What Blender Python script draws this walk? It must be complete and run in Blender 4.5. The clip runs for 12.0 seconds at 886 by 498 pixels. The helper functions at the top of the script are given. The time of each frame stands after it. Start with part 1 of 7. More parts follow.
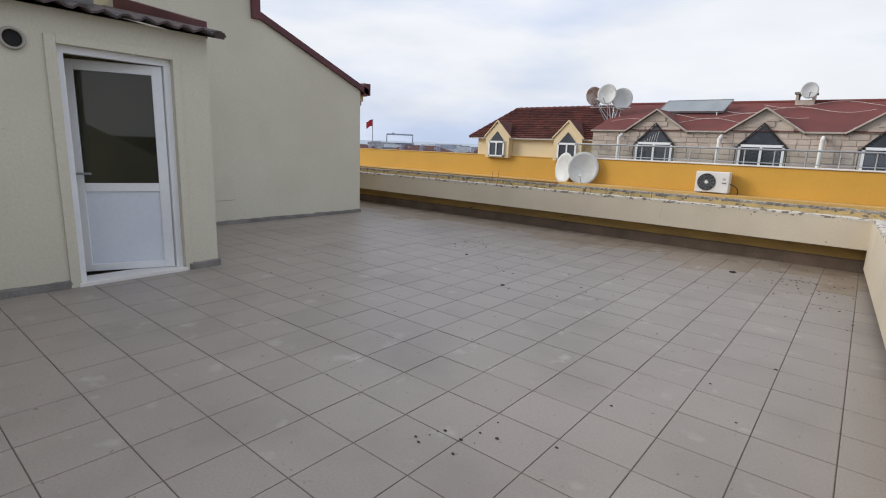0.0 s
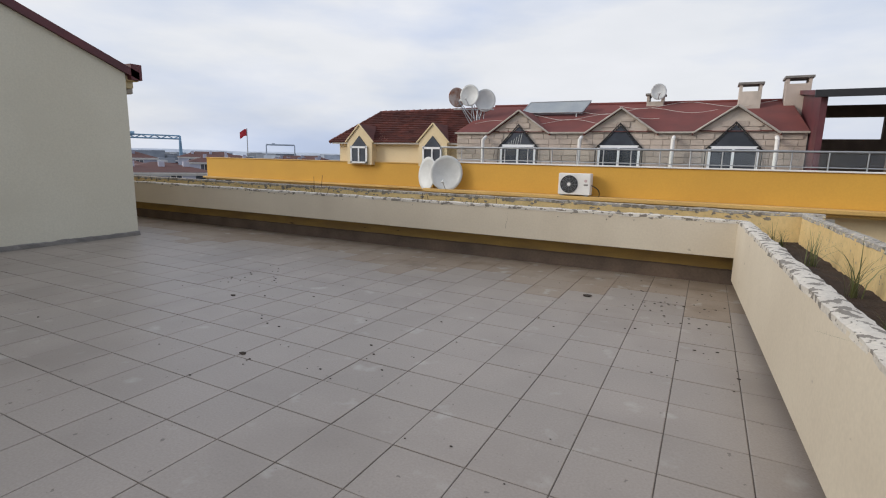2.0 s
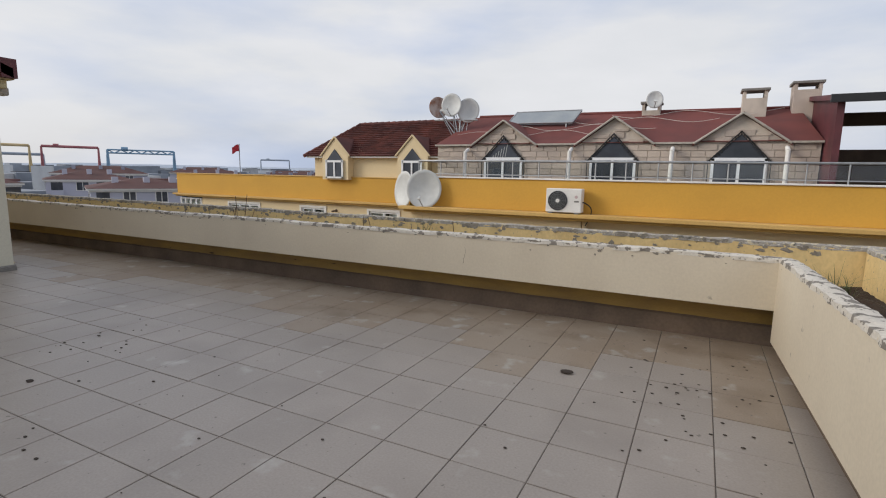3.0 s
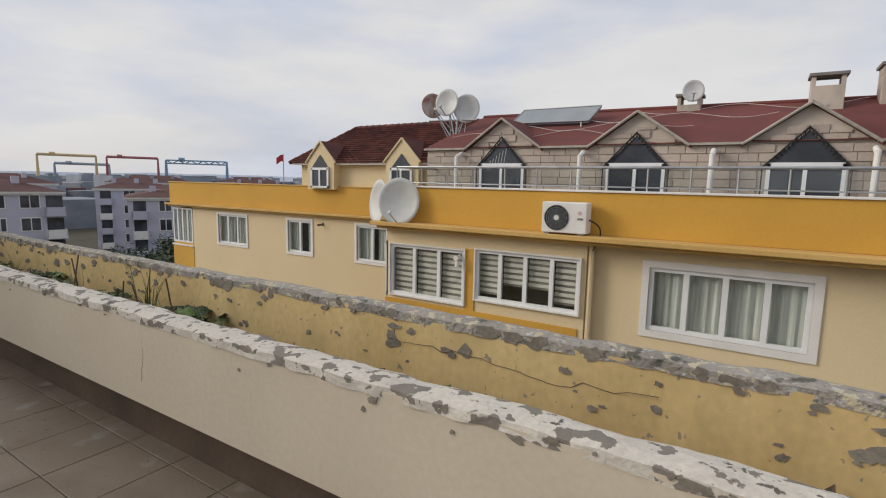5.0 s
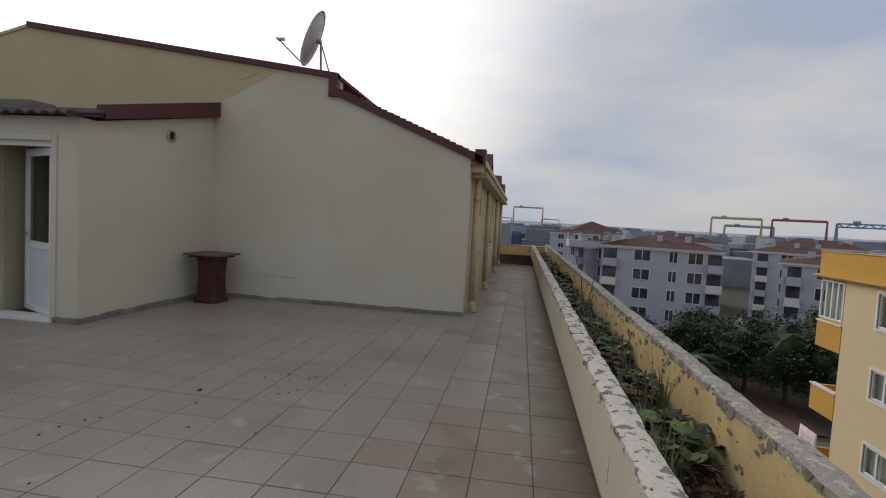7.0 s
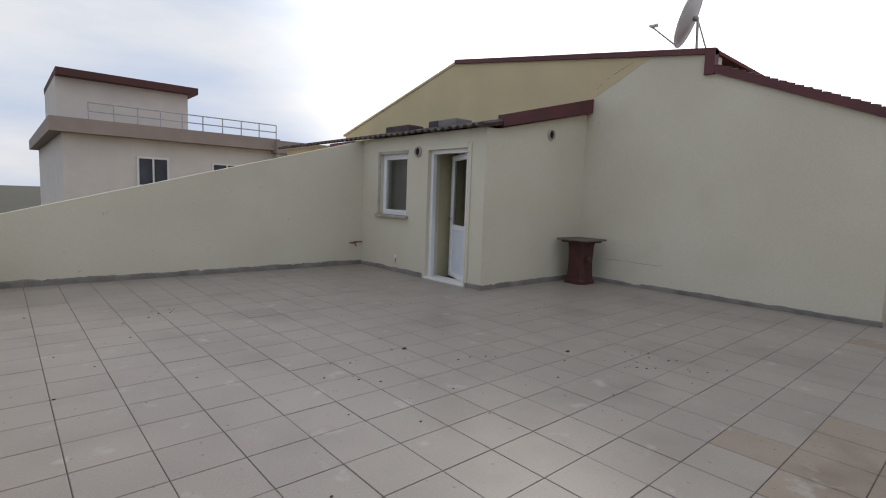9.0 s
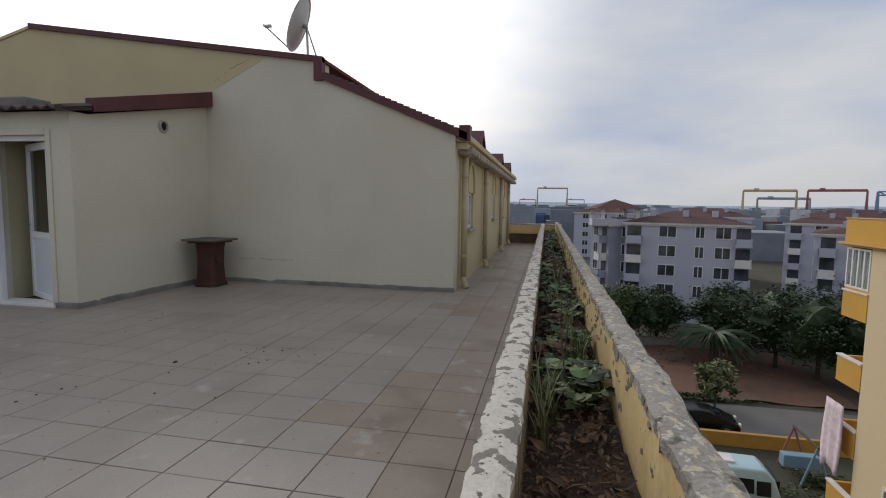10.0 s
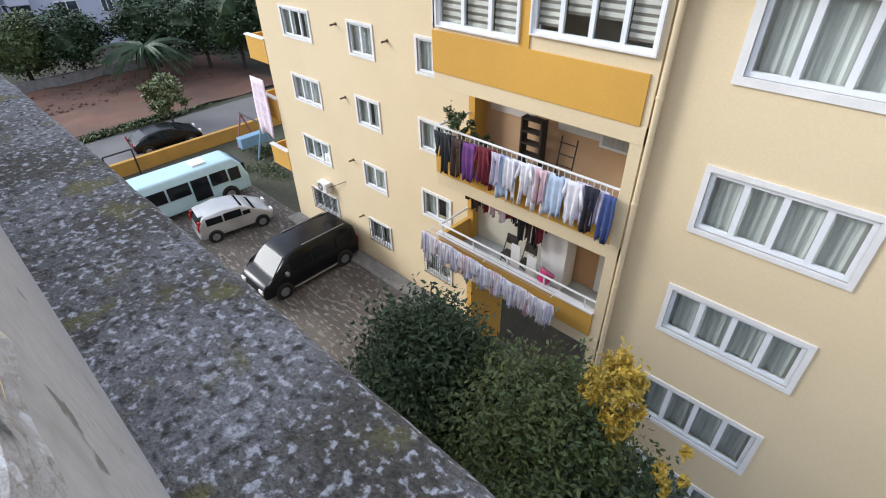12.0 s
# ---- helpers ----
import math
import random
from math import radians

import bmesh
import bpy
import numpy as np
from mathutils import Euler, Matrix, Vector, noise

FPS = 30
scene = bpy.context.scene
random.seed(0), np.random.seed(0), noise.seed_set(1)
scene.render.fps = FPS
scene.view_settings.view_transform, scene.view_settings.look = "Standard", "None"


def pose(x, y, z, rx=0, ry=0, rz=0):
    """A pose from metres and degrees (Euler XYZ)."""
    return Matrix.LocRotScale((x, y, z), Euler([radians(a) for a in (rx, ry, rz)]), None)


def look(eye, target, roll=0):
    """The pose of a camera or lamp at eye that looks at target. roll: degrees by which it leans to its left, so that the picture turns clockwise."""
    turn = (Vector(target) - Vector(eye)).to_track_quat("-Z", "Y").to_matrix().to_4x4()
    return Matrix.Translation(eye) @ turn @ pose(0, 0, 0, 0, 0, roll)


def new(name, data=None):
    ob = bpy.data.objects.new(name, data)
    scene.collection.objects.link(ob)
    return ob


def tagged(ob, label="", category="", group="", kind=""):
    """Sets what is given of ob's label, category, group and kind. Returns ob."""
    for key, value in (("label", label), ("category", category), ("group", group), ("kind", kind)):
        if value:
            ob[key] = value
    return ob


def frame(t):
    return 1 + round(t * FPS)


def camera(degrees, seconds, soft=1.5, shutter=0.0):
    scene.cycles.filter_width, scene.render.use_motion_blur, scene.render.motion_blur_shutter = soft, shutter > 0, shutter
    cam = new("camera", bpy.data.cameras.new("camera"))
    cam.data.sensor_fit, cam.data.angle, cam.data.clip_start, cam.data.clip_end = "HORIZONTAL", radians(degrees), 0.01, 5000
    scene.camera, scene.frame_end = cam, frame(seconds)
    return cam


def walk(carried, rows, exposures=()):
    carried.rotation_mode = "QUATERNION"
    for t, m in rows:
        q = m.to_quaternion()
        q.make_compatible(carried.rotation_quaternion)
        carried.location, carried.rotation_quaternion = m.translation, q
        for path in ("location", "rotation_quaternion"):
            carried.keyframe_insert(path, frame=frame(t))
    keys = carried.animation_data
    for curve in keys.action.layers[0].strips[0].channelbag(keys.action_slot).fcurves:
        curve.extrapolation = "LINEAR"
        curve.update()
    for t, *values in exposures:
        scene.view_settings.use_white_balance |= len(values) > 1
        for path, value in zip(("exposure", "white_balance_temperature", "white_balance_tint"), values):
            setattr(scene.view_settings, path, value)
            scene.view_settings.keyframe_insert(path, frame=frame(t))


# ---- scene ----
cam = camera(82.6, 12.0, soft=1.1)
PATH = [
    (0, (0.341, -0.941, 1.376), (-0.906, 0.57, 0.975), 2.2),
    (0.5, (0.351, -0.843, 1.387), (-0.877, 0.687, 1.0), 1.8),
    (1, (0.307, -0.317, 1.279), (-0.829, 1.287, 0.911), 1.6),
    (1.5, (0.294, 0.367, 1.238), (-0.691, 2.07, 0.879), 1.3),
    (2, (0.153, 1.184, 1.246), (-0.749, 2.934, 0.894), 1.3),
    (2.5, (0.023, 1.944, 1.287), (-0.871, 3.702, 0.959), 1.2),
    (3, (-0.062, 2.782, 1.258), (-0.957, 4.546, 0.961), 1.0),
    (5, (0.092, 5.98, 1.251), (-0.964, 7.659, 0.991), 1.2),
    (5.5, (-0.143, 6.53, 1.283), (-1.494, 7.982, 1.025), 2.0),
    (6, (-0.27, 6.778, 1.344), (-2.01, 7.74, 1.124), 2.5),
    (6.5, (-0.194, 6.768, 1.394), (-2.164, 7.083, 1.245), 2.9),
    (7, (0.044, 6.599, 1.435), (-1.93, 6.298, 1.32), 3.2),
    (7.5, (0.262, 6.59, 1.302), (-1.555, 5.762, 1.197), 3.0),
    (7.7, (0.311, 6.58, 1.287), (-1.418, 5.582, 1.161), 3.0),
    (8.1, (0.300, 6.633, 1.301), (-1.135, 5.256, 1.151), 2.7),
    (8.5, (0.290, 6.686, 1.316), (-0.951, 5.131, 1.146), 2.5),
    (8.9, (0.280, 6.738, 1.331), (-0.993, 5.209, 1.141), 2.2),
    (9.3, (0.269, 6.791, 1.345), (-1.279, 5.542, 1.137), 1.9),
    (9.5, (0.259, 6.858, 1.318), (-1.425, 5.795, 1.134), 1.6),
    (10, (0.041, 7.164, 1.336), (-1.911, 6.766, 1.159), 0.9),
    (10.5, (0.04, 7.429, 1.238), (-1.911, 7.737, 0.922), 0.8),
    (11, (0.238, 7.534, 1.039), (-1.508, 8.286, 0.42), 0.3),
    (11.5, (0.244, 7.602, 0.921), (-1.211, 8.582, -0.04), -0.2),
    (12, (0.374, 7.619, 0.921), (-0.756, 8.779, -0.255), -1.3),
]
walk(cam, [(t, look(eye, target, roll)) for t, eye, target, roll in PATH],
     [(0, 0.34, 6350, 10), (1.5, 0.27, 6350, 10), (2.5, 0.16, 6400, 10), (5, 0.02, 6700, 10), (5.5, -0.02, 6700, 10), (6, -0.12, 6650, 10), (6.5, -0.33, 6600, 10), (7, -0.36, 6550, 10), (7.5, -0.44, 6500, 10),
      (9.5, 0.28, 6400, 10), (10, -0.22, 6400, 10), (10.5, -0.35, 6450, 10), (11, 0.0, 6600, 10), (11.5, 0.62, 6000, 10), (12, 1.0, 5700, 10)])

# ---- world and light ----
SUN_ELEV, SUN_AZ = 24.0, (-0.84, -0.54)
world = bpy.data.worlds.new("sky")
scene.world = world
world.use_nodes = True
wn, wl = world.node_tree.nodes, world.node_tree.links
bg = wn["Background"]
sky = wn.new("ShaderNodeTexSky")
sky.sky_type = "NISHITA"
sky.sun_disc = False
sky.sun_elevation = radians(SUN_ELEV)
sky.sun_rotation = math.atan2(SUN_AZ[0], SUN_AZ[1])
sky.air_density, sky.dust_density, sky.ozone_density = 1.2, 4.0, 1.5
tc = wn.new("ShaderNodeTexCoord")
mp = wn.new("ShaderNodeMapping")
mp.inputs["Scale"].default_value = (1.6, 1.6, 5.5)
cl = wn.new("ShaderNodeTexNoise")
cl.inputs["Scale"].default_value = 1.7
cl.inputs["Detail"].default_value = 7
cl.inputs["Roughness"].default_value = 0.52
cr = wn.new("ShaderNodeValToRGB")
cr.color_ramp.elements[0].position, cr.color_ramp.elements[1].position = 0.34, 0.66
cr.color_ramp.elements[0].color, cr.color_ramp.elements[1].color = (0.86, 0.86, 0.86, 1), (1, 1, 1, 1)
cm = wn.new("ShaderNodeMix")
cm.data_type = "RGBA"
cm.inputs[7].default_value = (6.4, 6.75, 7.5, 1)
wl.new(tc.outputs["Generated"], mp.inputs[0])
wl.new(mp.outputs[0], cl.inputs["Vector"])
wide = wn.new("ShaderNodeTexNoise")
wide.inputs["Scale"].default_value, wide.inputs["Detail"].default_value = 1.1, 6
hue = wn.new("ShaderNodeValToRGB")
hue.color_ramp.elements[0].position, hue.color_ramp.elements[1].position = 0.38, 0.60
hue.color_ramp.elements[0].color, hue.color_ramp.elements[1].color = (0.47, 0.54, 0.69, 1), (0.72, 0.725, 0.745, 1)
lift = wn.new("ShaderNodeVectorMath")
lift.operation = "SCALE"
lift.inputs["Scale"].default_value = 9.2
wl.new(mp.outputs[0], wide.inputs["Vector"])
wl.new(wide.outputs["Fac"], hue.inputs[0])
wl.new(hue.outputs[0], lift.inputs[0])
wl.new(lift.outputs[0], cm.inputs[7])
wl.new(cl.outputs["Fac"], cr.inputs[0])
wl.new(cr.outputs[0], cm.inputs[0])
wl.new(sky.outputs[0], cm.inputs[6])
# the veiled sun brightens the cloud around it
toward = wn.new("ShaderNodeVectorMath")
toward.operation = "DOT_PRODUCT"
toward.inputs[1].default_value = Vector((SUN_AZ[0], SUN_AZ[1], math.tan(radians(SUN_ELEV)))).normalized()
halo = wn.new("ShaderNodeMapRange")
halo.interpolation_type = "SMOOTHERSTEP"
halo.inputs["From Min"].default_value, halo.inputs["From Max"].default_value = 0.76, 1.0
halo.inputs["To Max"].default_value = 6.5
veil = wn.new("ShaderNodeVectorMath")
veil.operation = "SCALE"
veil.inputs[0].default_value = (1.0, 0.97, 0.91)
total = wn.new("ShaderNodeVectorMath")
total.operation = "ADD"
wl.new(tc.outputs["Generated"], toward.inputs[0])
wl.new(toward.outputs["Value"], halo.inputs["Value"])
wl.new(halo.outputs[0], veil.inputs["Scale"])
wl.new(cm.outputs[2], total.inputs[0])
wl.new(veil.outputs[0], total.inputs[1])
wl.new(total.outputs[0], bg.inputs[0])
bg.inputs[1].default_value = 0.111

sun = new("sun", bpy.data.lights.new("sun", "SUN"))
sun.data.energy, sun.data.angle, sun.data.color = 1.45, radians(22), (1.0, 0.93, 0.82)
sun.matrix_world = look((0, 0, 0), (-SUN_AZ[0], -SUN_AZ[1], -math.tan(radians(SUN_ELEV))))


# ---- materials ----
def material(name, base, other=None, rough=0.8, scale=3.0, fine=60.0, vary=0.5, bump=0.3, metal=0.0, contrast=(0.35, 0.65),
             bump_size=0.004, spots=None, island=0.0, objrand=0.0, stretch=(1, 1, 1)):
    """A surface of two colours mixed by broad stains, with fine grain, relief and, where wanted, sharp-edged spots."""
    m = bpy.data.materials.new(name)
    m.use_nodes = True
    n, l = m.node_tree.nodes, m.node_tree.links
    p = n["Principled BSDF"]
    p.inputs["Roughness"].default_value, p.inputs["Metallic"].default_value = rough, metal
    g = n.new("ShaderNodeNewGeometry")
    mapping = n.new("ShaderNodeMapping")
    mapping.inputs["Scale"].default_value = stretch
    l.new(g.outputs["Position"], mapping.inputs[0])
    pos = mapping.outputs[0]
    if other is None:
        other = tuple(c * 0.78 for c in base)

    def noise_at(s, detail):
        t = n.new("ShaderNodeTexNoise")
        t.inputs["Scale"].default_value, t.inputs["Detail"].default_value = s, detail
        l.new(pos, t.inputs["Vector"])
        return t.outputs["Fac"]

    def ramp(src, a, b):
        t = n.new("ShaderNodeMapRange")
        t.inputs["From Min"].default_value, t.inputs["From Max"].default_value = a, b
        l.new(src, t.inputs["Value"])
        return t.outputs[0]

    def mix(fac, a, b, kind="MIX"):
        t = n.new("ShaderNodeMix")
        t.data_type, t.blend_type = "RGBA", kind
        for sock, v in ((t.inputs[0], fac), (t.inputs[6], a), (t.inputs[7], b)):
            if hasattr(v, "links"):
                l.new(v, sock)
            elif isinstance(v, float):
                sock.default_value = v
            else:
                sock.default_value = (*v, 1)
        return t.outputs[2]

    broad = ramp(noise_at(scale, 5), *contrast)
    grain = noise_at(fine, 4)
    col = mix(broad, base, other)
    dark = mix(ramp(grain, 0.3, 0.7), (1 - vary * 0.5,) * 3, (1 + vary * 0.25,) * 3)
    col = mix(1.0, col, dark, "MULTIPLY")
    height = grain
    for colour, size, lo, hi in spots or ():
        f = ramp(noise_at(size, 6), lo, hi)
        col = mix(f, col, colour)
    if island or objrand:
        src = g.outputs["Random Per Island"] if island else n.new("ShaderNodeObjectInfo").outputs["Random"]
        k = island or objrand
        r = n.new("ShaderNodeMapRange")
        r.inputs["To Min"].default_value, r.inputs["To Max"].default_value = 1 - k, 1 + k
        l.new(src, r.inputs["Value"])
        v = n.new("ShaderNodeVectorMath")
        v.operation = "SCALE"
        l.new(col, v.inputs[0])
        l.new(r.outputs[0], v.inputs["Scale"])
        col = v.outputs[0]
    l.new(col, p.inputs["Base Color"])
    if bump:
        b = n.new("ShaderNodeBump")
        b.inputs["Strength"].default_value, b.inputs["Distance"].default_value = bump, bump_size
        l.new(height, b.inputs["Height"])
        l.new(b.outputs[0], p.inputs["Normal"])
    return m


def glass_material(name, tint=(0.9, 0.95, 0.95)):
    m = bpy.data.materials.new(name)
    m.use_nodes = True
    p = m.node_tree.nodes["Principled BSDF"]
    p.inputs["Base Color"].default_value = (*tint, 1)
    p.inputs["Roughness"].default_value = 0.02
    p.inputs["Transmission Weight"].default_value = 1.0
    p.inputs["IOR"].default_value = 1.45
    return m


WALL = material("house_plaster", (0.63, 0.60, 0.49), (0.585, 0.55, 0.44), 0.9, 0.7, 45, 0.12, 0.25, bump_size=0.003,
                spots=(((0.57, 0.535, 0.43), 1.4, 0.56, 0.80), ((0.50, 0.46, 0.36), 11, 0.70, 0.76)))
WALL_OLD = material("older_plaster", (0.62, 0.53, 0.32), (0.56, 0.47, 0.29), 0.9, 0.8, 45, 0.12, 0.25, bump_size=0.003)
PALE = material("pale_band_paint", (0.66, 0.58, 0.45), (0.60, 0.52, 0.40), 0.85, 1.2, 50, 0.1, 0.2,
                spots=(((0.42, 0.36, 0.28), 9, 0.70, 0.74),))
YELLOW_WALL = material("weathered_yellow_paint", (0.74, 0.56, 0.27), (0.68, 0.49, 0.22), 0.88, 1.6, 40, 0.2, 0.4,
                       spots=(((0.50, 0.37, 0.17), 5.0, 0.60, 0.80), ((0.30, 0.25, 0.17), 15, 0.69, 0.70), ((0.36, 0.29, 0.19), 34, 0.66, 0.675)), stretch=(1, 1, 0.7))
# Ochre paint, darkened to hold the shade under the overhanging band.
OCHRE_BASE_SHADED = material("ochre_base_shaded_paint", (0.42, 0.27, 0.075), (0.30, 0.19, 0.07), 0.85, 2.0, 40, 0.2, 0.3,
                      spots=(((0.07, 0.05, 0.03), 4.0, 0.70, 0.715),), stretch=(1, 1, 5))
RENDER_GREY = material("weathered_pale_render", (0.44, 0.41, 0.365), (0.38, 0.35, 0.31), 0.9, 3, 70, 0.2, 0.4,
                       spots=(((0.18, 0.16, 0.13), 18, 0.66, 0.70), ((0.30, 0.27, 0.22), 6, 0.60, 0.72)))
FASCIA = material("brown_beige_render", (0.34, 0.275, 0.24), (0.30, 0.245, 0.21), 0.85, 1.0, 30, 0.1, 0.1)
HOUSE_PALE = material("pale_pinkish_render", (0.66, 0.60, 0.55), (0.60, 0.55, 0.50), 0.85, 1.0, 30, 0.1, 0.1)
BARE = material("bare_cement", (0.30, 0.265, 0.215), (0.20, 0.175, 0.14), 0.95, 14, 80, 0.4, 0.7)
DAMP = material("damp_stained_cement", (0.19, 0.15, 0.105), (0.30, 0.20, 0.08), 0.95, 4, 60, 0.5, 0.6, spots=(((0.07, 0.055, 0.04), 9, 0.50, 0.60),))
GRIME = material("brown_skirting_grime", (0.17, 0.12, 0.085), (0.11, 0.08, 0.06), 0.9, 2.5, 40, 0.3, 0.4)
CONCRETE = material("grey_concrete", (0.25, 0.235, 0.215), (0.17, 0.16, 0.15), 0.92, 3, 60, 0.35, 0.5)
CAP_WHITE = material("chipped_white_coat", (0.66, 0.61, 0.53), (0.58, 0.53, 0.46), 0.9, 5, 70, 0.25, 0.6,
                     spots=(((0.22, 0.195, 0.165), 14, 0.55, 0.565), ((0.13, 0.115, 0.09), 40, 0.64, 0.68)), bump_size=0.008)
CAP_GREY = material("chipped_grey_coat", (0.41, 0.375, 0.33), (0.27, 0.245, 0.21), 0.92, 3.2, 70, 0.35, 0.9, contrast=(0.30, 0.70),
                    spots=(((0.54, 0.47, 0.33), 26, 0.575, 0.585), ((0.50, 0.48, 0.45), 38, 0.61, 0.63), ((0.11, 0.105, 0.085), 15, 0.60, 0.66), ((0.15, 0.135, 0.04), 9, 0.66, 0.74)), bump_size=0.012)
MOSS = material("mossy_ledge", (0.26, 0.25, 0.25), (0.10, 0.088, 0.07), 0.95, 4, 170, 0.9, 1.0, contrast=(0.36, 0.62),
                spots=(((0.46, 0.45, 0.47), 75, 0.54, 0.64), ((0.05, 0.044, 0.036), 55, 0.52, 0.66), ((0.17, 0.15, 0.04), 8, 0.58, 0.72), ((0.44, 0.42, 0.40), 24, 0.71, 0.73)), bump_size=0.014)
TILE = material("beige_floor_tile", (0.335, 0.29, 0.252), (0.30, 0.262, 0.228), 0.42, 1.1, 90, 0.22, 0.15, objrand=0.04,
                spots=(((0.225, 0.192, 0.165), 1.3, 0.50, 0.85), ((0.41, 0.38, 0.345), 4.1, 0.63, 0.76), ((0.16, 0.135, 0.115), 24, 0.68, 0.72)), bump_size=0.002)
TILE_DIRTY = material("floor_tile_with_brown_silt", (0.31, 0.255, 0.20), (0.27, 0.21, 0.155), 0.5, 1.1, 90, 0.22, 0.15, objrand=0.04,
                spots=(((0.17, 0.125, 0.085), 2.3, 0.52, 0.80), ((0.42, 0.395, 0.36), 4.1, 0.60, 0.72), ((0.15, 0.125, 0.105), 24, 0.66, 0.70)), bump_size=0.002)
TILE_FAR = material("beige_floor_tile_field", (0.335, 0.29, 0.252), (0.30, 0.262, 0.228), 0.42, 1.1, 90, 0.22, 0.15, island=0.04,
                    spots=(((0.225, 0.192, 0.165), 1.3, 0.50, 0.85), ((0.41, 0.38, 0.345), 4.1, 0.63, 0.76), ((0.16, 0.135, 0.115), 24, 0.68, 0.72)), bump_size=0.002)
GROUT = material("dark_grout", (0.20, 0.17, 0.145), None, 0.95, 4, 60, 0.3, 0.3)
SOIL = material("dark_soil", (0.075, 0.045, 0.03), (0.045, 0.03, 0.022), 0.95, 6, 70, 0.6, 1.0, bump_size=0.02)
PVC = material("white_pvc", (0.80, 0.81, 0.82), (0.74, 0.75, 0.77), 0.35, 2, 30, 0.06, 0.05)
PVC_PANEL = material("white_pvc_panel", (0.70, 0.74, 0.80), (0.66, 0.70, 0.77), 0.35, 2, 30, 0.06, 0.05)
STONE_SILL = material("stone_sill", (0.45, 0.41, 0.36), (0.33, 0.30, 0.26), 0.7, 5, 60, 0.3, 0.3)
REDTRIM = material("dark_red_sheet_metal", (0.12, 0.028, 0.034), (0.08, 0.022, 0.026), 0.55, 2, 40, 0.3, 0.2)
ROOF_SHEET = material("weathered_corrugated_roofing", (0.05, 0.04, 0.04), (0.09, 0.06, 0.055), 0.8, 4, 60, 0.5, 0.5)
ROOF_TILE = material("red_clay_roof_tile", (0.15, 0.045, 0.035), (0.09, 0.03, 0.027), 0.85, 1.5, 40, 0.4, 0.4, island=0.25)
ROOF_FLAT = material("red_roofing_shingle", (0.17, 0.045, 0.038), (0.13, 0.038, 0.034), 0.9, 1.5, 90, 0.3, 0.4)
PIPE = material("cream_drainpipe", (0.56, 0.47, 0.30), (0.45, 0.37, 0.24), 0.6, 3, 40, 0.25, 0.1)
RUST = material("rust_red_metal", (0.085, 0.026, 0.02), (0.055, 0.02, 0.016), 0.75, 6, 60, 0.5, 0.4)
SLABTOP = material("grey_brown_slab", (0.15, 0.125, 0.105), None, 0.85, 6, 60, 0.4, 0.4)
# Near-black paint that stands for unlit depth behind windows and holes.
DEPTH_SHADE = material("interior_shade_black", (0.02, 0.02, 0.02), None, 0.9, 3, 30, 0.2, 0)
ROOM = material("interior_wall", (0.60, 0.55, 0.36), None, 0.9, 1, 30, 0.1, 0)
GLASS = glass_material("window_glass")
# The grey tint stands for the dim interior seen through the door pane.
GLASS_SHADE_TINT = glass_material("shade_tinted_door_glass", (0.30, 0.31, 0.28))
METAL = material("grey_galvanised_metal", (0.42, 0.43, 0.44), None, 0.4, 5, 60, 0.2, 0.1, metal=0.8)
DISH = material("dish_grey_paint", (0.60, 0.61, 0.60), (0.52, 0.53, 0.52), 0.5, 4, 50, 0.12, 0.05)
DISH_RUST = material("dish_rusty_back", (0.48, 0.40, 0.36), (0.26, 0.10, 0.05), 0.7, 5, 50, 0.3, 0.2)
BRASS = material("old_brass", (0.30, 0.16, 0.10), None, 0.5, 8, 60, 0.3, 0.1, metal=0.6)
BLACK = material("black_plastic", (0.02, 0.02, 0.022), None, 0.5, 8, 60, 0.2, 0.05)

CREAM = material("cream_facade_paint", (0.72, 0.585, 0.37), (0.68, 0.55, 0.345), 0.9, 0.35, 25, 0.08, 0.2)
MUSTARD = material("mustard_facade_paint", (0.62, 0.345, 0.055), (0.56, 0.31, 0.052), 0.85, 0.5, 25, 0.08, 0.2)
MUSTARD_DARK = material("mustard_lip_paint", (0.62, 0.40, 0.14), (0.54, 0.34, 0.11), 0.85, 0.8, 25, 0.15, 0.2)
PEACH = material("peach_loggia_paint", (0.62, 0.40, 0.22), (0.56, 0.36, 0.20), 0.9, 0.8, 30, 0.1, 0.1)
FLOOR_PALE = material("pale_grey_balcony_tile", (0.50, 0.52, 0.50), (0.42, 0.44, 0.42), 0.5, 2, 40, 0.1, 0.1)
WHITE = material("white_paint", (0.78, 0.76, 0.73), (0.70, 0.68, 0.65), 0.7, 2, 40, 0.1, 0.1)
BLIND_LIGHT = material("white_blind_fabric", (0.62, 0.59, 0.54), None, 0.9, 3, 60, 0.1, 0.1)
BLIND_DARK = material("grey_blind_fabric", (0.22, 0.20, 0.18), None, 0.9, 3, 60, 0.1, 0.1)
CURTAIN = material("grey_net_curtain", (0.50, 0.51, 0.49), (0.40, 0.41, 0.39), 0.9, 4, 60, 0.15, 0.1, stretch=(6, 6, 0.4))
STONE = material("beige_stone_block", (0.50, 0.42, 0.355), (0.41, 0.345, 0.30), 0.9, 1.6, 50, 0.3, 0.4, objrand=0.12)
STONE_JOINT = material("pale_stone_joint", (0.56, 0.49, 0.42), None, 0.9, 3, 50, 0.2, 0.3)
PANEL = material("blue_grey_solar_panel", (0.30, 0.33, 0.35), (0.26, 0.29, 0.32), 0.22, 2, 30, 0.1, 0.0)
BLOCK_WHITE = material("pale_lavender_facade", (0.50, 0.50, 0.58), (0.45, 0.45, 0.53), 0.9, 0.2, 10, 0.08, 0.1)
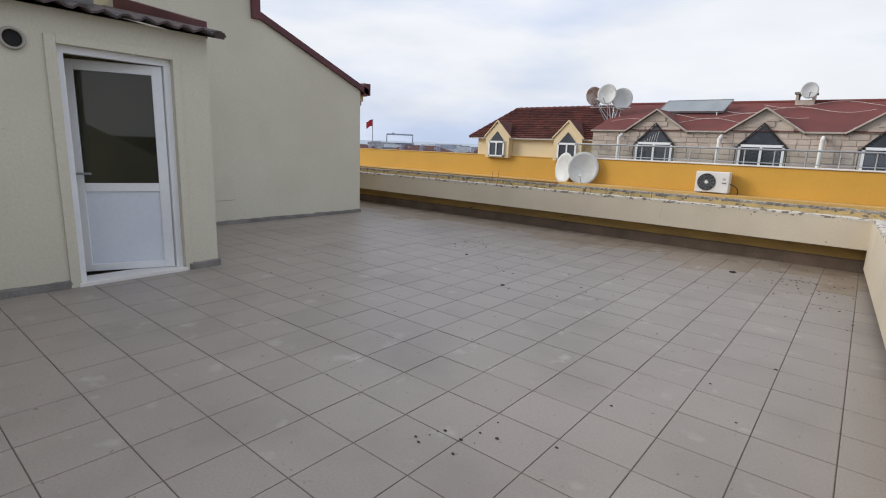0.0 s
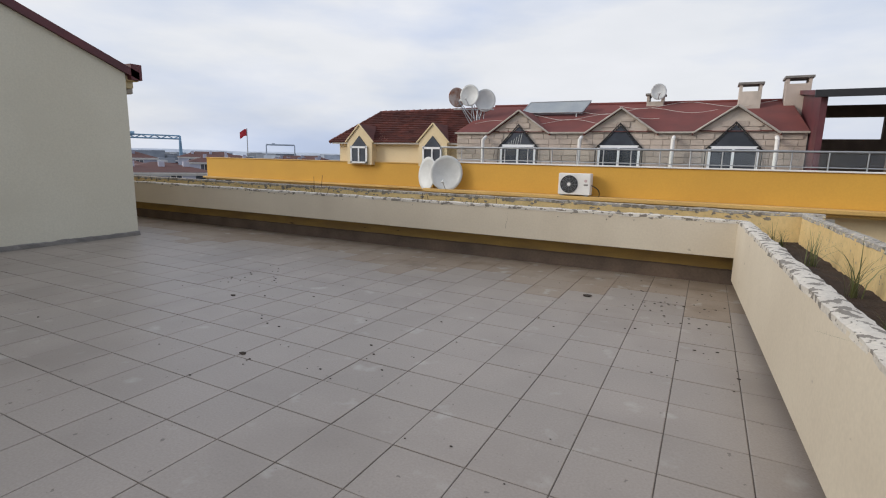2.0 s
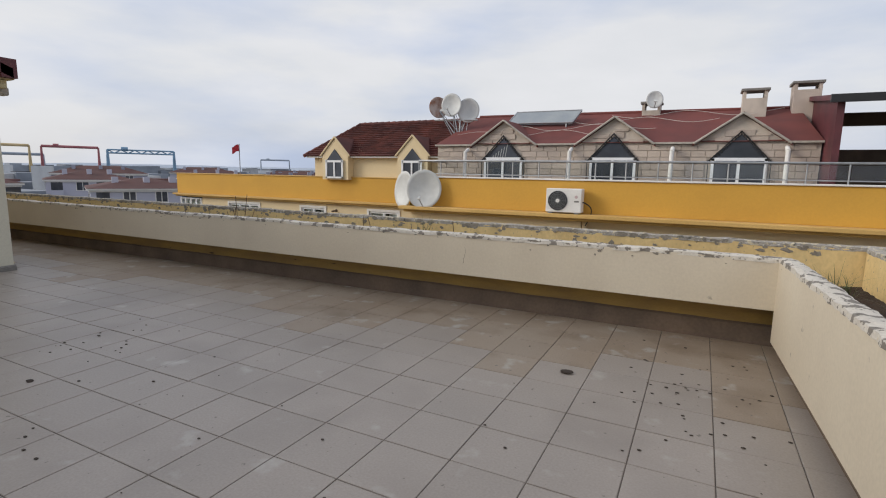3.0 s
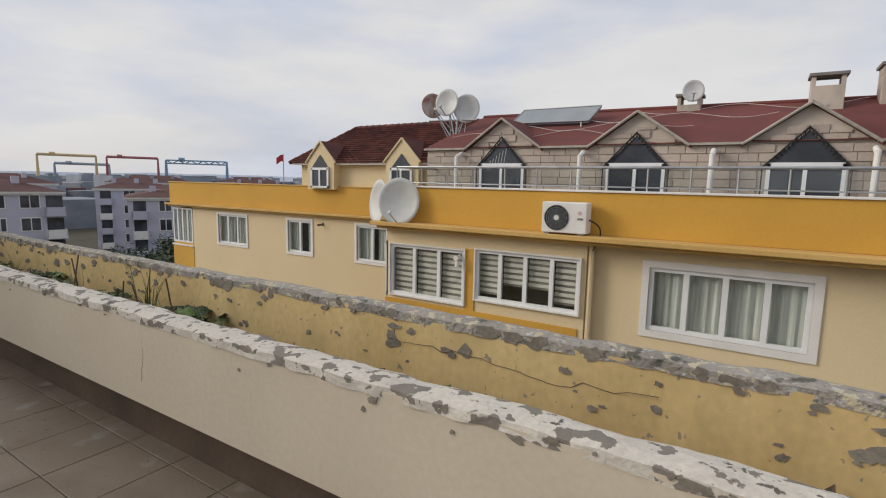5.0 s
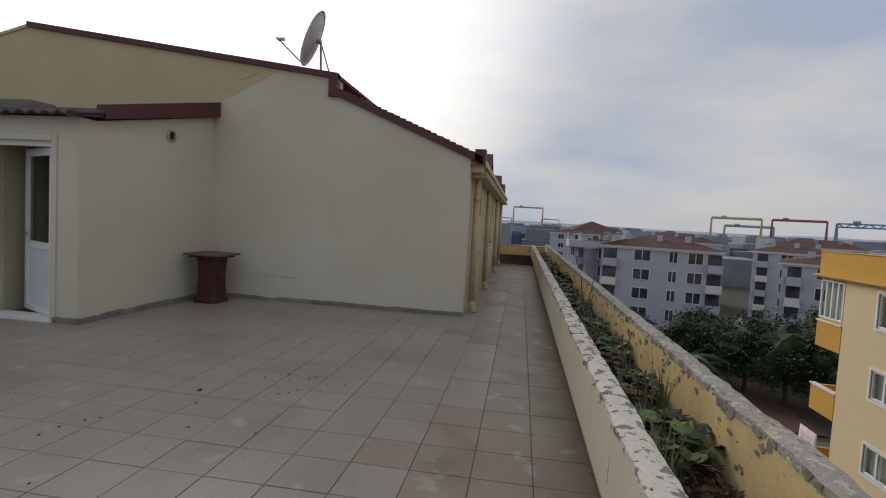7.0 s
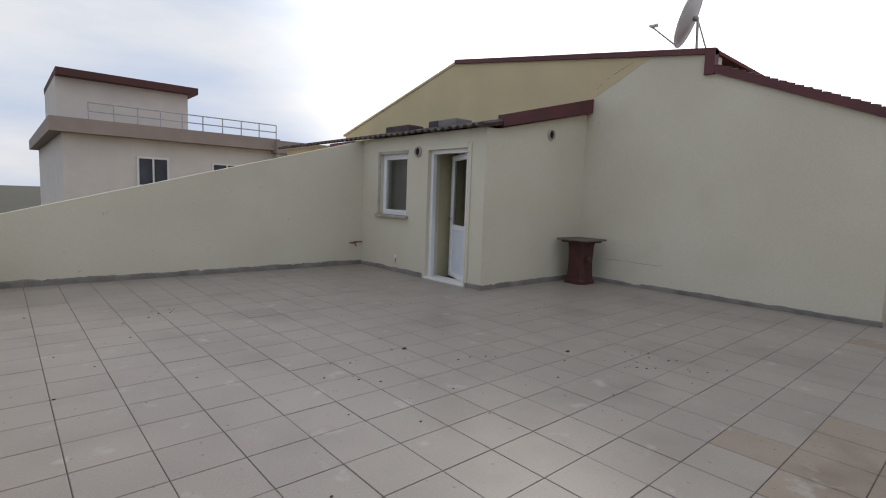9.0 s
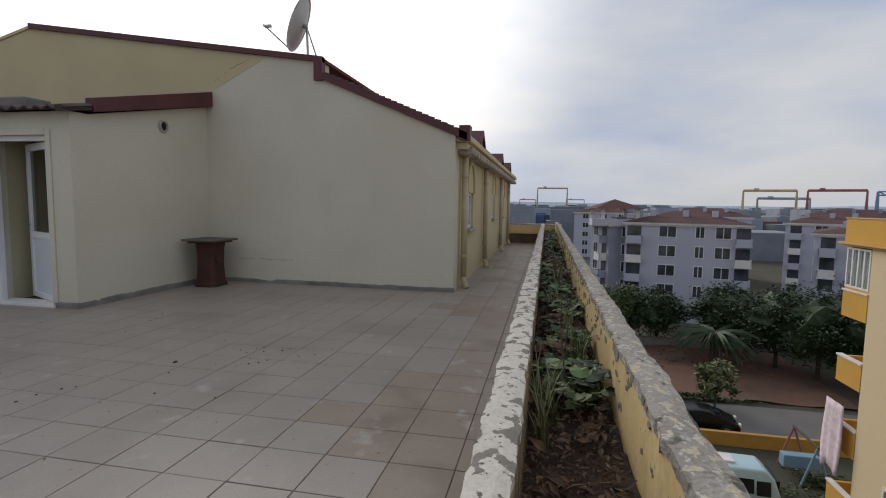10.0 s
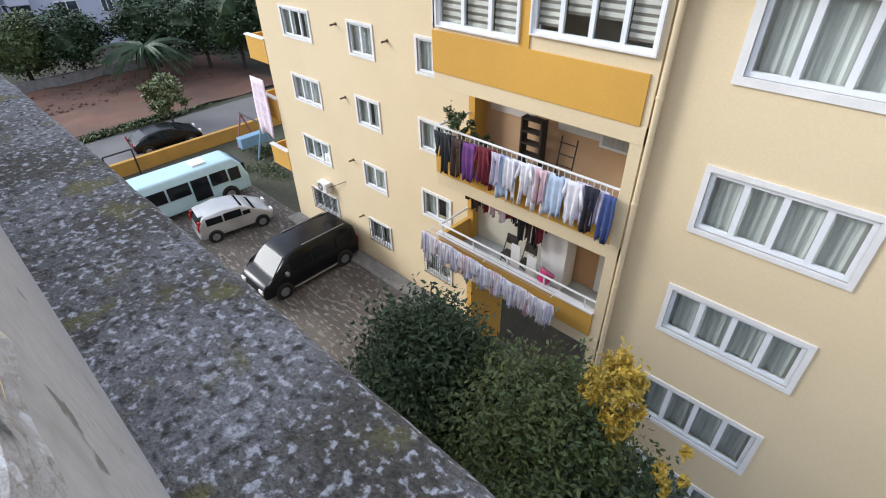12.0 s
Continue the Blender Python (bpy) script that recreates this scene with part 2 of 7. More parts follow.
# Darker copy of BLOCK_WHITE with facade shade put into the colour.
BLOCK_SHADE = material("shaded_blue_grey_facade", (0.36, 0.37, 0.45), None, 0.9, 0.2, 10, 0.08, 0.1)
WINDOW_DARK = material("dark_window_glazing", (0.035, 0.04, 0.05), (0.09, 0.10, 0.12), 0.15, 0.6, 10, 0.2, 0)
ROOF_FAR = material("far_red_brown_roof", (0.11, 0.045, 0.04), (0.08, 0.037, 0.034), 0.9, 0.3, 10, 0.2, 0.2)
EARTH = material("bare_red_earth", (0.17, 0.085, 0.055), (0.11, 0.065, 0.045), 0.95, 0.35, 6, 0.4, 0.5, bump_size=0.05)
ASPHALT = material("grey_asphalt", (0.16, 0.15, 0.145), (0.12, 0.115, 0.11), 0.9, 0.3, 20, 0.2, 0.3)
GROUND = material("dry_ground", (0.085, 0.07, 0.05), (0.05, 0.055, 0.03), 0.95, 0.12, 5, 0.4, 0.5)
PAVER = material("worn_parking_paving", (0.14, 0.12, 0.10), (0.085, 0.072, 0.06), 0.9, 0.7, 12, 0.4, 0.4,
                 spots=(((0.21, 0.19, 0.165), 4.5, 0.56, 0.60),), stretch=(0.6, 1.6, 1))
LEAF = material("dark_green_leaf", (0.035, 0.065, 0.02), (0.02, 0.04, 0.014), 0.6, 1.5, 20, 0.4, 0, island=0.4)
LEAF_MID = material("olive_green_leaf", (0.075, 0.095, 0.022), (0.045, 0.07, 0.018), 0.6, 1.2, 20, 0.4, 0, island=0.4)
LEAF_YELLOW = material("autumn_yellow_leaf", (0.50, 0.33, 0.03), (0.36, 0.26, 0.03), 0.6, 1.5, 20, 0.3, 0, island=0.3)
LEAF_WEED = material("broad_weed_leaf", (0.065, 0.13, 0.03), (0.10, 0.13, 0.025), 0.5, 8, 40, 0.3, 0, island=0.35)
LEAF_DRY = material("dry_brown_leaf", (0.12, 0.06, 0.035), (0.07, 0.04, 0.025), 0.8, 8, 40, 0.3, 0, island=0.5)
GRASS = material("grass_blade", (0.09, 0.13, 0.04), (0.17, 0.17, 0.07), 0.6, 3, 40, 0.3, 0, island=0.35)
BARK = material("tree_bark", (0.06, 0.045, 0.035), None, 0.95, 6, 60, 0.5, 0.8)
CAR_BLACK = material("black_car_paint", (0.006, 0.006, 0.007), None, 0.24, 1, 20, 0.05, 0)
CAR_SILVER = material("silver_car_paint", (0.55, 0.54, 0.52), None, 0.25, 1, 20, 0.05, 0, metal=0.3)
BUS_WHITE = material("pale_blue_bus_paint", (0.48, 0.66, 0.70), (0.44, 0.61, 0.66), 0.35, 1, 20, 0.06, 0)
CAR_GLASS = material("dark_car_glass", (0.012, 0.014, 0.016), None, 0.06, 1, 20, 0.05, 0)
for dull, level in ((CAR_GLASS, 0.18), (CAR_BLACK, 0.30), (WINDOW_DARK, 0.30)):
    dull.node_tree.nodes["Principled BSDF"].inputs["Specular IOR Level"].default_value = level
TYRE = material("black_rubber_tyre", (0.015, 0.015, 0.015), None, 0.9, 5, 40, 0.2, 0)
REDLIGHT = material("red_lamp_lens", (0.45, 0.02, 0.02), None, 0.2, 5, 40, 0.1, 0)
YELLOW_KERB = material("yellow_painted_wall", (0.52, 0.28, 0.04), (0.40, 0.22, 0.05), 0.85, 0.8, 30, 0.2, 0.2)
CRANE = {"yellow": material("yellow_crane_paint", (0.62, 0.47, 0.25), None, 0.7, 0.2, 5, 0.1, 0),
         "red": material("red_crane_paint", (0.40, 0.14, 0.15), None, 0.7, 0.2, 5, 0.1, 0),
         "blue": material("blue_crane_paint", (0.22, 0.36, 0.50), None, 0.7, 0.2, 5, 0.1, 0),
         "grey": material("grey_crane_paint", (0.36, 0.41, 0.48), None, 0.7, 0.2, 5, 0.1, 0)}
LITTER = material("torn_leaf_litter", (0.15, 0.085, 0.05), (0.06, 0.045, 0.03), 0.85, 9, 40, 0.4, 0, island=0.6)
TOWN_TINT = [material("far_" + k, c, None, 0.9, 0.05, 1, 0.2, 0) for k, c in (("white_wall", (0.55, 0.55, 0.56)), ("red_roof", (0.20, 0.10, 0.09)), ("blue_shed", (0.12, 0.18, 0.32)), ("dark_shed", (0.10, 0.11, 0.13)))]
# Distance haze is mixed into these two colours, pale and bluish.
HILL_HAZED = material("haze_tinted_blue_hill", (0.52, 0.57, 0.64), (0.46, 0.51, 0.59), 1.0, 0.004, 0.05, 0.1, 0)
FAR_TOWN_HAZED = material("haze_tinted_far_town", (0.30, 0.33, 0.38), None, 1.0, 0.02, 0.3, 0.3, 0, island=0.35)
FLAG = material("red_flag_cloth", (0.50, 0.03, 0.04), None, 0.8, 2, 30, 0.1, 0)


# ---- building helpers ----
ORIGIN = {}


def empty(name, at, label="", category="", group="", kind=""):
    ob = new(name)
    ob.empty_display_size = 0.2
    ob.location = at
    ORIGIN[ob] = Vector(at)
    return tagged(ob, label, category, group, kind)


def mesh_of(name, bm, mat, smooth=False):
    bmesh.ops.recalc_face_normals(bm, faces=bm.faces)
    me = bpy.data.meshes.new(name)
    bm.to_mesh(me)
    bm.free()
    me.materials.append(mat)
    if smooth:
        for p in me.polygons:
            p.use_smooth = True
    return me


def part(name, bm, mat, parent, label="", smooth=False):
    """Links a bmesh, built in world coordinates, as one mesh under a thing or a part."""
    o = ORIGIN.get(parent, Vector((0, 0, 0)))
    bmesh.ops.translate(bm, verts=bm.verts, vec=-o)
    ob = new(name, mesh_of(name, bm, mat, smooth))
    ob.parent = parent
    ORIGIN[ob] = o
    return tagged(ob, label)


def thing(name, bm, mat, label="", category="", group="", kind="", smooth=False, base=None):
    """A single-mesh object of its own, with its origin at its base."""
    if base is None:
        xs = [v.co for v in bm.verts]
        base = Vector((sum(c.x for c in xs) / len(xs), sum(c.y for c in xs) / len(xs), min(c.z for c in xs)))
    base = Vector(base)
    bmesh.ops.translate(bm, verts=bm.verts, vec=-base)
    ob = new(name, mesh_of(name, bm, mat, smooth))
    ob.location = base
    ORIGIN[ob] = base
    return tagged(ob, label, category, group, kind)


def box(bm, x0, x1, y0, y1, z0, z1, bevel=0.0):
    r = bmesh.ops.create_cube(bm, size=1.0)
    for v in r["verts"]:
        v.co = ((x0 + x1) / 2 + v.co.x * (x1 - x0), (y0 + y1) / 2 + v.co.y * (y1 - y0), (z0 + z1) / 2 + v.co.z * (z1 - z0))
    if bevel:
        edges = list({e for v in r["verts"] for e in v.link_edges})
        bmesh.ops.bevel(bm, geom=edges, offset=bevel, segments=2, affect="EDGES", profile=0.5)
    return bm


def boxes(*rows, bevel=0.0):
    bm = bmesh.new()
    for r in rows:
        box(bm, *r, bevel=bevel)
    return bm


def rod(bm, a, b, r, seg=8, r2=None):
    a, b = Vector(a), Vector(b)
    d = b - a
    m = Matrix.Translation((a + b) / 2) @ d.to_track_quat("Z", "Y").to_matrix().to_4x4()
    bmesh.ops.create_cone(bm, cap_ends=True, segments=seg, radius1=r, radius2=r if r2 is None else r2, depth=d.length, matrix=m)
    return bm


def rods(*rows, seg=8):
    bm = bmesh.new()
    for a, b, r in rows:
        rod(bm, a, b, r, seg)
    return bm


def prism(bm, outline, axis, lo, hi):
    """Extrudes an outline of pairs along an axis: x takes (y, z), y takes (x, z), z takes (x, y)."""
    def at(p, d):
        return {"x": (d, p[0], p[1]), "y": (p[0], d, p[1]), "z": (p[0], p[1], d)}[axis]
    a = [bm.verts.new(at(p, lo)) for p in outline]
    b = [bm.verts.new(at(p, hi)) for p in outline]
    n = len(outline)
    bm.faces.new(a)
    bm.faces.new(b[::-1])
    for i in range(n):
        bm.faces.new((a[i], b[i], b[(i + 1) % n], a[(i + 1) % n]))
    return bm


def wall_with_holes(axis, u0, u1, z0, z1, lo, hi, holes):
    """A wall slab with openings through it; axis is the one it is thin along."""
    us = sorted({u0, u1, *[h[0] for h in holes], *[h[1] for h in holes]})
    zs = sorted({z0, z1, *[h[2] for h in holes], *[h[3] for h in holes]})
    bm = bmesh.new()
    grid = {}

    def solid(i, j):
        if not (0 <= i < len(us) - 1 and 0 <= j < len(zs) - 1):
            return False
        u, z = (us[i] + us[i + 1]) / 2, (zs[j] + zs[j + 1]) / 2
        return not any(h[0] < u < h[1] and h[2] < z < h[3] for h in holes)

    def vert(i, j, d):
        k = (i, j, d)
        if k not in grid:
            grid[k] = bm.verts.new((us[i], d, zs[j]) if axis == "y" else (d, us[i], zs[j]))
        return grid[k]
    for i in range(len(us) - 1):
        for j in range(len(zs) - 1):
            if not solid(i, j):
                continue
            for d in (lo, hi):
                bm.faces.new((vert(i, j, d), vert(i + 1, j, d), vert(i + 1, j + 1, d), vert(i, j + 1, d)))
            for di, dj, a, b in ((-1, 0, (i, j), (i, j + 1)), (1, 0, (i + 1, j), (i + 1, j + 1)), (0, -1, (i, j), (i + 1, j)), (0, 1, (i, j + 1), (i + 1, j + 1))):
                if not solid(i + di, j + dj):
                    bm.faces.new((vert(*a, lo), vert(*b, lo), vert(*b, hi), vert(*a, hi)))
    return bm


def worn_strip(profile, p0, p1, step, jitter, rough_from=0.0, seed=0.0):
    """Extrudes a closed profile of (across, up) from p0 to p1 in short steps and roughens its upper edge."""
    p0, p1 = Vector(p0), Vector(p1)
    d = (p1 - p0)
    length = d.length
    d.normalize()
    side = Vector((-d.y, d.x, 0))
    count = max(1, int(length / step))
    bm = bmesh.new()
    rings = []
    for i in range(count + 1):
        c = p0 + d * (length * i / count)
        ring = []
        for a, z in profile:
            q = c + side * a + Vector((0, 0, z))
            if z > rough_from:
                n1 = noise.noise_vector(q * 3.1 + Vector((seed, 0, 0)))
                n2 = noise.noise_vector(q * 14 + Vector((0, seed, 0)))
                off = (n1 * 0.6 + n2 * 0.5) * jitter
                q = q + side * off.x + Vector((0, 0, off.z * 0.7))
            ring.append(bm.verts.new(q))
        rings.append(ring)
    m = len(profile)
    for r, s in zip(rings, rings[1:]):
        for k in range(m):
            bm.faces.new((r[k], r[(k + 1) % m], s[(k + 1) % m], s[k]))
    bm.faces.new(rings[0])
    bm.faces.new(rings[-1][::-1])
    return bm


def leaves(bm, centre, radii, count, size, seed, hollow=0.45, flat=0.0):
    """Scatters small bent leaves in uneven clumps through an ellipsoid."""
    rnd = random.Random(seed)
    c = Vector(centre)
    clumps = []
    for _ in range(max(6, count // 90)):
        v = Vector((rnd.gauss(0, 1), rnd.gauss(0, 1), rnd.gauss(0, 1))).normalized()
        k = hollow + (1 - hollow) * rnd.random() ** 0.6
        clumps.append((Vector((v.x * radii[0], v.y * radii[1], v.z * radii[2])) * k * 0.88, 0.07 + 0.09 * rnd.random()))
    for _ in range(count):
        o, spread = rnd.choice(clumps)
        v = Vector((rnd.gauss(0, 1), rnd.gauss(0, 1), rnd.gauss(0, 1))) * spread
        q = c + o + Vector((v.x * radii[0], v.y * radii[1], v.z * radii[2]))
        s = size * (0.6 + 0.8 * rnd.random())
        rot = Euler((rnd.uniform(-0.9, 0.9), rnd.uniform(-0.9, 0.9), rnd.uniform(0, 6.28))).to_matrix()
        pts = [(0, -s, 0), (s * 0.45, 0, s * 0.12), (0, s, 0), (-s * 0.45, 0, s * 0.12)]
        bm.faces.new([bm.verts.new(q + rot @ Vector(p)) for p in pts])
    return bm


def mound(bm, centre, radii, seed, seg=14):
    """A lumpy closed form, used as the shaded heart of a crown."""
    r = bmesh.ops.create_icosphere(bm, subdivisions=3, radius=1.0)
    for v in r["verts"]:
        k = 0.75 + 0.45 * noise.noise(v.co * 2.2 + Vector((seed, seed * 2, 0)))
        v.co = Vector(centre) + Vector((v.co.x * radii[0], v.co.y * radii[1], v.co.z * radii[2])) * k
    return bm


def tree(name, base, height, crown, radii, mat, count, size, seed, label, trunk=0.14):
    x, y, z = base
    t = empty(name, base, label, "tree")
    bm = rod(bmesh.new(), base, (x, y, z + height * 0.55), trunk, 8, trunk * 0.6)
    rnd = random.Random(seed)
    for _ in range(6):
        a = rnd.uniform(0, 6.28)
        rod(bm, (x, y, z + height * rnd.uniform(0.3, 0.5)), (crown[0] + radii[0] * 0.55 * math.cos(a), crown[1] + radii[1] * 0.55 * math.sin(a), crown[2] + radii[2] * rnd.uniform(-0.3, 0.5)), trunk * 0.45, 6, trunk * 0.12)
    part("trunk", bm, BARK, t)
    cb = bmesh.new()
    leaves(cb, crown, radii, count, size, seed)
    part("crown", cb, mat, t)
    return t


def window_unit(parent, x0, x1, z0, z1, y, lights=2, curtain=CURTAIN, frame_w=0.07, surround=0.0, bars=False, blinds=False, depth=0.12, cover=1.0):
    """A plastic window that looks towards -y, set in an opening: frame, panes, curtain, and a near-black sheet for the
    unlit inside.
    """
    step = (x1 - x0) / lights
    m = frame_w * 0.62
    openings = [(x0 + step * i + (m if i else frame_w), x0 + step * (i + 1) - (m if i < lights - 1 else frame_w), z0 + frame_w, z1 - frame_w) for i in range(lights)]
    bm = wall_with_holes("y", x0, x1, z0, z1, y + 0.02, y + 0.09, openings)
    w = part("window", bm, PVC, parent)
    if surround:
        s = surround
        part("surround", wall_with_holes("y", x0 - s, x1 + s, z0 - s, z1 + s, y - 0.035, y + 0.05, [(x0, x1, z0, z1)]), WHITE, w)
    for i in range(lights):
        g = part("pane", boxes((x0 + step * i + 0.03, x0 + step * (i + 1) - 0.03, y + 0.05, y + 0.056, z0 + 0.04, z1 - 0.04)), GLASS, w)
        g.visible_shadow = False
    rnd = random.Random(int(x0 * 100) + int(z0 * 77))
    if blinds:
        n = 9
        h = (z1 - z0) / n
        light, dark = bmesh.new(), bmesh.new()
        for i in range(lights):
            drop = z0 + (0.0 if blinds != "part" else (0.3 if i % 3 else 0.05) * (z1 - z0))
            for k in range(n):
                a = z1 - h * (k + 1)
                if a < drop - 0.02:
                    break
                box(light, x0 + step * i + 0.05, x0 + step * (i + 1) - 0.05, y + 0.13, y + 0.14, a + h * 0.42, a + h)
                box(dark, x0 + step * i + 0.05, x0 + step * (i + 1) - 0.05, y + 0.15, y + 0.155, a, a + h * 0.44)
        part("blind", light, BLIND_LIGHT, w, "white zebra blind")
        part("blind_backing", dark, BLIND_DARK, w)
    elif curtain is not None:
        spans = [(x0 + 0.04, x1 - 0.04)] if cover >= 1 else [(x0 + 0.04, x0 + (x1 - x0) * cover * 0.55), (x1 - (x1 - x0) * cover * 0.45, x1 - 0.04)]
        for a, b in spans:
            bm = bmesh.new()
            n = max(6, int((b - a) / 0.05))
            low = [bm.verts.new((a + (b - a) * i / n, y + 0.17 + 0.02 * math.sin(i * 1.9), z0 + 0.03)) for i in range(n + 1)]
            top = [bm.verts.new((a + (b - a) * i / n, y + 0.17 + 0.02 * math.sin(i * 1.9), z1 - 0.03)) for i in range(n + 1)]
            for i in range(n):
                bm.faces.new((low[i], low[i + 1], top[i + 1], top[i]))
            part("curtain", bm, curtain, w)
    # black sheet painted as the shade inside, nothing is built behind it
    part("room", boxes((x0 - 0.1, x1 + 0.1, y + 0.45, y + 0.5, z0 - 0.1, z1 + 0.1)), DEPTH_SHADE, w)
    if bars:
        bm = bmesh.new()
        for i in range(int((x1 - x0) / 0.11) + 1):
            x = x0 + 0.11 * i
            rod(bm, (x, y - 0.12, z0 - 0.05), (x, y - 0.12, z1 + 0.05), 0.012, 5)
        for z in (z0 - 0.05, (z0 + z1) / 2, z1 + 0.05):
            rod(bm, (x0 - 0.05, y - 0.12, z), (x1 + 0.05, y - 0.12, z), 0.012, 5)
        for x in (x0, x1):
            for z in (z0 - 0.05, z1 + 0.05):
                rod(bm, (x, y - 0.12, z), (x, y + 0.02, z), 0.012, 5)
        part("window_grille", bm, BLACK, w, "black iron bars")
    return w


# ---- the roof terrace: setting ----
G = -13.1          # street level under the buildings
thing("floor", boxes((-18.6, 1.3, -1.75, 7.3, -0.25, -0.006)), GROUT, "dark grout bed of the tiled terrace floor", "floor", kind="structure")
FLOOR = bpy.data.objects["floor"]

# parapet towards the street: a pale band that overhangs an ochre base, a planter and an outer wall
EAST = Vector((0.47, 7.0, 0))
EAST_END = Vector((0.88, -1.9, 0))
EAST_DIR = (EAST_END - EAST).normalized()


def parapet(name, p0, p1, flip, label, seed, low=0.32, recess=0.07):
    w = empty(name, tuple(p0), label, "parapet wall", kind="structure")
    s = -1 if flip else 1
    prof = [(0.0, low), (0.0, 0.688), (0.105 * s, 0.688), (0.105 * s, low)]
    part("pale_band", worn_strip(prof, p0, p1, 0.12, 0.012, 0.6, seed), PALE, w)
    part("ochre_base", worn_strip([(recess * s, 0.0), (recess * s, low - 0.002), ((recess + 0.05) * s, low - 0.002), ((recess + 0.05) * s, 0.0)], p0, p1, 2.0, 0), OCHRE_BASE_SHADED, w, "recessed ochre base, shade darkened into its paint")
    part("skirting", worn_strip([((recess - 0.025) * s, 0.0), ((recess - 0.025) * s, 0.04 + 0.33 * low), ((recess - 0.004) * s, 0.055 + 0.33 * low), ((recess - 0.004) * s, 0.0)], p0, p1, 0.2, 0.01, 0.05, seed), GRIME, w)
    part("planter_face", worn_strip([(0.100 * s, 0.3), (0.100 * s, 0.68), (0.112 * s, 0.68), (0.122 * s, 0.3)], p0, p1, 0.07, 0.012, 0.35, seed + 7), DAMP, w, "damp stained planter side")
    part("coping", worn_strip([(-0.004 * s, 0.672), (-0.002 * s, 0.70), (0.03 * s, 0.709), (0.075 * s, 0.708), (0.109 * s, 0.70), (0.112 * s, 0.672)], p0, p1, 0.035, 0.020, 0.0, seed), CAP_WHITE, w, "chipped white coating on the top")
    return w


north_inner = parapet("wall_parapet_north", (-18.1, 7.0, 0), (0.55, 7.0, 0), False, "pale plastered terrace parapet with chipped white top", 1.0, 0.32, 0.22)
thing("planter_slab", boxes((-18.1, 0.60, 7.106, 7.468, 0.321, 0.40)), CONCRETE, "grey concrete slab under the planter", "slab", kind="structure")
parapet("wall_parapet_east", EAST, EAST_END, False, "pale plastered parapet beside the planter", 2.0, 0.09)


def outer_wall(name, p0, p1, label, seed):
    w = empty(name, tuple(p0), label, "parapet wall", kind="structure")
    part("face", worn_strip([(0.0, -0.3), (0.0, 0.752), (0.112, 0.738), (0.112, -0.3)], p0, p1, 0.09, 0.018, 0.2, seed), YELLOW_WALL, w)
    part("coping", worn_strip([(-0.003, 0.735), (0.0, 0.766), (0.03, 0.775), (0.08, 0.770), (0.112, 0.758), (0.118, 0.725)], p0, p1, 0.025, 0.018, 0.0, seed), CAP_GREY, w, "grey cement top with flaking yellow paint")
    return w


def bare_patches(y0, top, low, spread, x0, x1, count, seed, bias, parent, jitter, worn_seed, foot=-0.3):
    """Irregular thin scars where the paint has flaked off, thickest along the top edge."""
    rnd = random.Random(seed)
    bm = bmesh.new()
    for _ in range(count):
        x, z = rnd.uniform(x0, x1), top - (top - low) * rnd.random() ** bias
        s = rnd.uniform(0.006, spread) * (0.55 + 0.45 * (z - low) / (top - low))
        sx, sz, turn = s * rnd.uniform(0.8, 1.9), s * rnd.uniform(0.5, 1.1), rnd.uniform(-0.5, 0.5)
        ring = []
        for i in range(11):
            a = i / 11 * 2 * math.pi
            r = rnd.uniform(0.55, 1.15)
            u, v = sx * r * math.cos(a), sz * r * math.sin(a)
            px, pz = x + u * math.cos(turn) - v * math.sin(turn), min(z + u * math.sin(turn) + v * math.cos(turn), top + 0.02)
            q = Vector((px, y0, top))
            off = (noise.noise_vector(q * 3.1 + Vector((worn_seed, 0, 0))) * 0.6 + noise.noise_vector(q * 14 + Vector((0, worn_seed, 0))) * 0.5) * jitter
            ring.append((px, y0 + off.x * max(0.0, (pz - foot) / (top - foot)), pz))
        face = [bm.verts.new((a, b - 0.004, c)) for a, b, c in ring]
        back = [bm.verts.new((a, b + 0.004, c)) for a, b, c in ring]
        bm.faces.new(face)
        for i in range(11):
            bm.faces.new((face[i], back[i], back[(i + 1) % 11], face[(i + 1) % 11]))
    bmesh.ops.recalc_face_normals(bm, faces=bm.faces)
    tagged(part("bare_patches", bm, BARE, parent, "grey cement where paint has flaked off"), kind="stuff")


north_outer = outer_wall("wall_outer_north", (-18.1, 7.47, 0), (1.25, 7.47, 0), "outer planter wall, flaking yellow paint over grey cement", 3.0)
bare_patches(7.47, 0.752, 0.54, 0.034, -12.0, 1.2, 360, 11, 3.4, north_outer, 0.018, 3.0)
bare_patches(7.0, 0.690, 0.61, 0.018, -9.0, 0.45, 110, 12, 4.0, north_inner, 0.012, 1.0, 0.32)


def crack(points, seed, parent, r=0.0016):
    """A thin wandering crack along a line of points."""
    rnd = random.Random(seed)
    bm, last = bmesh.new(), None
    for a, b in zip(points, points[1:]):
        for k in range(9):
            p = Vector(a).lerp(Vector(b), k / 8) + Vector((rnd.gauss(0, 0.005), 0, rnd.gauss(0, 0.005)))
            if last is not None:
                rod(bm, last, p, r, 4)
            last = p
    part("crack", bm, GRIME, parent, "thin dark crack")


crack(((-1.98, 6.999, 0.68), (-1.97, 6.999, 0.56), (-1.99, 6.999, 0.42)), 1, north_inner)
crack(((-1.1, 7.467, 0.655), (-0.8, 7.467, 0.66), (-0.45, 7.467, 0.63), (-0.1, 7.467, 0.66)), 2, north_outer, 0.0013)
EO0, EO1 = Vector((1.05, 7.45, 0)), Vector((1.05, 7.45, 0)) + EAST_DIR * 9.4
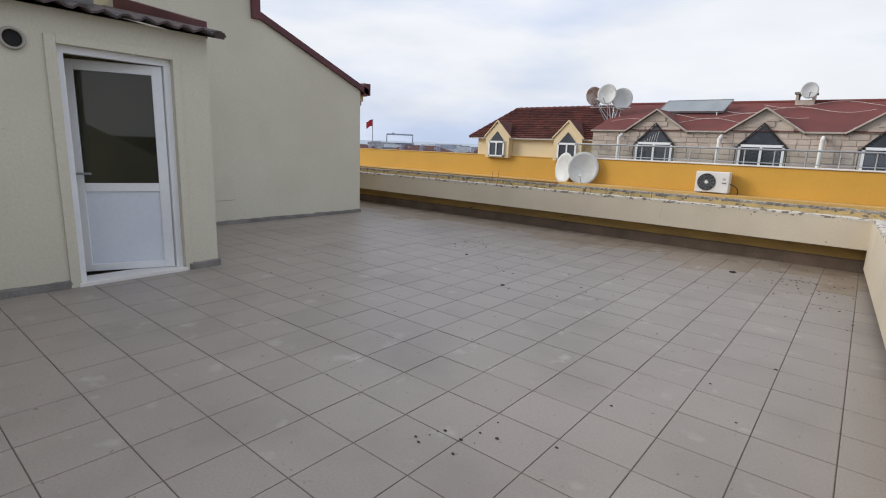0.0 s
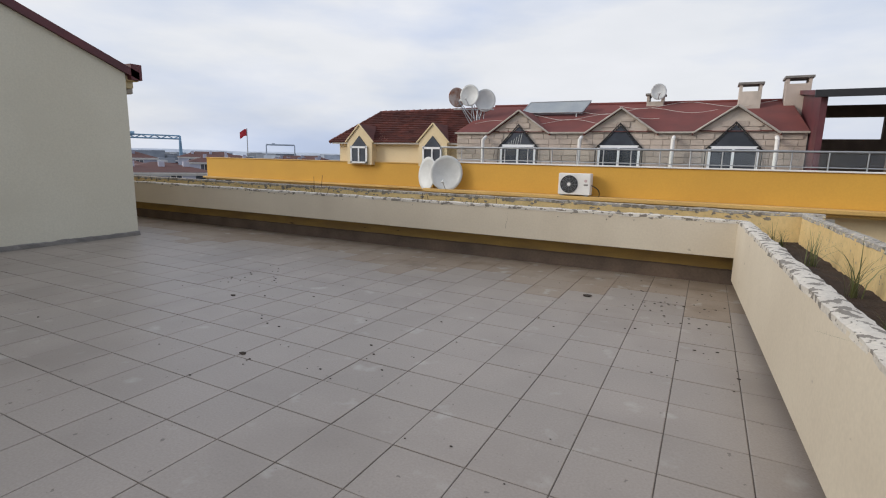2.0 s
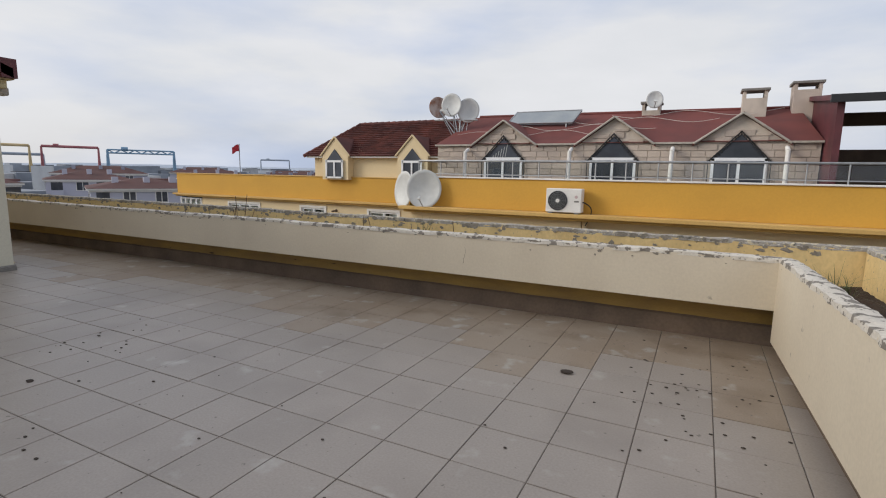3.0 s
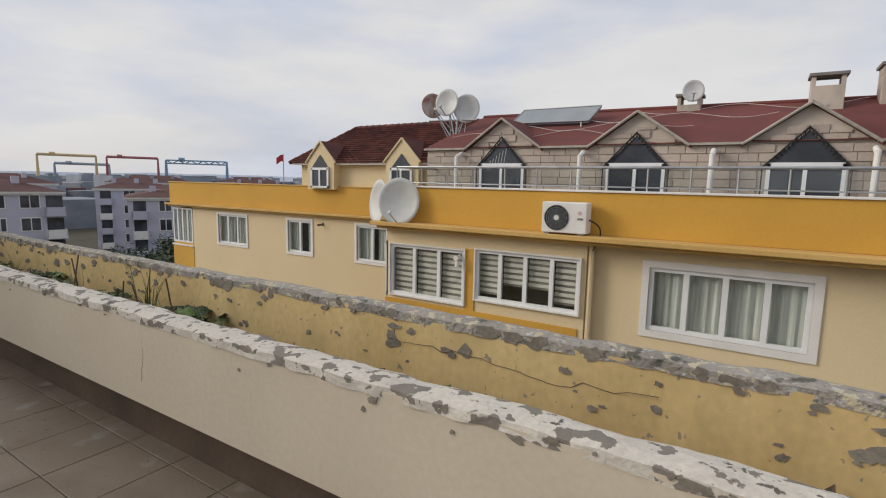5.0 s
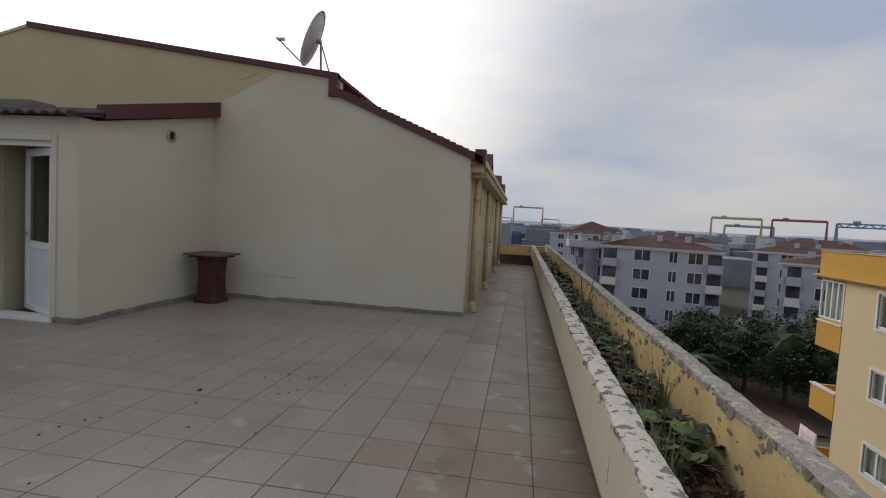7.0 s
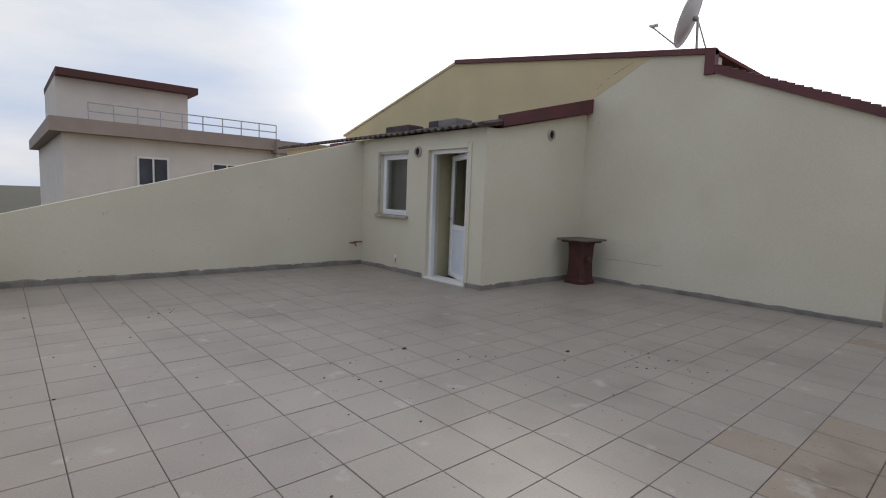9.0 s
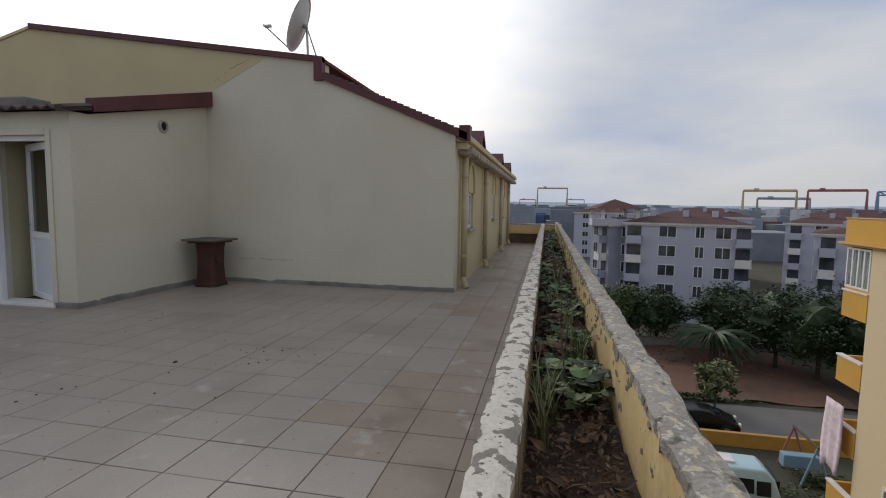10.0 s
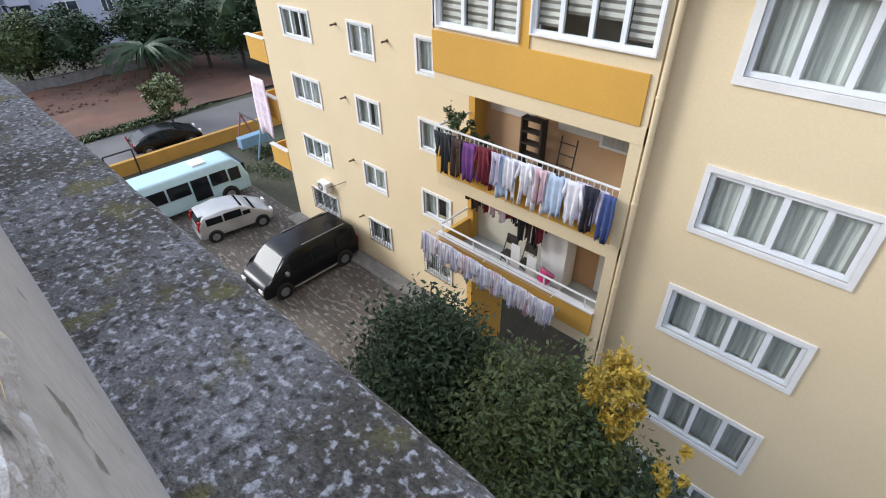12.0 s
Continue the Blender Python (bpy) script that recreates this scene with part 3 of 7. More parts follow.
outer_wall("wall_outer_east", EO0, EO1, "outer planter wall beside the terrace, flaking yellow paint", 4.0)
thing("outer_render", prism(bmesh.new(), [(7.575, -0.2), (7.575, 0.722), (7.588, 0.722), (7.615, 0.372), (7.615, -0.2)], "x", -18.1, 1.35), RENDER_GREY, "pale render on the street side of the planter wall", "wall", kind="structure")
thing("ledge", worn_strip([(0.0, -0.05), (0.0, 0.0), (0.248, -0.012), (0.263, -0.03), (0.263, -0.14), (0.0, -0.16)], (-18.1, 7.612, 0.372), (1.6, 7.612, 0.372), 0.05, 0.008, -0.1, 5.0), MOSS,
      "grey cement ledge covered in lichen and moss", "ledge", kind="structure")
thing("wall_street_side", boxes((-18.1, 1.35, 7.47, 7.66, G, 0.2)), CREAM, "cream facade below the terrace", "wall", kind="structure")
thing("wall_building_mass", boxes((-18.6, 1.3, -8.0, 7.1, G, -0.26)), CREAM, "cream building mass below the terrace", "wall", kind="structure")

# soil in both planters
def soil_bed(name, x0, x1, y0, y1, label, slant=0.0):
    bm = bmesh.new()
    nx, ny = max(2, int((x1 - x0) / 0.07)), max(2, int((y1 - y0) / 0.07))
    rows = [[bm.verts.new((x0 + (x1 - x0) * i / nx + slant * (7.0 - (y0 + (y1 - y0) * j / ny)), y0 + (y1 - y0) * j / ny, 0.47 + 0.04 * noise.noise(Vector((i * 0.13, j * 0.13, 1))) + 0.025 * noise.noise(Vector((i * 0.7, j * 0.7, 2))))) for j in range(ny + 1)] for i in range(nx + 1)]
    for i in range(nx):
        for j in range(ny):
            bm.faces.new((rows[i][j], rows[i + 1][j], rows[i + 1][j + 1], rows[i][j + 1]))
    return thing(name, bm, SOIL, label, "soil", kind="stuff", smooth=True)


soil_bed("planter_soil", -18.1, 0.62, 7.09, 7.47, "dark brown garden soil in the long planter")
soil_bed("planter_soil", 0.53, 1.10, -1.9, 7.46, "dark brown garden soil in the side planter", 0.046)

# end of the side passage
end_wall = empty("wall_passage_end", (-18.1, 6.5, 0), "low flaking yellow wall that closes the passage", "wall", kind="structure")
part("face", worn_strip([(0.0, 0.34), (0.0, 0.66), (0.25, 0.66), (0.25, 0.34)], (-18.1, 5.6, 0), (-18.1, 7.7, 0), 0.1, 0.012, 0.5, 8.0), YELLOW_WALL, end_wall)
# darker lower part, set back from the yellow face
part("base", boxes((-18.34, -18.16, 5.6, 7.7, 0, 0.34)), GRIME, end_wall, "dark brown recessed base")
part("coping", worn_strip([(-0.01, 0.655), (0.0, 0.69), (0.12, 0.70), (0.25, 0.69), (0.26, 0.655)], (-18.1, 5.6, 0), (-18.1, 7.7, 0), 0.05, 0.02, 0.0, 9.0), CAP_GREY, end_wall, "grey chipped top")

# ---- the penthouse ----
ROOFLINE = [(5.8, 0.0), (5.8, 2.36), (3.66, 3.26), (3.66, 3.51), (-1.78, 4.30), (-6.5, 3.05), (-6.5, 0.0)]
bm = prism(bmesh.new(), ROOFLINE, "x", -7.75, -7.45)
thing("wall_gable", bm, WALL, "smooth cream plastered gable wall of the penthouse", "wall", kind="structure")
bm = prism(bmesh.new(), [(1.55, 2.6), (1.62, 3.05), (2.75, 3.62), (-1.78, 4.296), (-6.49, 3.04), (-6.49, 2.3)], "x", -7.449, -7.446)
thing("wall_gable_older_coat", bm, WALL_OLD, "older yellower plaster coat on the upper gable", "wall", kind="structure")
NW = [(-9.45, -8.72, 0.90, 1.55), (-13.5, -12.8, 0.98, 1.60), (-16.35, -15.7, 0.98, 1.60)]
thing("wall_house_north", wall_with_holes("y", -19.0, -7.75, 0, 2.36, 5.55, 5.8, NW), WALL_OLD, "yellow cream side wall of the penthouse", "wall", kind="structure")
for i, (a, b, c, d) in enumerate(NW):
    f = empty(f"window_{i + 2}", (a, 5.8, c), "white plastic arched window with a stone sill", "window", kind="structure")
    part("window_frame", boxes((a, a + 0.06, 5.7, 5.76, c, d), (b - 0.06, b, 5.7, 5.76, c, d), (a, b, 5.702, 5.758, c, c + 0.06), (a, b, 5.702, 5.758, d - 0.05, d), ((a + b) / 2 - 0.03, (a + b) / 2 + 0.03, 5.698, 5.762, c, d)), PVC, f)
    g = part("pane", boxes((a + 0.05, b - 0.05, 5.725, 5.731, c + 0.05, d - 0.04)), GLASS, f)
    g.visible_shadow = False
    # black sheet in place of the shaded inside
    part("room", boxes((a - 0.1, b + 0.1, 5.2, 5.25, c - 0.1, d + 0.1)), DEPTH_SHADE, f)
    part("window_sill", boxes((a - 0.07, b + 0.07, 5.74, 5.87, c - 0.05, c), bevel=0.008), STONE_SILL, f)
    m = (a + b) / 2
    arch = [(a - 0.1, d)] + [(a - 0.1 + (m - a + 0.1) * (1 - math.cos(k * 0.157)), d + 0.62 * math.sin(k * 0.157)) for k in range(1, 10)]
    arch = arch + [(m, d + 0.63)] + [(2 * m - u, v) for u, v in reversed(arch)]
    inner = [(m + (u - m) * 0.74, d + (v - d) * 0.80 + 0.001) for u, v in reversed(arch)]
    bm = bmesh.new()
    prism(bm, arch + inner, "y", 5.79, 5.835)
    part("arch_moulding", bm, WALL_OLD, f)

for pts, seed in ((((-7.449, 2.15, 0.40), (-7.449, 2.6, 0.395), (-7.449, 3.25, 0.385)), 5), (((-7.445, 1.80, 3.27), (-7.445, 2.1, 3.46), (-7.445, 2.45, 3.60)), 6)):
    crack(pts, seed, bpy.data.objects["wall_gable"], 0.002)


def drainpipe(x, y, z0, z1, r, label, shoe):
    t = empty("drainpipe", (x, y, z0), label, "drainpipe", "drainpipes on the penthouse wall")
    part("pipe", rods(((x, y, z0 + 0.12), (x, y, z1), r), seg=12), PIPE, t, smooth=True)
    part("shoe", rods(((x, y, z0 + 0.16), (x + shoe, y + 0.06, z0 + 0.0), r * 1.08), seg=12), PIPE, t)
    for z in (z0 + 0.5, z1 - 0.35):
        part("bracket", rods(((x, y, z), (x, y, z + 0.03), r * 1.25), seg=12), PIPE, t)
    part("hopper", boxes((x - 0.09, x + 0.09, y - 0.06, y + 0.09, z1 - 0.02, z1 + 0.14), bevel=0.015), PIPE, t)
    return t


for x in (-7.93, -10.75, -14.5, -17.3):
    drainpipe(x, 5.88, 0.0, 2.12, 0.05, "cream plastic drainpipe on the penthouse wall", 0.05)
# eaves with small brackets
thing("trim_eaves", boxes((-19.0, -7.50, 5.79, 6.03, 2.27, 2.36), (-19.0, -7.55, 5.79, 5.97, 2.17, 2.268), bevel=0.01), WALL_OLD, "cream moulded eaves of the penthouse", "eaves", kind="structure")
for k in range(34):
    x = -7.75 - k * 0.33
    thing("eaves_bracket", boxes((x - 0.075, x + 0.075, 5.80, 6.04, 2.10, 2.20), bevel=0.02), STONE_SILL, "small cream cornice block under the eaves", "bracket", "eaves brackets")
# roof planes with their red edge flashing
def slope(bm, y0, z0, y1, z1, x0, x1, t=0.07, wave=0.0):
    n = 60 if wave else 1
    rows = []
    for i in range(n + 1):
        f = i / n
        dz = wave * math.sin(f * 55)
        rows.append([bm.verts.new((x, y0 + (y1 - y0) * f, z0 + (z1 - z0) * f + dz + k)) for x in (x0, x1) for k in (0, t)])
    for a, b in zip(rows, rows[1:]):
        bm.faces.new((a[1], a[3], b[3], b[1]))
        bm.faces.new((a[0], b[0], b[2], a[2]))
        bm.faces.new((a[0], a[1], b[1], b[0]))
        bm.faces.new((a[2], b[2], b[3], a[3]))
    bm.faces.new((rows[0][0], rows[0][2], rows[0][3], rows[0][1]))
    bm.faces.new((rows[-1][0], rows[-1][1], rows[-1][3], rows[-1][2]))
    return bm


roof = empty("roof_penthouse", (-12, 4, 2.4), "dark red roof of the penthouse with sheet flashing", "roof", kind="structure")
part("lower_slope", slope(bmesh.new(), 6.0, 2.33, 3.62, 3.33, -19.0, -7.5, 0.06, 0.012), ROOF_TILE, roof)
part("upper_slope", slope(bmesh.new(), 3.70, 3.51, -1.78, 4.305, -19.0, -7.46, 0.05), ROOF_FLAT, roof)
part("rear_slope", slope(bmesh.new(), -1.78, 4.305, -6.6, 3.03, -19.0, -7.46, 0.05), ROOF_FLAT, roof)
bm = slope(bmesh.new(), 5.98, 2.28, 3.66, 3.245, -7.5, -7.40, 0.11)
part("rake_flashing", bm, REDTRIM, roof)
part("step_flashing", boxes((-7.52, -7.395, 3.56, 3.70, 3.22, 3.56)), REDTRIM, roof)
part("ridge_flashing", slope(bmesh.new(), 3.70, 3.49, -1.80, 4.285, -7.5, -7.40, 0.085), REDTRIM, roof)
part("rear_flashing", slope(bmesh.new(), -1.80, 4.285, -6.6, 3.02, -7.5, -7.425, 0.05), WALL_OLD, roof)
part("gutter_end", boxes((-7.62, -7.40, 5.86, 6.02, 2.28, 2.50)), REDTRIM, roof)
bm = bmesh.new()
for k in range(22):
    y = 3.75 + k * 0.1
    rod(bm, (-7.62, y, 3.37 - (y - 3.62) * 0.42), (-7.62, y + 0.085, 3.35 - (y - 3.62) * 0.42), 0.035, 8)
part("verge_tiles", bm, ROOF_SHEET, roof)
for x, s in ((-9.1, 1.0), (-13.15, 1.0), (-16.0, 1.0)):
    d = empty("roof_dormer", (x, 5.8, 2.3), "small gabled roof dormer clad in dark red sheet", "dormer", "penthouse dormers")
    part("gable", prism(bmesh.new(), [(x - 0.30, 2.36), (x, 2.58), (x + 0.30, 2.36)], "y", 5.3, 5.97), WALL_OLD, d)
    bm = bmesh.new()
    for sx in (-1, 1):
        q = [bm.verts.new(c) for c in ((x, 6.02, 2.66), (x + sx * 0.38, 6.02, 2.35), (x + sx * 0.38, 5.5, 2.37), (x, 5.5, 2.66))]
        q2 = [bm.verts.new((v.co.x, v.co.y, v.co.z - 0.05)) for v in q]
        bm.faces.new(q)
        bm.faces.new(q2[::-1])
        for k in range(4):
            bm.faces.new((q[k], q2[k], q2[(k + 1) % 4], q[(k + 1) % 4]))
    part("roof_sheet", bm, REDTRIM, d)

# ---- the porch with its door and window ----
PX, PY, PTOP = -4.98, 1.64, 2.38
DOOR = (0.37, 1.29, 0.0, 2.085)
WIN = (-1.0, -0.2, 1.0, 2.065)
thing("wall_porch_front", wall_with_holes("x", -1.6, PY, 0, 2.36, PX - 0.24, PX, [DOOR, WIN]), WALL, "cream plastered porch wall with door and window openings", "wall", kind="structure")
bm = prism(bmesh.new(), [(-7.45, 0), (PX - 0.24, 0), (PX - 0.24, 2.36), (-7.45, 2.86)], "y", PY - 0.24, PY)
thing("wall_porch_side", bm, WALL, "cream plastered porch side wall", "wall", kind="structure")
bm = prism(bmesh.new(), [(-7.45, 0), (PX, 0), (PX, 2.34), (-7.45, 2.8)], "y", -5.0, -4.76)
thing("wall_porch_far", bm, WALL_OLD, "yellow plastered wall of the next porch", "wall", kind="structure")
thing("wall_next_porch", boxes((PX - 0.24, PX, -4.76, -1.76, 0, 2.34)), WALL_OLD, "yellow plastered front of the next porch", "wall", kind="structure")
thing("wall_porch_partition", boxes((-5.65, PX - 0.242, 0.26, 0.345, 0, 2.34)), ROOM, "pale yellow partition inside the porch door", "wall", kind="structure")
thing("wall_porch_inside", boxes((-5.75, -5.65, -1.6, PY - 0.24, 0, 2.34)), ROOM, "pale yellow inner wall seen through the door", "wall", kind="structure")
thing("ceiling_porch", boxes((-7.45, PX - 0.24, -1.6, PY - 0.24, 2.3, 2.34)), WHITE, "white porch ceiling", "ceiling", kind="structure")
bm = prism(bmesh.new(), [(-5.0, 0), (1.3, 0), (1.3, 0.66), (-5.0, 2.36)], "y", -1.76, -1.6)
thing("wall_party", bm, WALL, "cream plastered dividing wall with a sloping top", "wall", kind="structure")
for a in ((-7.44, PX + 0.02, PY, PY + 0.018, 0, 0.075), (PX, PX + 0.018, -1.58, 0.33, 0, 0.075), (PX, PX + 0.018, 1.33, PY + 0.018, 0, 0.075),
          (-7.45, -7.432, PY + 0.02, 5.82, 0, 0.065), (PX + 0.02, 1.0, -1.6, -1.582, 0, 0.085)):
    x0, x1, y0, y1, _, top = a
    runs = x1 - x0 > y1 - y0
    p0, p1 = ((x0, y1, 0), (x1, y1, 0)) if runs else ((x1, y1, 0), (x1, y0, 0))
    thing("baseboard", worn_strip([(0.0, 0.0), (-0.004, top * 0.8), (-0.015, top), (-0.018, 0.0)], p0, p1, 0.05, 0.030, top * 0.5, x0 * 3 + y0), CONCRETE, "rough grey cement skirting along the wall", "skirting", kind="structure")
# porch roof: corrugated sheet with a red metal fascia
bm = bmesh.new()
n = 150
rows = []
for i in range(n + 1):
    y = -5.15 + (PY + 0.12 + 5.15) * i / n
    dz = 0.022 * math.sin(y * 38) + 0.012 * noise.noise(Vector((y * 2, 0, 0)))
    rows.append([bm.verts.new((x, y, z + dz + k)) for x, z in ((PX + 0.17, 2.365), (-7.44, 2.92)) for k in (0, 0.02)])
for a, b in zip(rows, rows[1:]):
    bm.faces.new((a[1], a[3], b[3], b[1]))
    bm.faces.new((a[0], b[0], b[2], a[2]))
    bm.faces.new((a[0], a[1], b[1], b[0]))
thing("roof_porch", bm, ROOF_SHEET, "dark corrugated sheet roof over the porch", "roof", kind="structure")
bm = prism(bmesh.new(), [(-7.44, 2.87), (PX - 0.22, 2.38), (PX - 0.22, 2.55), (-7.44, 3.10)], "y", PY + 0.002, PY + 0.12)
thing("trim_porch_fascia", bm, REDTRIM, "dark red sheet metal fascia on the porch roof", "fascia", kind="structure")
bm = prism(bmesh.new(), [(PX + 0.17, 2.33), (PX + 0.19, 2.39), (-5.4, 2.50), (-5.4, 2.44)], "y", PY + 0.0, PY + 0.1)
thing("trim_porch_edge", bm, ROOF_SHEET, "ragged dark roofing edge on the porch", "fascia", kind="structure")
thing("trim_ridge_flap", boxes((PX + 0.05, PX + 0.16, -2.62, -1.72, 2.25, 2.34), bevel=0.006), REDTRIM, "loose dark red flashing strip on the dividing wall", "flashing", kind="structure")
for a, b, m in ((-1.2, -0.5, ROOF_SHEET), (0.05, 0.30, BLACK), (0.30, 0.75, CONCRETE)):
    thing("roof_weight", boxes((-5.55, -5.2, a, b, 2.47, 2.60), bevel=0.02), m, "rough block that weighs down the porch roofing", "block", "roof weights")

# door
door = empty("door_1", (PX, 0.37, 0), "white plastic glazed door, opened inwards", "door", kind="structure")
part("door_frame", boxes((PX - 0.12, PX - 0.05, 0.37, 0.43, 0, 2.085), (PX - 0.12, PX - 0.05, 1.23, 1.29, 0, 2.085), (PX - 0.118, PX - 0.052, 0.37, 1.29, 2.025, 2.085)), PVC, door)
part("threshold", boxes((PX - 0.24, PX + 0.03, 0.35, 1.31, -0.004, 0.035), bevel=0.006), WHITE, door, "chipped white threshold")
part("door_surround", boxes((PX, PX + 0.02, 0.29, 0.37, 0, 2.15), (PX, PX + 0.018, 1.29, 1.36, 0, 2.15), (PX, PX + 0.022, 0.37, 1.29, 2.085, 2.16), bevel=0.004), WALL, door)
HINGE = Vector((PX - 0.10, 1.23, 0))
ANGLE = radians(-24)


def leaf_box(rows):
    bm = boxes(*[(-0.03, 0.03, -b, -a, c, d) for a, b, c, d in rows], bevel=0.004)
    bmesh.ops.transform(bm, verts=bm.verts, matrix=Matrix.Translation(HINGE) @ Matrix.Rotation(ANGLE, 4, "Z"))
    return bm


leafp = part("door_leaf", leaf_box([(0, 0.09, 0.04, 2.02), (0.71, 0.80, 0.04, 2.02), (0.09, 0.71, 1.93, 2.02), (0.09, 0.71, 0.82, 0.90), (0.09, 0.71, 0.04, 0.11)]), PVC, door)
bm = boxes((-0.012, 0.012, -0.71, -0.09, 0.11, 0.82))
bmesh.ops.transform(bm, verts=bm.verts, matrix=Matrix.Translation(HINGE) @ Matrix.Rotation(ANGLE, 4, "Z"))
part("lower_panel", bm, PVC_PANEL, leafp, "pale white plastic panel")
bm = boxes((-0.003, 0.003, -0.71, -0.09, 0.90, 1.93))
bmesh.ops.transform(bm, verts=bm.verts, matrix=Matrix.Translation(HINGE) @ Matrix.Rotation(ANGLE, 4, "Z"))
part("pane", bm, GLASS_SHADE_TINT, leafp).visible_shadow = False
bm = boxes((0.03, 0.07, -0.77, -0.745, 0.98, 1.0), (0.055, 0.075, -0.77, -0.64, 0.982, 1.002), bevel=0.004)
bmesh.ops.transform(bm, verts=bm.verts, matrix=Matrix.Translation(HINGE) @ Matrix.Rotation(ANGLE, 4, "Z"))
part("door_handle", bm, METAL, leafp)

win = empty("window_1", (PX, -0.6, 1.0), "small white plastic window with a stone sill", "window", kind="structure")
a, b, c, d = WIN
part("window_frame", boxes((PX - 0.13, PX - 0.06, a, a + 0.09, c, d), (PX - 0.13, PX - 0.06, b - 0.09, b, c, d), (PX - 0.128, PX - 0.062, a, b, c, c + 0.09), (PX - 0.128, PX - 0.062, a, b, d - 0.09, d), bevel=0.004), PVC, win)
part("pane", boxes((PX - 0.1, PX - 0.094, a + 0.08, b - 0.08, c + 0.08, d - 0.08)), GLASS, win).visible_shadow = False
part("window_sill", boxes((PX - 0.06, PX + 0.07, a - 0.09, b + 0.05, c - 0.05, c), bevel=0.008), STONE_SILL, win)
part("curtain", boxes((PX - 0.30, PX - 0.29, a, b, c, d)), BLIND_DARK, win)
part("lintel", boxes((PX, PX + 0.015, a - 0.06, b + 0.02, d, d + 0.05), (PX, PX + 0.013, a - 0.07, a, c, d)), STONE_SILL, win)


def vent(name, centre, axis, r, label):
    t = empty(name, centre, label, "vent")
    c = Vector(centre)
    u = Vector((1, 0, 0)) if axis == "x" else Vector((0, 1, 0))
    bm = bmesh.new()
    ring = 20
    prof = [(r * 0.78, -0.05), (r * 0.78, 0.035), (r, 0.03), (r * 1.05, 0.0)]
    basis = (Vector((0, 1, 0)) if axis == "x" else Vector((1, 0, 0)), Vector((0, 0, 1)))
    loops = [[bm.verts.new(c + u * h + basis[0] * (q * math.cos(k * 2 * math.pi / ring)) + basis[1] * (q * math.sin(k * 2 * math.pi / ring))) for k in range(ring)] for q, h in prof]
    for p, q in zip(loops, loops[1:]):
        for k in range(ring):
            bm.faces.new((p[k], p[(k + 1) % ring], q[(k + 1) % ring], q[k]))
    part("ring", bm, STONE_SILL, t, smooth=True)
    bm = bmesh.new()
    bm.faces.new([bm.verts.new(c + u * 0.004 + basis[0] * (0.8 * r * math.cos(k * 2 * math.pi / ring)) + basis[1] * (0.8 * r * math.sin(k * 2 * math.pi / ring))) for k in range(ring)])
    # flat black disc on the wall stands for the shaded flue hole
    part("opening", bm, DEPTH_SHADE, t)
    return t


vent("wall_vent", (PX, 0.09, 2.075), "x", 0.085, "round flue opening with a rough cement ring in the porch wall")
vent("wall_vent", (-6.46, PY, 2.40), "y", 0.085, "round flue opening in the porch side wall")

# tap and small wall outlet
tap = empty("water_tap", (-4.85, -1.6, 0.36), "old brass garden tap on the dividing wall", "tap")
part("spout", rods(((-4.78, -1.6, 0.42), (-4.78, -1.50, 0.42), 0.014), ((-4.78, -1.50, 0.42), (-4.78, -1.48, 0.36), 0.013)), BRASS, tap)
part("handle", boxes((-4.81, -4.75, -1.515, -1.495, 0.44, 0.455), bevel=0.003), BRASS, tap)
part("pipe", rods(((-4.97, -1.58, 0.44), (-4.70, -1.58, 0.42), 0.012)), BRASS, tap)
outlet = empty("wall_outlet", (PX, -0.48, 0.25), "small grey cable outlet on the porch wall", "outlet")
part("plate", boxes((PX, PX + 0.012, -0.50, -0.45, 0.24, 0.30), bevel=0.003), PVC, outlet)
part("cable", rods(((PX + 0.012, -0.475, 0.25), (PX + 0.015, -0.47, 0.16), 0.004)), BLACK, outlet)

# rusty pedestal with a slab on top
CX, CY = -6.97, 2.00
ped = empty("metal_pedestal", (CX, CY, 0), "rust-red metal stove body with a grey slab top", "pedestal")
bm = bmesh.new()
prof = [(0.205, 0.0), (0.205, 0.05), (0.18, 0.08), (0.165, 0.35), (0.175, 0.60), (0.19, 0.685)]
loops = [[bm.verts.new((CX + sx * r, CY + sy * r * 0.92, z)) for sx, sy in ((-1, -0.7), (-0.7, -1), (0.7, -1), (1, -0.7), (1, 0.7), (0.7, 1), (-0.7, 1), (-1, 0.7))] for r, z in prof]
for p, q in zip(loops, loops[1:]):
    for k in range(8):
        bm.faces.new((p[k], p[(k + 1) % 8], q[(k + 1) % 8], q[k]))
bm.faces.new(loops[0][::-1])
bm.faces.new(loops[-1])
part("body", bm, RUST, ped)
part("top_slab", boxes((CX - 0.30, CX + 0.30, CY - 0.29, CY + 0.29, 0.71, 0.742), bevel=0.012), SLABTOP, ped)
part("under_slab", boxes((CX - 0.24, CX + 0.24, CY - 0.23, CY + 0.23, 0.68, 0.71), bevel=0.008), RUST, ped)
part("flue_stub", rods(((CX + 0.06, CY + 0.14, 0.43), (CX + 0.12, CY + 0.25, 0.43), 0.05), seg=12), RUST, ped)
part("hatch", boxes((CX + 0.16, CX + 0.172, CY - 0.09, CY + 0.09, 0.10, 0.24), bevel=0.003), RUST, ped)


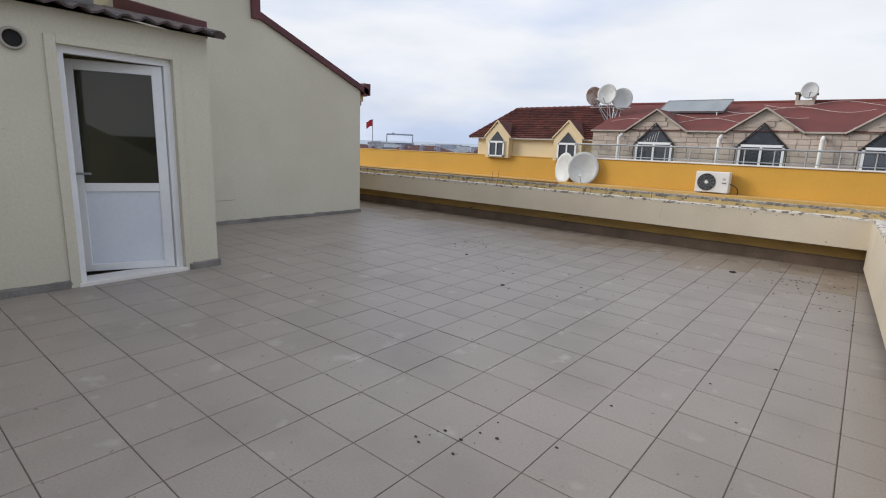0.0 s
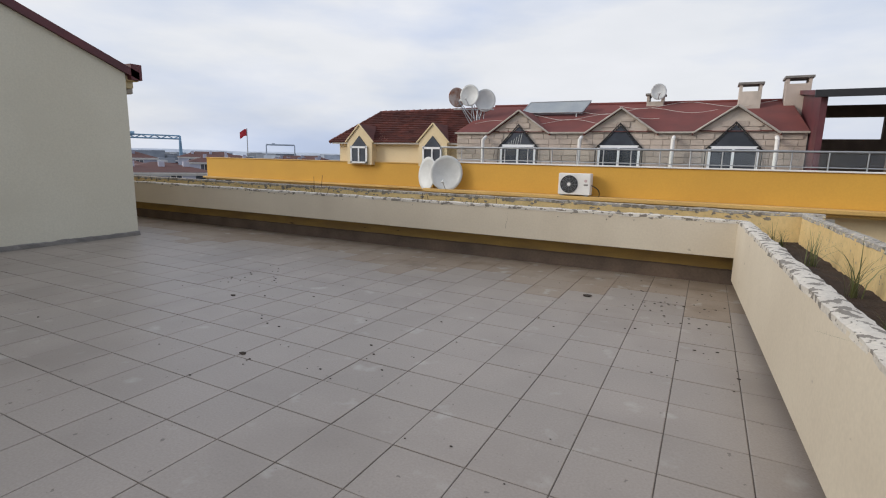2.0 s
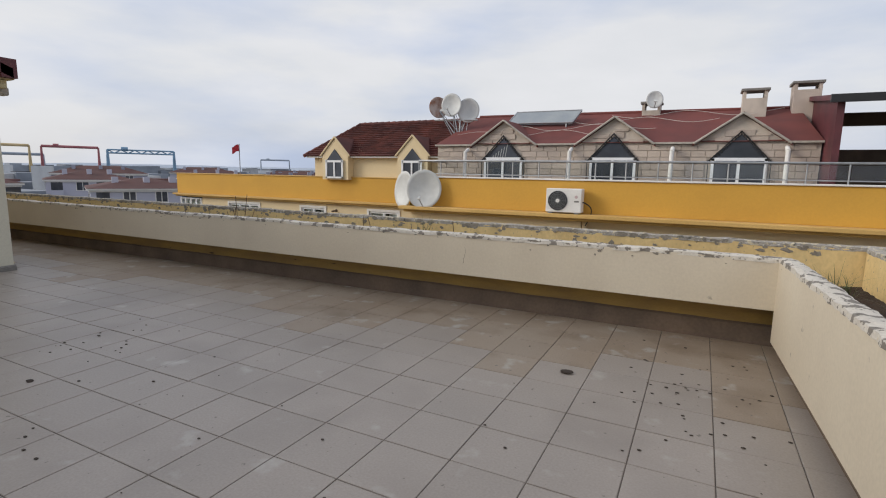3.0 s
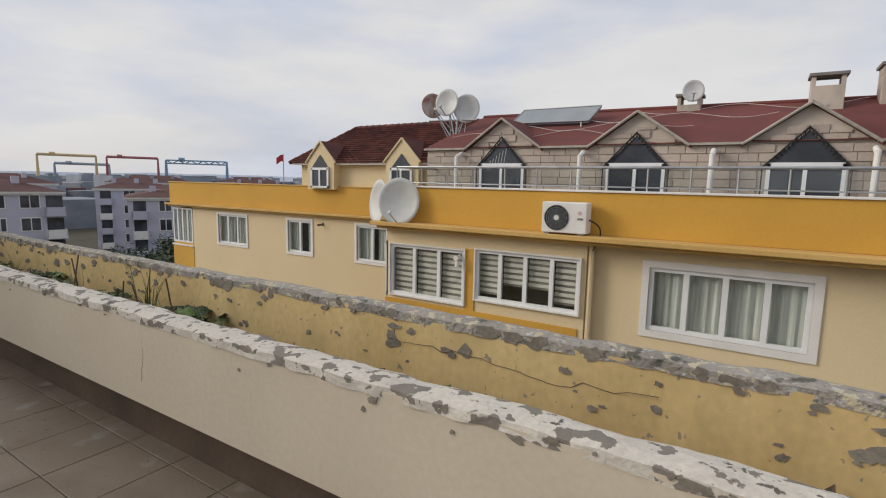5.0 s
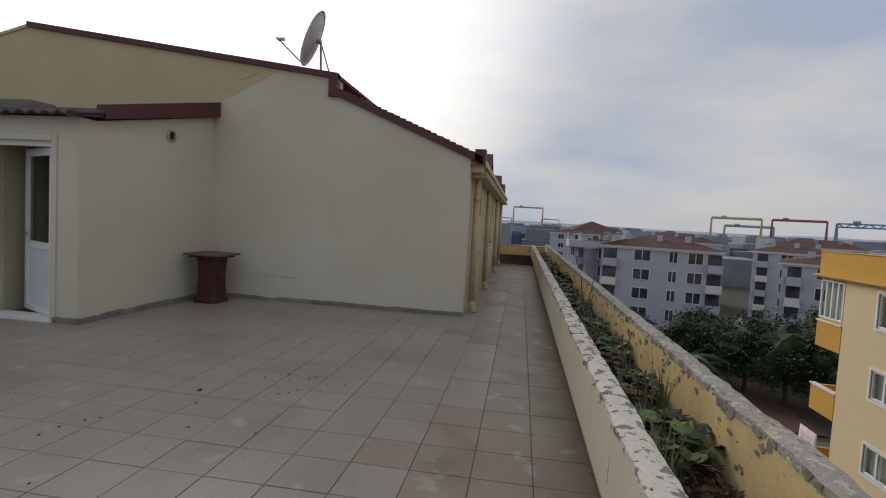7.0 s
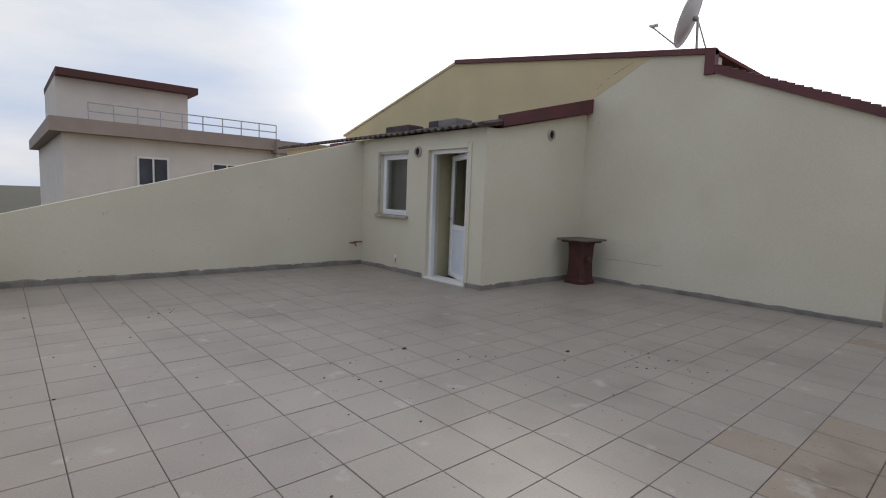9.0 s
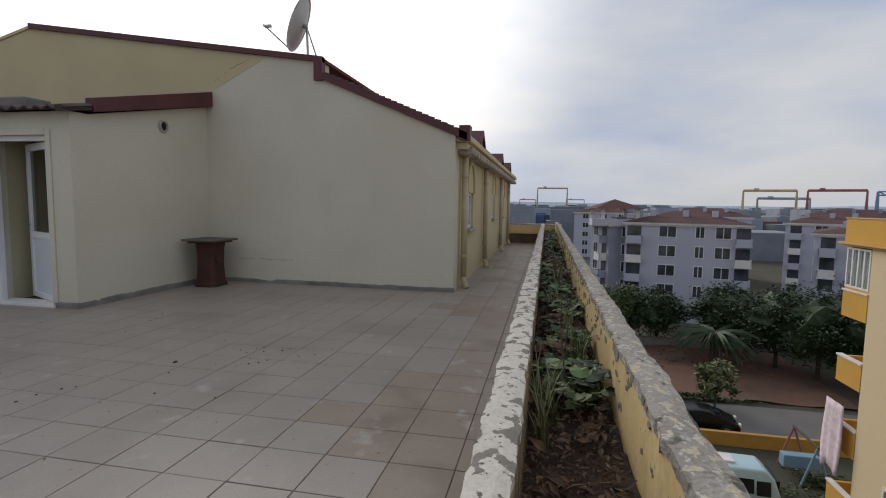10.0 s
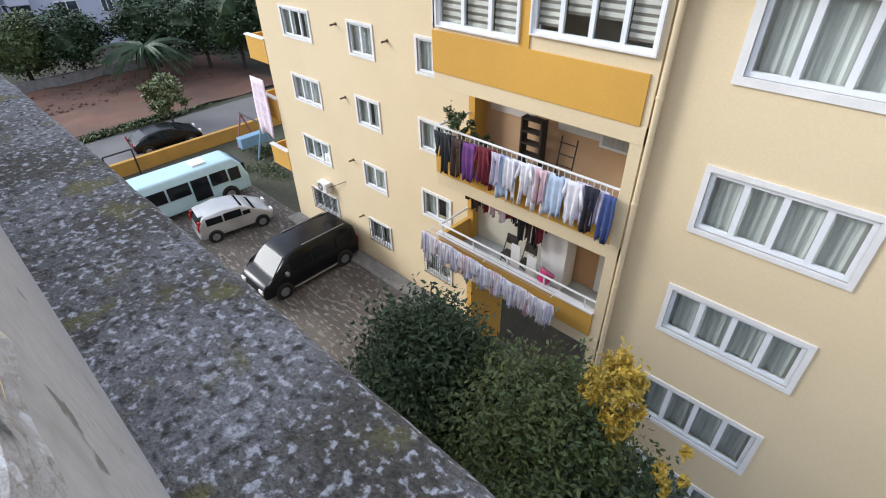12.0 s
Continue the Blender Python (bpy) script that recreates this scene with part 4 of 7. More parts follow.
def dish(name, centre, aim, r, label, mat=DISH, mast=None, group="", feed=True, back=None):
    """A satellite dish: bowl, feed arm with its head, bracket and mast."""
    c, aim = Vector(centre), Vector(aim).normalized()
    t = empty(name, tuple(c if mast is None else Vector(mast)), label, "satellite dish", group)
    rot = aim.to_track_quat("Z", "Y").to_matrix()
    bm = bmesh.new()
    seg, loops = 28, []
    for i in range(7):
        q = r * i / 6
        h = 0.20 * r * (i / 6) ** 2 - 0.2 * r
        loops.append([bm.verts.new(c + rot @ Vector((0.92 * q * math.cos(k * 2 * math.pi / seg), q * math.sin(k * 2 * math.pi / seg), h))) for k in range(seg if i else 1)])
    for k in range(seg):
        bm.faces.new((loops[0][0], loops[1][k], loops[1][(k + 1) % seg]))
    for p, q in zip(loops[1:], loops[2:]):
        for k in range(seg):
            bm.faces.new((p[k], q[k], q[(k + 1) % seg], p[(k + 1) % seg]))
    outer = loops[-1]
    rim = [bm.verts.new(v.co - aim * 0.02 + (v.co - c).normalized() * 0.012) for v in outer]
    for k in range(seg):
        bm.faces.new((outer[k], rim[k], rim[(k + 1) % seg], outer[(k + 1) % seg]))
    b = part("bowl", bm, mat, t, smooth=True)
    if feed:
        tip = c + aim * r * 1.05 + rot @ Vector((0, -0.55 * r, 0))
        foot = c + rot @ Vector((0, -r * 0.96, -0.03 * r))
        part("feed_arm", rods((foot, tip, 0.012)), METAL, t)
        part("feed_head", rods((tip, tip - (tip - c).normalized() * 0.10, 0.03), (tip - Vector((0.05, 0, 0)), tip + Vector((0.05, 0, 0)), 0.022)), DISH, t)
    rear = c - aim * (0.2 * r + 0.06)
    m = rods((c - aim * 0.2 * r, rear, 0.04))
    if mast is not None:
        rod(m, rear, Vector(mast), 0.02)
        rod(m, rear, Vector(mast) + Vector((0.22, 0.1, 0)), 0.012)
        rod(m, rear, Vector(mast) + Vector((-0.2, 0.12, 0)), 0.012)
    part("bracket", m, METAL, t)
    return t


dish("roof_satellite_dish", (-8.0, 3.0, 4.30), (0.22, -0.9, 0.36), 0.46, "white satellite dish on the penthouse roof", mast=(-7.95, 3.2, 3.60))


# ---- the neighbouring apartment building ----
nb = empty("apartment_building", (-8, 19, G), "cream and mustard apartment building across the lane", "building")
LY, RY, BY = 18.69, 16.03, 15.82
ROWS = [(-1.40, -0.22), (-3.84, -2.84), (-6.42, -5.42), (-9.06, -8.10), (-11.72, -10.76)]
COLS = [(-18.94, -17.12, 3), (-14.70, -13.48, 2), (-11.32, -10.02, 2)]
holes = [(a, b, z0, z1) for a, b, _ in COLS for z0, z1 in ROWS]
part("left_wall", wall_with_holes("y", -20.75, -7.76, G, 0.05, LY, LY + 0.3, holes), CREAM, nb)
for a, b, n in COLS:
    for i, (z0, z1) in enumerate(ROWS):
        window_unit(nb, a, b, z0, z1, LY, n, surround=0.09, bars=(i == 4), cover=(1.0, 0.85, 1.0, 0.9, 0.6)[(i + int(-a)) % 5])
part("left_cornice", boxes((-22.5, -7.76, LY - 0.26, LY + 0.3, 0.05, 0.13), (-22.42, -7.76, LY - 0.16, LY + 0.3, -0.02, 0.05), bevel=0.012), MUSTARD_DARK, nb)
part("left_band", boxes((-22.4, -7.76, LY - 0.06, LY + 0.2, 0.13, 1.03), bevel=0.012), MUSTARD, nb)
part("left_band_cap", boxes((-22.43, -7.76, LY - 0.09, LY + 0.24, 1.03, 1.07), bevel=0.008), MUSTARD_DARK, nb)
part("roof_deck", boxes((-22.3, 9.0, LY + 0.2, 29.0, 0.6, 0.75), (-7.76, 9.0, RY + 0.2, LY + 0.2, 0.6, 0.75)), CONCRETE, nb)
part("west_wall", boxes((-20.75, -20.45, LY + 0.3, 29.0, G, 0.6)), CREAM, nb)
# balconies at the west end
for i, z in enumerate((-2.65, -5.25, -7.85, -10.45)):
    top = i == 0
    part("west_balcony_slab", boxes((-22.3, -20.76, LY + 0.0, 24.0, z, z + 0.15)), CREAM, nb)
    par = part("west_balcony_parapet", boxes((-22.32, -20.76, LY - 0.02, LY + 0.12, z - 0.1, z + 0.9), (-22.32, -22.18, LY + 0.12, 24.0, z - 0.1, z + 0.9)), MUSTARD, nb)
    part("rail_cap", boxes((-22.36, -20.76, LY - 0.06, LY + 0.16, z + 0.9, z + 0.96)), WHITE, par)
part("west_glazing_wall", boxes((-22.3, -20.76, LY + 0.02, LY + 0.10, -1.72, -1.60)), MUSTARD, nb)
window_unit(nb, -22.3, -20.82, -1.6, -0.08, LY - 0.02, 4, surround=0.0)
# right-hand wall
GROWS = [(-1.45, -0.24), (-4.10, -3.0), (-6.54, -5.52), (-9.2, -8.05), (-11.8, -10.6)]
GCOLS = [(-1.60, 0.93, 4), (4.4, 7.0, 4)]
gh = [(a, b - (0.22 if i else 0), z0, z1) for a, b, _ in GCOLS for i, (z0, z1) in enumerate(GROWS)]
part("right_wall", wall_with_holes("y", -2.72, 10.0, G, 0.12, RY, RY + 0.3, gh), CREAM, nb)
for a, b, n in GCOLS:
    for i, (z0, z1) in enumerate(GROWS):
        window_unit(nb, a, b - (0.22 if i else 0), z0, z1, RY, n, surround=0.13 if not i else 0.10, frame_w=0.08)
part("east_return", boxes((9.7, 10.0, RY + 0.3, 29, G, 0.6)), CREAM, nb)
part("right_cornice", boxes((-7.98, 10.3, 15.42, RY + 0.3, 0.20, 0.30), (-7.9, 10.2, 15.58, RY + 0.3, 0.12, 0.20), bevel=0.015), MUSTARD_DARK, nb)
part("right_band", boxes((-7.85, 10.1, 15.86, RY + 0.25, 0.30, 1.13), bevel=0.012), MUSTARD, nb)
part("right_band_cap", boxes((-7.88, 10.1, 15.82, RY + 0.30, 1.13, 1.17), bevel=0.008), WHITE, nb)
# bay with enclosed balcony above two open ones
BX0, BX1 = -7.76, -2.74
part("bay_upper_wall", wall_with_holes("y", BX0, BX1, -2.5, 0.12, BY, BY + 0.2, [(-7.6, -5.5, -1.5, -0.26), (-5.2, -2.86, -1.32, -0.2)]), CREAM, nb)
part("bay_panel", boxes((BX0 - 0.02, -2.86, BY - 0.03, BY, -2.5, -1.62), (-5.49, -5.24, BY - 0.03, BY, -1.62, -0.2), bevel=0.006), MUSTARD, nb)
part("bay_return", boxes((BX0, BX0 + 0.2, BY + 0.2, LY, -2.5, -1.6), (BX0, BX0 + 0.2, BY + 0.2, LY, -0.2, 0.12), (BX0, BX0 + 0.2, BY + 1.2, LY, G, 0.12)), MUSTARD, nb)
window_unit(nb, -7.6, -5.5, -1.5, -0.26, BY - 0.04, 3, frame_w=0.07, blinds=True, surround=0.035)
window_unit(nb, -5.2, -2.86, -1.32, -0.2, BY - 0.04, 4, frame_w=0.07, blinds="part", surround=0.035)
bm = boxes((BX0 - 0.03, BX0 + 0.04, BY, BY + 0.06, -1.55, -0.22), (BX0 - 0.03, BX0 + 0.04, BY + 1.1, BY + 1.2, -1.55, -0.22), (BX0 - 0.03, BX0 + 0.04, BY, BY + 1.2, -1.6, -1.52), (BX0 - 0.03, BX0 + 0.04, BY, BY + 1.2, -0.27, -0.2), (BX0 - 0.03, BX0 + 0.04, BY + 0.55, BY + 0.61, -1.55, -0.22))
part("side_window", bm, PVC, nb)
for z in (-2.5, -5.02, -7.62):
    part("bay_beam", boxes((BX0, BX1, BY - 0.01, BY + 0.25, z - 0.33, z), bevel=0.008), CREAM, nb)
    part("loggia_slab", boxes((BX0, BX1, BY + 0.25, 18.3, z - 0.2, z)), FLOOR_PALE, nb)
part("bay_pier", boxes((-2.98, BX1, BY, BY + 0.4, G, -2.5), bevel=0.008), CREAM, nb)
part("bay_side_wall", boxes((BX1 - 0.2, BX1, BY + 0.4, 18.3, G, -2.5), (BX0, BX0 + 0.15, BY + 1.4, 18.3, G, -2.5)), CREAM, nb)
part("loggia_back_wall", boxes((BX0, BX1, 17.5, 17.6, -5.0, -2.8), (BX0, BX1, 17.3, 17.4, -7.6, -5.2)), PEACH, nb)
part("loggia_back_upper", boxes((-5.4, -2.95, 17.46, 17.5, -3.75, -2.85)), WHITE, nb)
part("loggia_window", boxes((-4.3, -3.5, 17.4, 17.46, -3.85, -2.95), bevel=0.01), PVC, nb)
part("loggia_window_glazing", boxes((-4.22, -3.58, 17.38, 17.4, -3.78, -3.02)), CURTAIN, nb)
# black sheet on the back wall stands for the unlit doorway
part("loggia_doorway", boxes((-3.45, -2.96, 17.42, 17.46, -5.0, -2.9)), DEPTH_SHADE, nb)
part("lower_loggia_door", boxes((-3.7, -3.1, 17.22, 17.3, -7.55, -5.6), bevel=0.01), PVC, nb)
part("lower_loggia_cabinet", boxes((-5.0, -4.3, 16.7, 17.2, -7.6, -5.75), bevel=0.01), WHITE, nb)
for z0, z1, zr in ((-5.02, -4.35, -3.80), (-7.62, -6.95, -6.62)):
    par = part("balcony_parapet", boxes((BX0, -2.98, BY - 0.02, BY + 0.10, z0, z1), (BX0 - 0.02, BX0 + 0.10, BY + 0.10, BY + 1.4, z0, z1), bevel=0.006), MUSTARD, nb)
    bm = rods(((BX0, BY + 0.04, zr), (-2.98, BY + 0.04, zr), 0.028), ((BX0 + 0.04, BY, zr), (BX0 + 0.04, BY + 1.4, zr), 0.028))
    part("handrail", bm, WHITE, par)
    for k in range(36 if z0 > -6 else 5):
        x = BX0 + 0.12 + k * (0.133 if z0 > -6 else 1.1)
        part("baluster", rods(((x, BY + 0.04, z1), (x, BY + 0.04, zr), 0.011 if z0 > -6 else 0.02), seg=6), WHITE, par)
pipe = empty("facade_drainpipe", (-2.66, 15.86, G), "cream drainpipe down the apartment facade", "drainpipe")
part("pipe", rods(((-2.66, 15.86, G), (-2.66, 15.86, 0.1), 0.055), seg=10), CREAM, pipe)
for z in range(-12, 0, 2):
    part("bracket", rods(((-2.66, 15.86, z), (-2.66, 15.86, z + 0.05), 0.068), seg=10), CREAM, pipe)

# stone-faced attic with pointed windows
SY, EZ = 17.91, 2.14
PEAKS = (-5.68, -2.39, 0.72)
outline = [(-8.0, 0.75), (-8.0, EZ)]
for p in PEAKS:
    outline += [(p - 1.02, EZ), (p, 2.86), (p + 1.02, EZ)]
outline += [(2.42, EZ), (2.42, 0.75)]
attic = part("attic_wall", prism(bmesh.new(), outline, "y", SY + 0.03, SY + 0.3), STONE_JOINT, nb)
rnd = random.Random(4)


def under_roof(x):
    return EZ + max([0.0] + [0.72 * (1 - abs(x - p) / 1.02) for p in PEAKS])


STONE_MESH = {}
bh = 0.175
for r in range(12):
    z0 = 0.75 + r * bh
    x = -8.0 + (0.23 if r % 2 else 0.0)
    while x < 2.4:
        w = rnd.choice((0.34, 0.40, 0.46))
        a, b = x, min(x + w, 2.42)
        x = b
        top = min(under_roof(a), under_roof(b), under_roof((a + b) / 2)) - 0.02
        zt = min(z0 + bh - 0.012, top)
        if zt - z0 < 0.05 or b - a < 0.1:
            continue
        if any(abs((a + b) / 2 - p) < 0.62 and z0 < 1.75 for p in PEAKS) or any(abs((a + b) / 2 - p) < 0.6 * (2.38 - z0) / 0.62 and 1.75 <= z0 < 2.38 for p in PEAKS):
            continue
        key = (round(b - a, 2), round(zt - z0, 2))
        if key not in STONE_MESH:
            STONE_MESH[key] = mesh_of("stone", boxes((0.006, key[0] - 0.006, 0, 0.035, 0, key[1]), bevel=0.006), STONE)
        ob = new("stone", STONE_MESH[key])
        ob.parent = attic
        ob.location = Vector((a, SY, z0)) - ORIGIN[attic]
for p in PEAKS:
    w = part("pointed_window", prism(bmesh.new(), [(p - 0.63, 1.12), (p - 0.63, 1.76), (p, 2.38), (p + 0.63, 1.76), (p + 0.63, 1.12)], "y", SY - 0.012, SY + 0.012), WINDOW_DARK, nb)
    bm = boxes((p - 0.63, p + 0.63, SY - 0.04, SY - 0.012, 1.70, 1.78), (p - 0.035, p + 0.035, SY - 0.042, SY - 0.012, 1.12, 1.72), (p - 0.63, p - 0.56, SY - 0.04, SY - 0.012, 1.12, 1.76), (p + 0.56, p + 0.63, SY - 0.04, SY - 0.012, 1.12, 1.76))
    part("window_frame", bm, PVC, w)
    bm = bmesh.new()
    for s in (-1, 1):
        for k in range(12):
            f = k / 11
            rod(bm, (p + s * 0.72 * (1 - f), SY - 0.05, 1.70 + 0.76 * f), (p + s * 0.60 * (1 - f), SY - 0.02, 1.66 + 0.70 * f), 0.012, 5)
        rod(bm, (p + s * 0.70, SY - 0.05, 1.68), (p, SY - 0.05, 2.44), 0.018, 5)
        rod(bm, (p + s * 0.70, SY - 0.05, 1.12), (p + s * 0.70, SY - 0.05, 1.68), 0.014, 5)
    part("window_grille", bm, BLACK, w, "black iron bars")
    bm = bmesh.new()
    for k in range(6):
        x = p - 0.5 + k * 0.09
        rod(bm, (x, SY + 0.02, 1.15), (x + 0.18, SY - 0.015, 2.2 - abs(x - p) * 0.7), 0.012, 5)
    if p == PEAKS[0]:
        part("draped_curtain", bm, CURTAIN, w)
    bm = bmesh.new()
    for s in (-1, 1):
        q = [bm.verts.new(c) for c in ((p, SY - 0.10, 2.93), (p + s * 1.10, SY - 0.10, EZ - 0.01), (p + s * 1.10, SY + 0.0, EZ - 0.01), (p, 19.6, 2.93))]
        q2 = [bm.verts.new((v.co.x, v.co.y, v.co.z - 0.05)) for v in q]
        bm.faces.new(q)
        bm.faces.new(q2[::-1])
        for i in range(4):
            bm.faces.new((q[i], q2[i], q2[(i + 1) % 4], q[(i + 1) % 4]))
    part("gable_roof", bm, ROOF_FLAT, nb)
    part("gable_trim", rods(((p - 1.08, SY - 0.10, EZ), (p, SY - 0.10, 2.90), 0.03), ((p, SY - 0.10, 2.90), (p + 1.08, SY - 0.10, EZ), 0.03)), STONE_SILL, nb)
for xa, xb in ((-8.05, PEAKS[0] - 1.0), (PEAKS[0] + 1.0, PEAKS[1] - 1.0), (PEAKS[1] + 1.0, PEAKS[2] - 1.0), (PEAKS[2] + 1.0, 2.45)):
    part("attic_eave", boxes((xa, xb, SY - 0.10, SY + 0.3, EZ, EZ + 0.05)), STONE_SILL, nb)
bm = bmesh.new()
q = [bm.verts.new(c) for c in ((-8.05, SY - 0.06, EZ + 0.05), (2.45, SY - 0.06, EZ + 0.05), (2.2, 20.5, 3.27), (-7.6, 20.5, 3.33))]
bm.faces.new(q)
q2 = [bm.verts.new(c) for c in ((2.2, 20.5, 3.27), (-7.6, 20.5, 3.33), (-8.05, 23.2, EZ), (2.45, 23.2, EZ))]
bm.faces.new((q2[0], q2[3], q2[2], q2[1]))
s = bm.verts.new((2.45, 23.2, EZ - 0.01))
bm.faces.new((q[1], q[2], s))
part("right_roof", bm, ROOF_FLAT, nb)
part("right_ridge", rods(((-7.6, 20.5, 3.33), (2.2, 20.5, 3.27), 0.06)), ROOF_FLAT, nb)
# cream left attic with a tiled hipped roof
part("left_attic_wall", boxes((-14.0, -8.0, 18.75, 19.0, 0.75, 1.82)), CREAM, nb)
for p in (-12.72, -9.27):
    part("dormer_front", prism(bmesh.new(), [(p - 0.62, 0.95), (p - 0.62, 1.86), (p, 2.50), (p + 0.62, 1.86), (p + 0.62, 0.95)], "y", 18.42, 19.9), CREAM, nb)
    w = part("dormer_window", prism(bmesh.new(), [(p - 0.36, 1.05), (p - 0.36, 1.70), (p, 2.10), (p + 0.36, 1.70), (p + 0.36, 1.05)], "y", 18.385, 18.42), WINDOW_DARK, nb)
    part("window_frame", boxes((p - 0.4, p + 0.4, 18.35, 18.385, 1.60, 1.68), (p - 0.03, p + 0.03, 18.35, 18.384, 1.05, 1.6), (p - 0.42, p - 0.35, 18.35, 18.385, 1.0, 1.7), (p + 0.35, p + 0.42, 18.35, 18.385, 1.0, 1.7), (p - 0.42, p + 0.42, 18.35, 18.385, 1.0, 1.06)), PVC, w)
    bm = rods(((p - 0.70, 18.40, 1.84), (p, 18.40, 2.56), 0.035), ((p, 18.40, 2.56), (p + 0.70, 18.40, 1.84), 0.035))
    part("dormer_trim", bm, CREAM, nb)
    bm = bmesh.new()
    for sx in (-1, 1):
        bm.faces.new([bm.verts.new(c) for c in ((p, 18.4, 2.57), (p + sx * 0.7, 18.4, 1.86), (p + sx * 0.7, 18.8, 1.86), (p, 20.0, 2.57))])
    part("dormer_roof", bm, ROOF_TILE, nb)
part("left_eave", boxes((-14.2, -8.0, 18.50, 18.8, 1.78, 1.86)), WHITE, nb)
bm = bmesh.new()
H0, H1, R0, R1 = Vector((-14.3, 18.45, 1.84)), Vector((-7.7, 18.45, 1.84)), Vector((-13.3, 20.9, 3.25)), Vector((-7.4, 20.9, 3.28))
for k in range(17):
    f0, f1 = k / 17, (k + 1) / 17
    a0, b0, a1, b1 = H0.lerp(R0, f0), H1.lerp(R1, f0), H0.lerp(R0, f1), H1.lerp(R1, f1)
    cols = 26
    for c in range(cols):
        jit = 0.012 * random.random()
        p = [a0.lerp(b0, c / cols), a0.lerp(b0, (c + 0.97) / cols), a1.lerp(b1, (c + 0.97) / cols), a1.lerp(b1, c / cols)]
        up = Vector((0, -0.03, 0.05 + jit))
        v = [bm.verts.new(p[0] + up), bm.verts.new(p[1] + up), bm.verts.new(p[2]), bm.verts.new(p[3]), bm.verts.new(p[0]), bm.verts.new(p[1])]
        bm.faces.new(v[:4])
        bm.faces.new((v[0], v[4], v[5], v[1]))
lr = part("left_roof", bm, ROOF_TILE, nb)
bm = bmesh.new()
bm.faces.new([bm.verts.new(c) for c in (H0, R0, (-14.3, 23.3, 1.84))])
bm.faces.new([bm.verts.new(c) for c in (R0, R1, (-7.6, 23.3, 1.84), (-14.3, 23.3, 1.84))])
part("left_roof_rear", bm, ROOF_FLAT, nb)
bm = bmesh.new()
for k in range(20):
    a, b = R0.lerp(R1, k / 20), R0.lerp(R1, (k + 0.95) / 20)
    rod(bm, a, b + Vector((0, 0, 0.02)), 0.075, 8)
for k in range(9):
    a, b = H0.lerp(R0, k / 9), H0.lerp(R0, (k + 0.95) / 9)
    rod(bm, a, b + Vector((0, 0, 0.02)), 0.07, 8)
part("ridge_tiles", bm, ROOF_TILE, lr)
# terrace rail
rail = empty("terrace_railing", (-7.0, 16.2, 1.17), "steel terrace railing with pale glass panels", "railing")
bm = rods(((-7.7, 16.15, 1.62), (9.8, 16.15, 1.60), 0.028), ((-7.7, 16.15, 1.24), (9.8, 16.15, 1.24), 0.014), ((-7.7, 16.15, 1.62), (-7.7, 18.4, 1.62), 0.028))
part("handrail", bm, METAL, rail)
for k in range(24):
    x = -7.7 + k * 0.74
    part("post", rods(((x, 16.15, 1.15), (x, 16.15, 1.61), 0.018)), METAL, rail)
for k in range(23):
    x = -7.7 + k * 0.74
    part("panel", boxes((x + 0.03, x + 0.71, 16.15, 16.156, 1.26, 1.56)), GLASS, rail).visible_shadow = False
for x in (-6.85, -3.55, -0.85, 1.72):
    v = empty("vent_pipe", (x, 17.5, 0.75), "white plastic vent pipe before the stone wall", "vent pipe", "vent pipes on the terrace")
    part("pipe", rods(((x, 17.6, 0.75), (x, 17.6, 1.95), 0.055), seg=12), WHITE, v)
    part("elbow", rods(((x, 17.6, 1.93), (x, 17.85, 2.03), 0.055), seg=12), WHITE, v)


def chimney(x0, x1, y0, y1, z0, z1, mat, hood, label):
    c = empty("chimney", (x0, y0, z0), label, "chimney")
    part("stack", boxes((x0, x1, y0, y1, z0, z1), bevel=0.01), mat, c)
    part("hood", boxes((x0 - 0.05, x1 + 0.05, y0 - 0.05, y1 + 0.05, z1 + hood, z1 + hood + 0.07), bevel=0.01), CONCRETE, c)
    for xa in (x0, x1 - 0.08):
        part("hood_leg", boxes((xa, xa + 0.08, y0, y1, z1, z1 + hood)), mat, c)


chimney(-1.95, -1.42, 20.2, 20.7, 2.6, 3.32, STONE_JOINT, 0.2, "small brown chimney on the ridge")
chimney(0.76, 1.36, 19.8, 20.3, 2.4, 3.50, STONE_JOINT, 0.2, "grey plastered chimney with a flat hood")
chimney(1.98, 2.62, 20.0, 20.6, 2.3, 3.70, STONE, 0.16, "stone chimney with a dark hood")
can = empty("terrace_canopy", (4.0, 18, 0.75), "dark brown roofed terrace shelter beside the attic", "shelter")
part("roof", slope(bmesh.new(), 16.9, 3.0, 21.0, 3.5, 2.35, 9.5, 0.12), REDTRIM, can)
part("back_wall", wall_with_holes("y", 2.4, 9.4, 0.75, 3.1, 20.6, 20.8, [(3.0, 4.6, 2.1, 2.75)]), GRIME, can)
part("fascia", boxes((2.3, 9.5, 16.8, 16.9, 2.95, 3.12)), BLACK, can)
part("side_slope", prism(bmesh.new(), [(17.0, 0.75), (17.0, 3.0), (20.8, 3.5), (20.8, 0.75)], "x", 2.46, 2.6), REDTRIM, can)
part("post", boxes((3.9, 4.02, 16.9, 17.02, 0.75, 3.0)), GRIME, can)
lamp = empty("wall_lantern", (2.5, 17.85, 1.7), "small black wall lantern on the attic", "lantern")
part("cage", boxes((2.50, 2.60, 17.72, 17.82, 1.70, 1.90), bevel=0.01), BLACK, lamp)
part("arm", rods(((2.55, 17.77, 1.92), (2.5, 17.95, 1.95), 0.012)), BLACK, lamp)

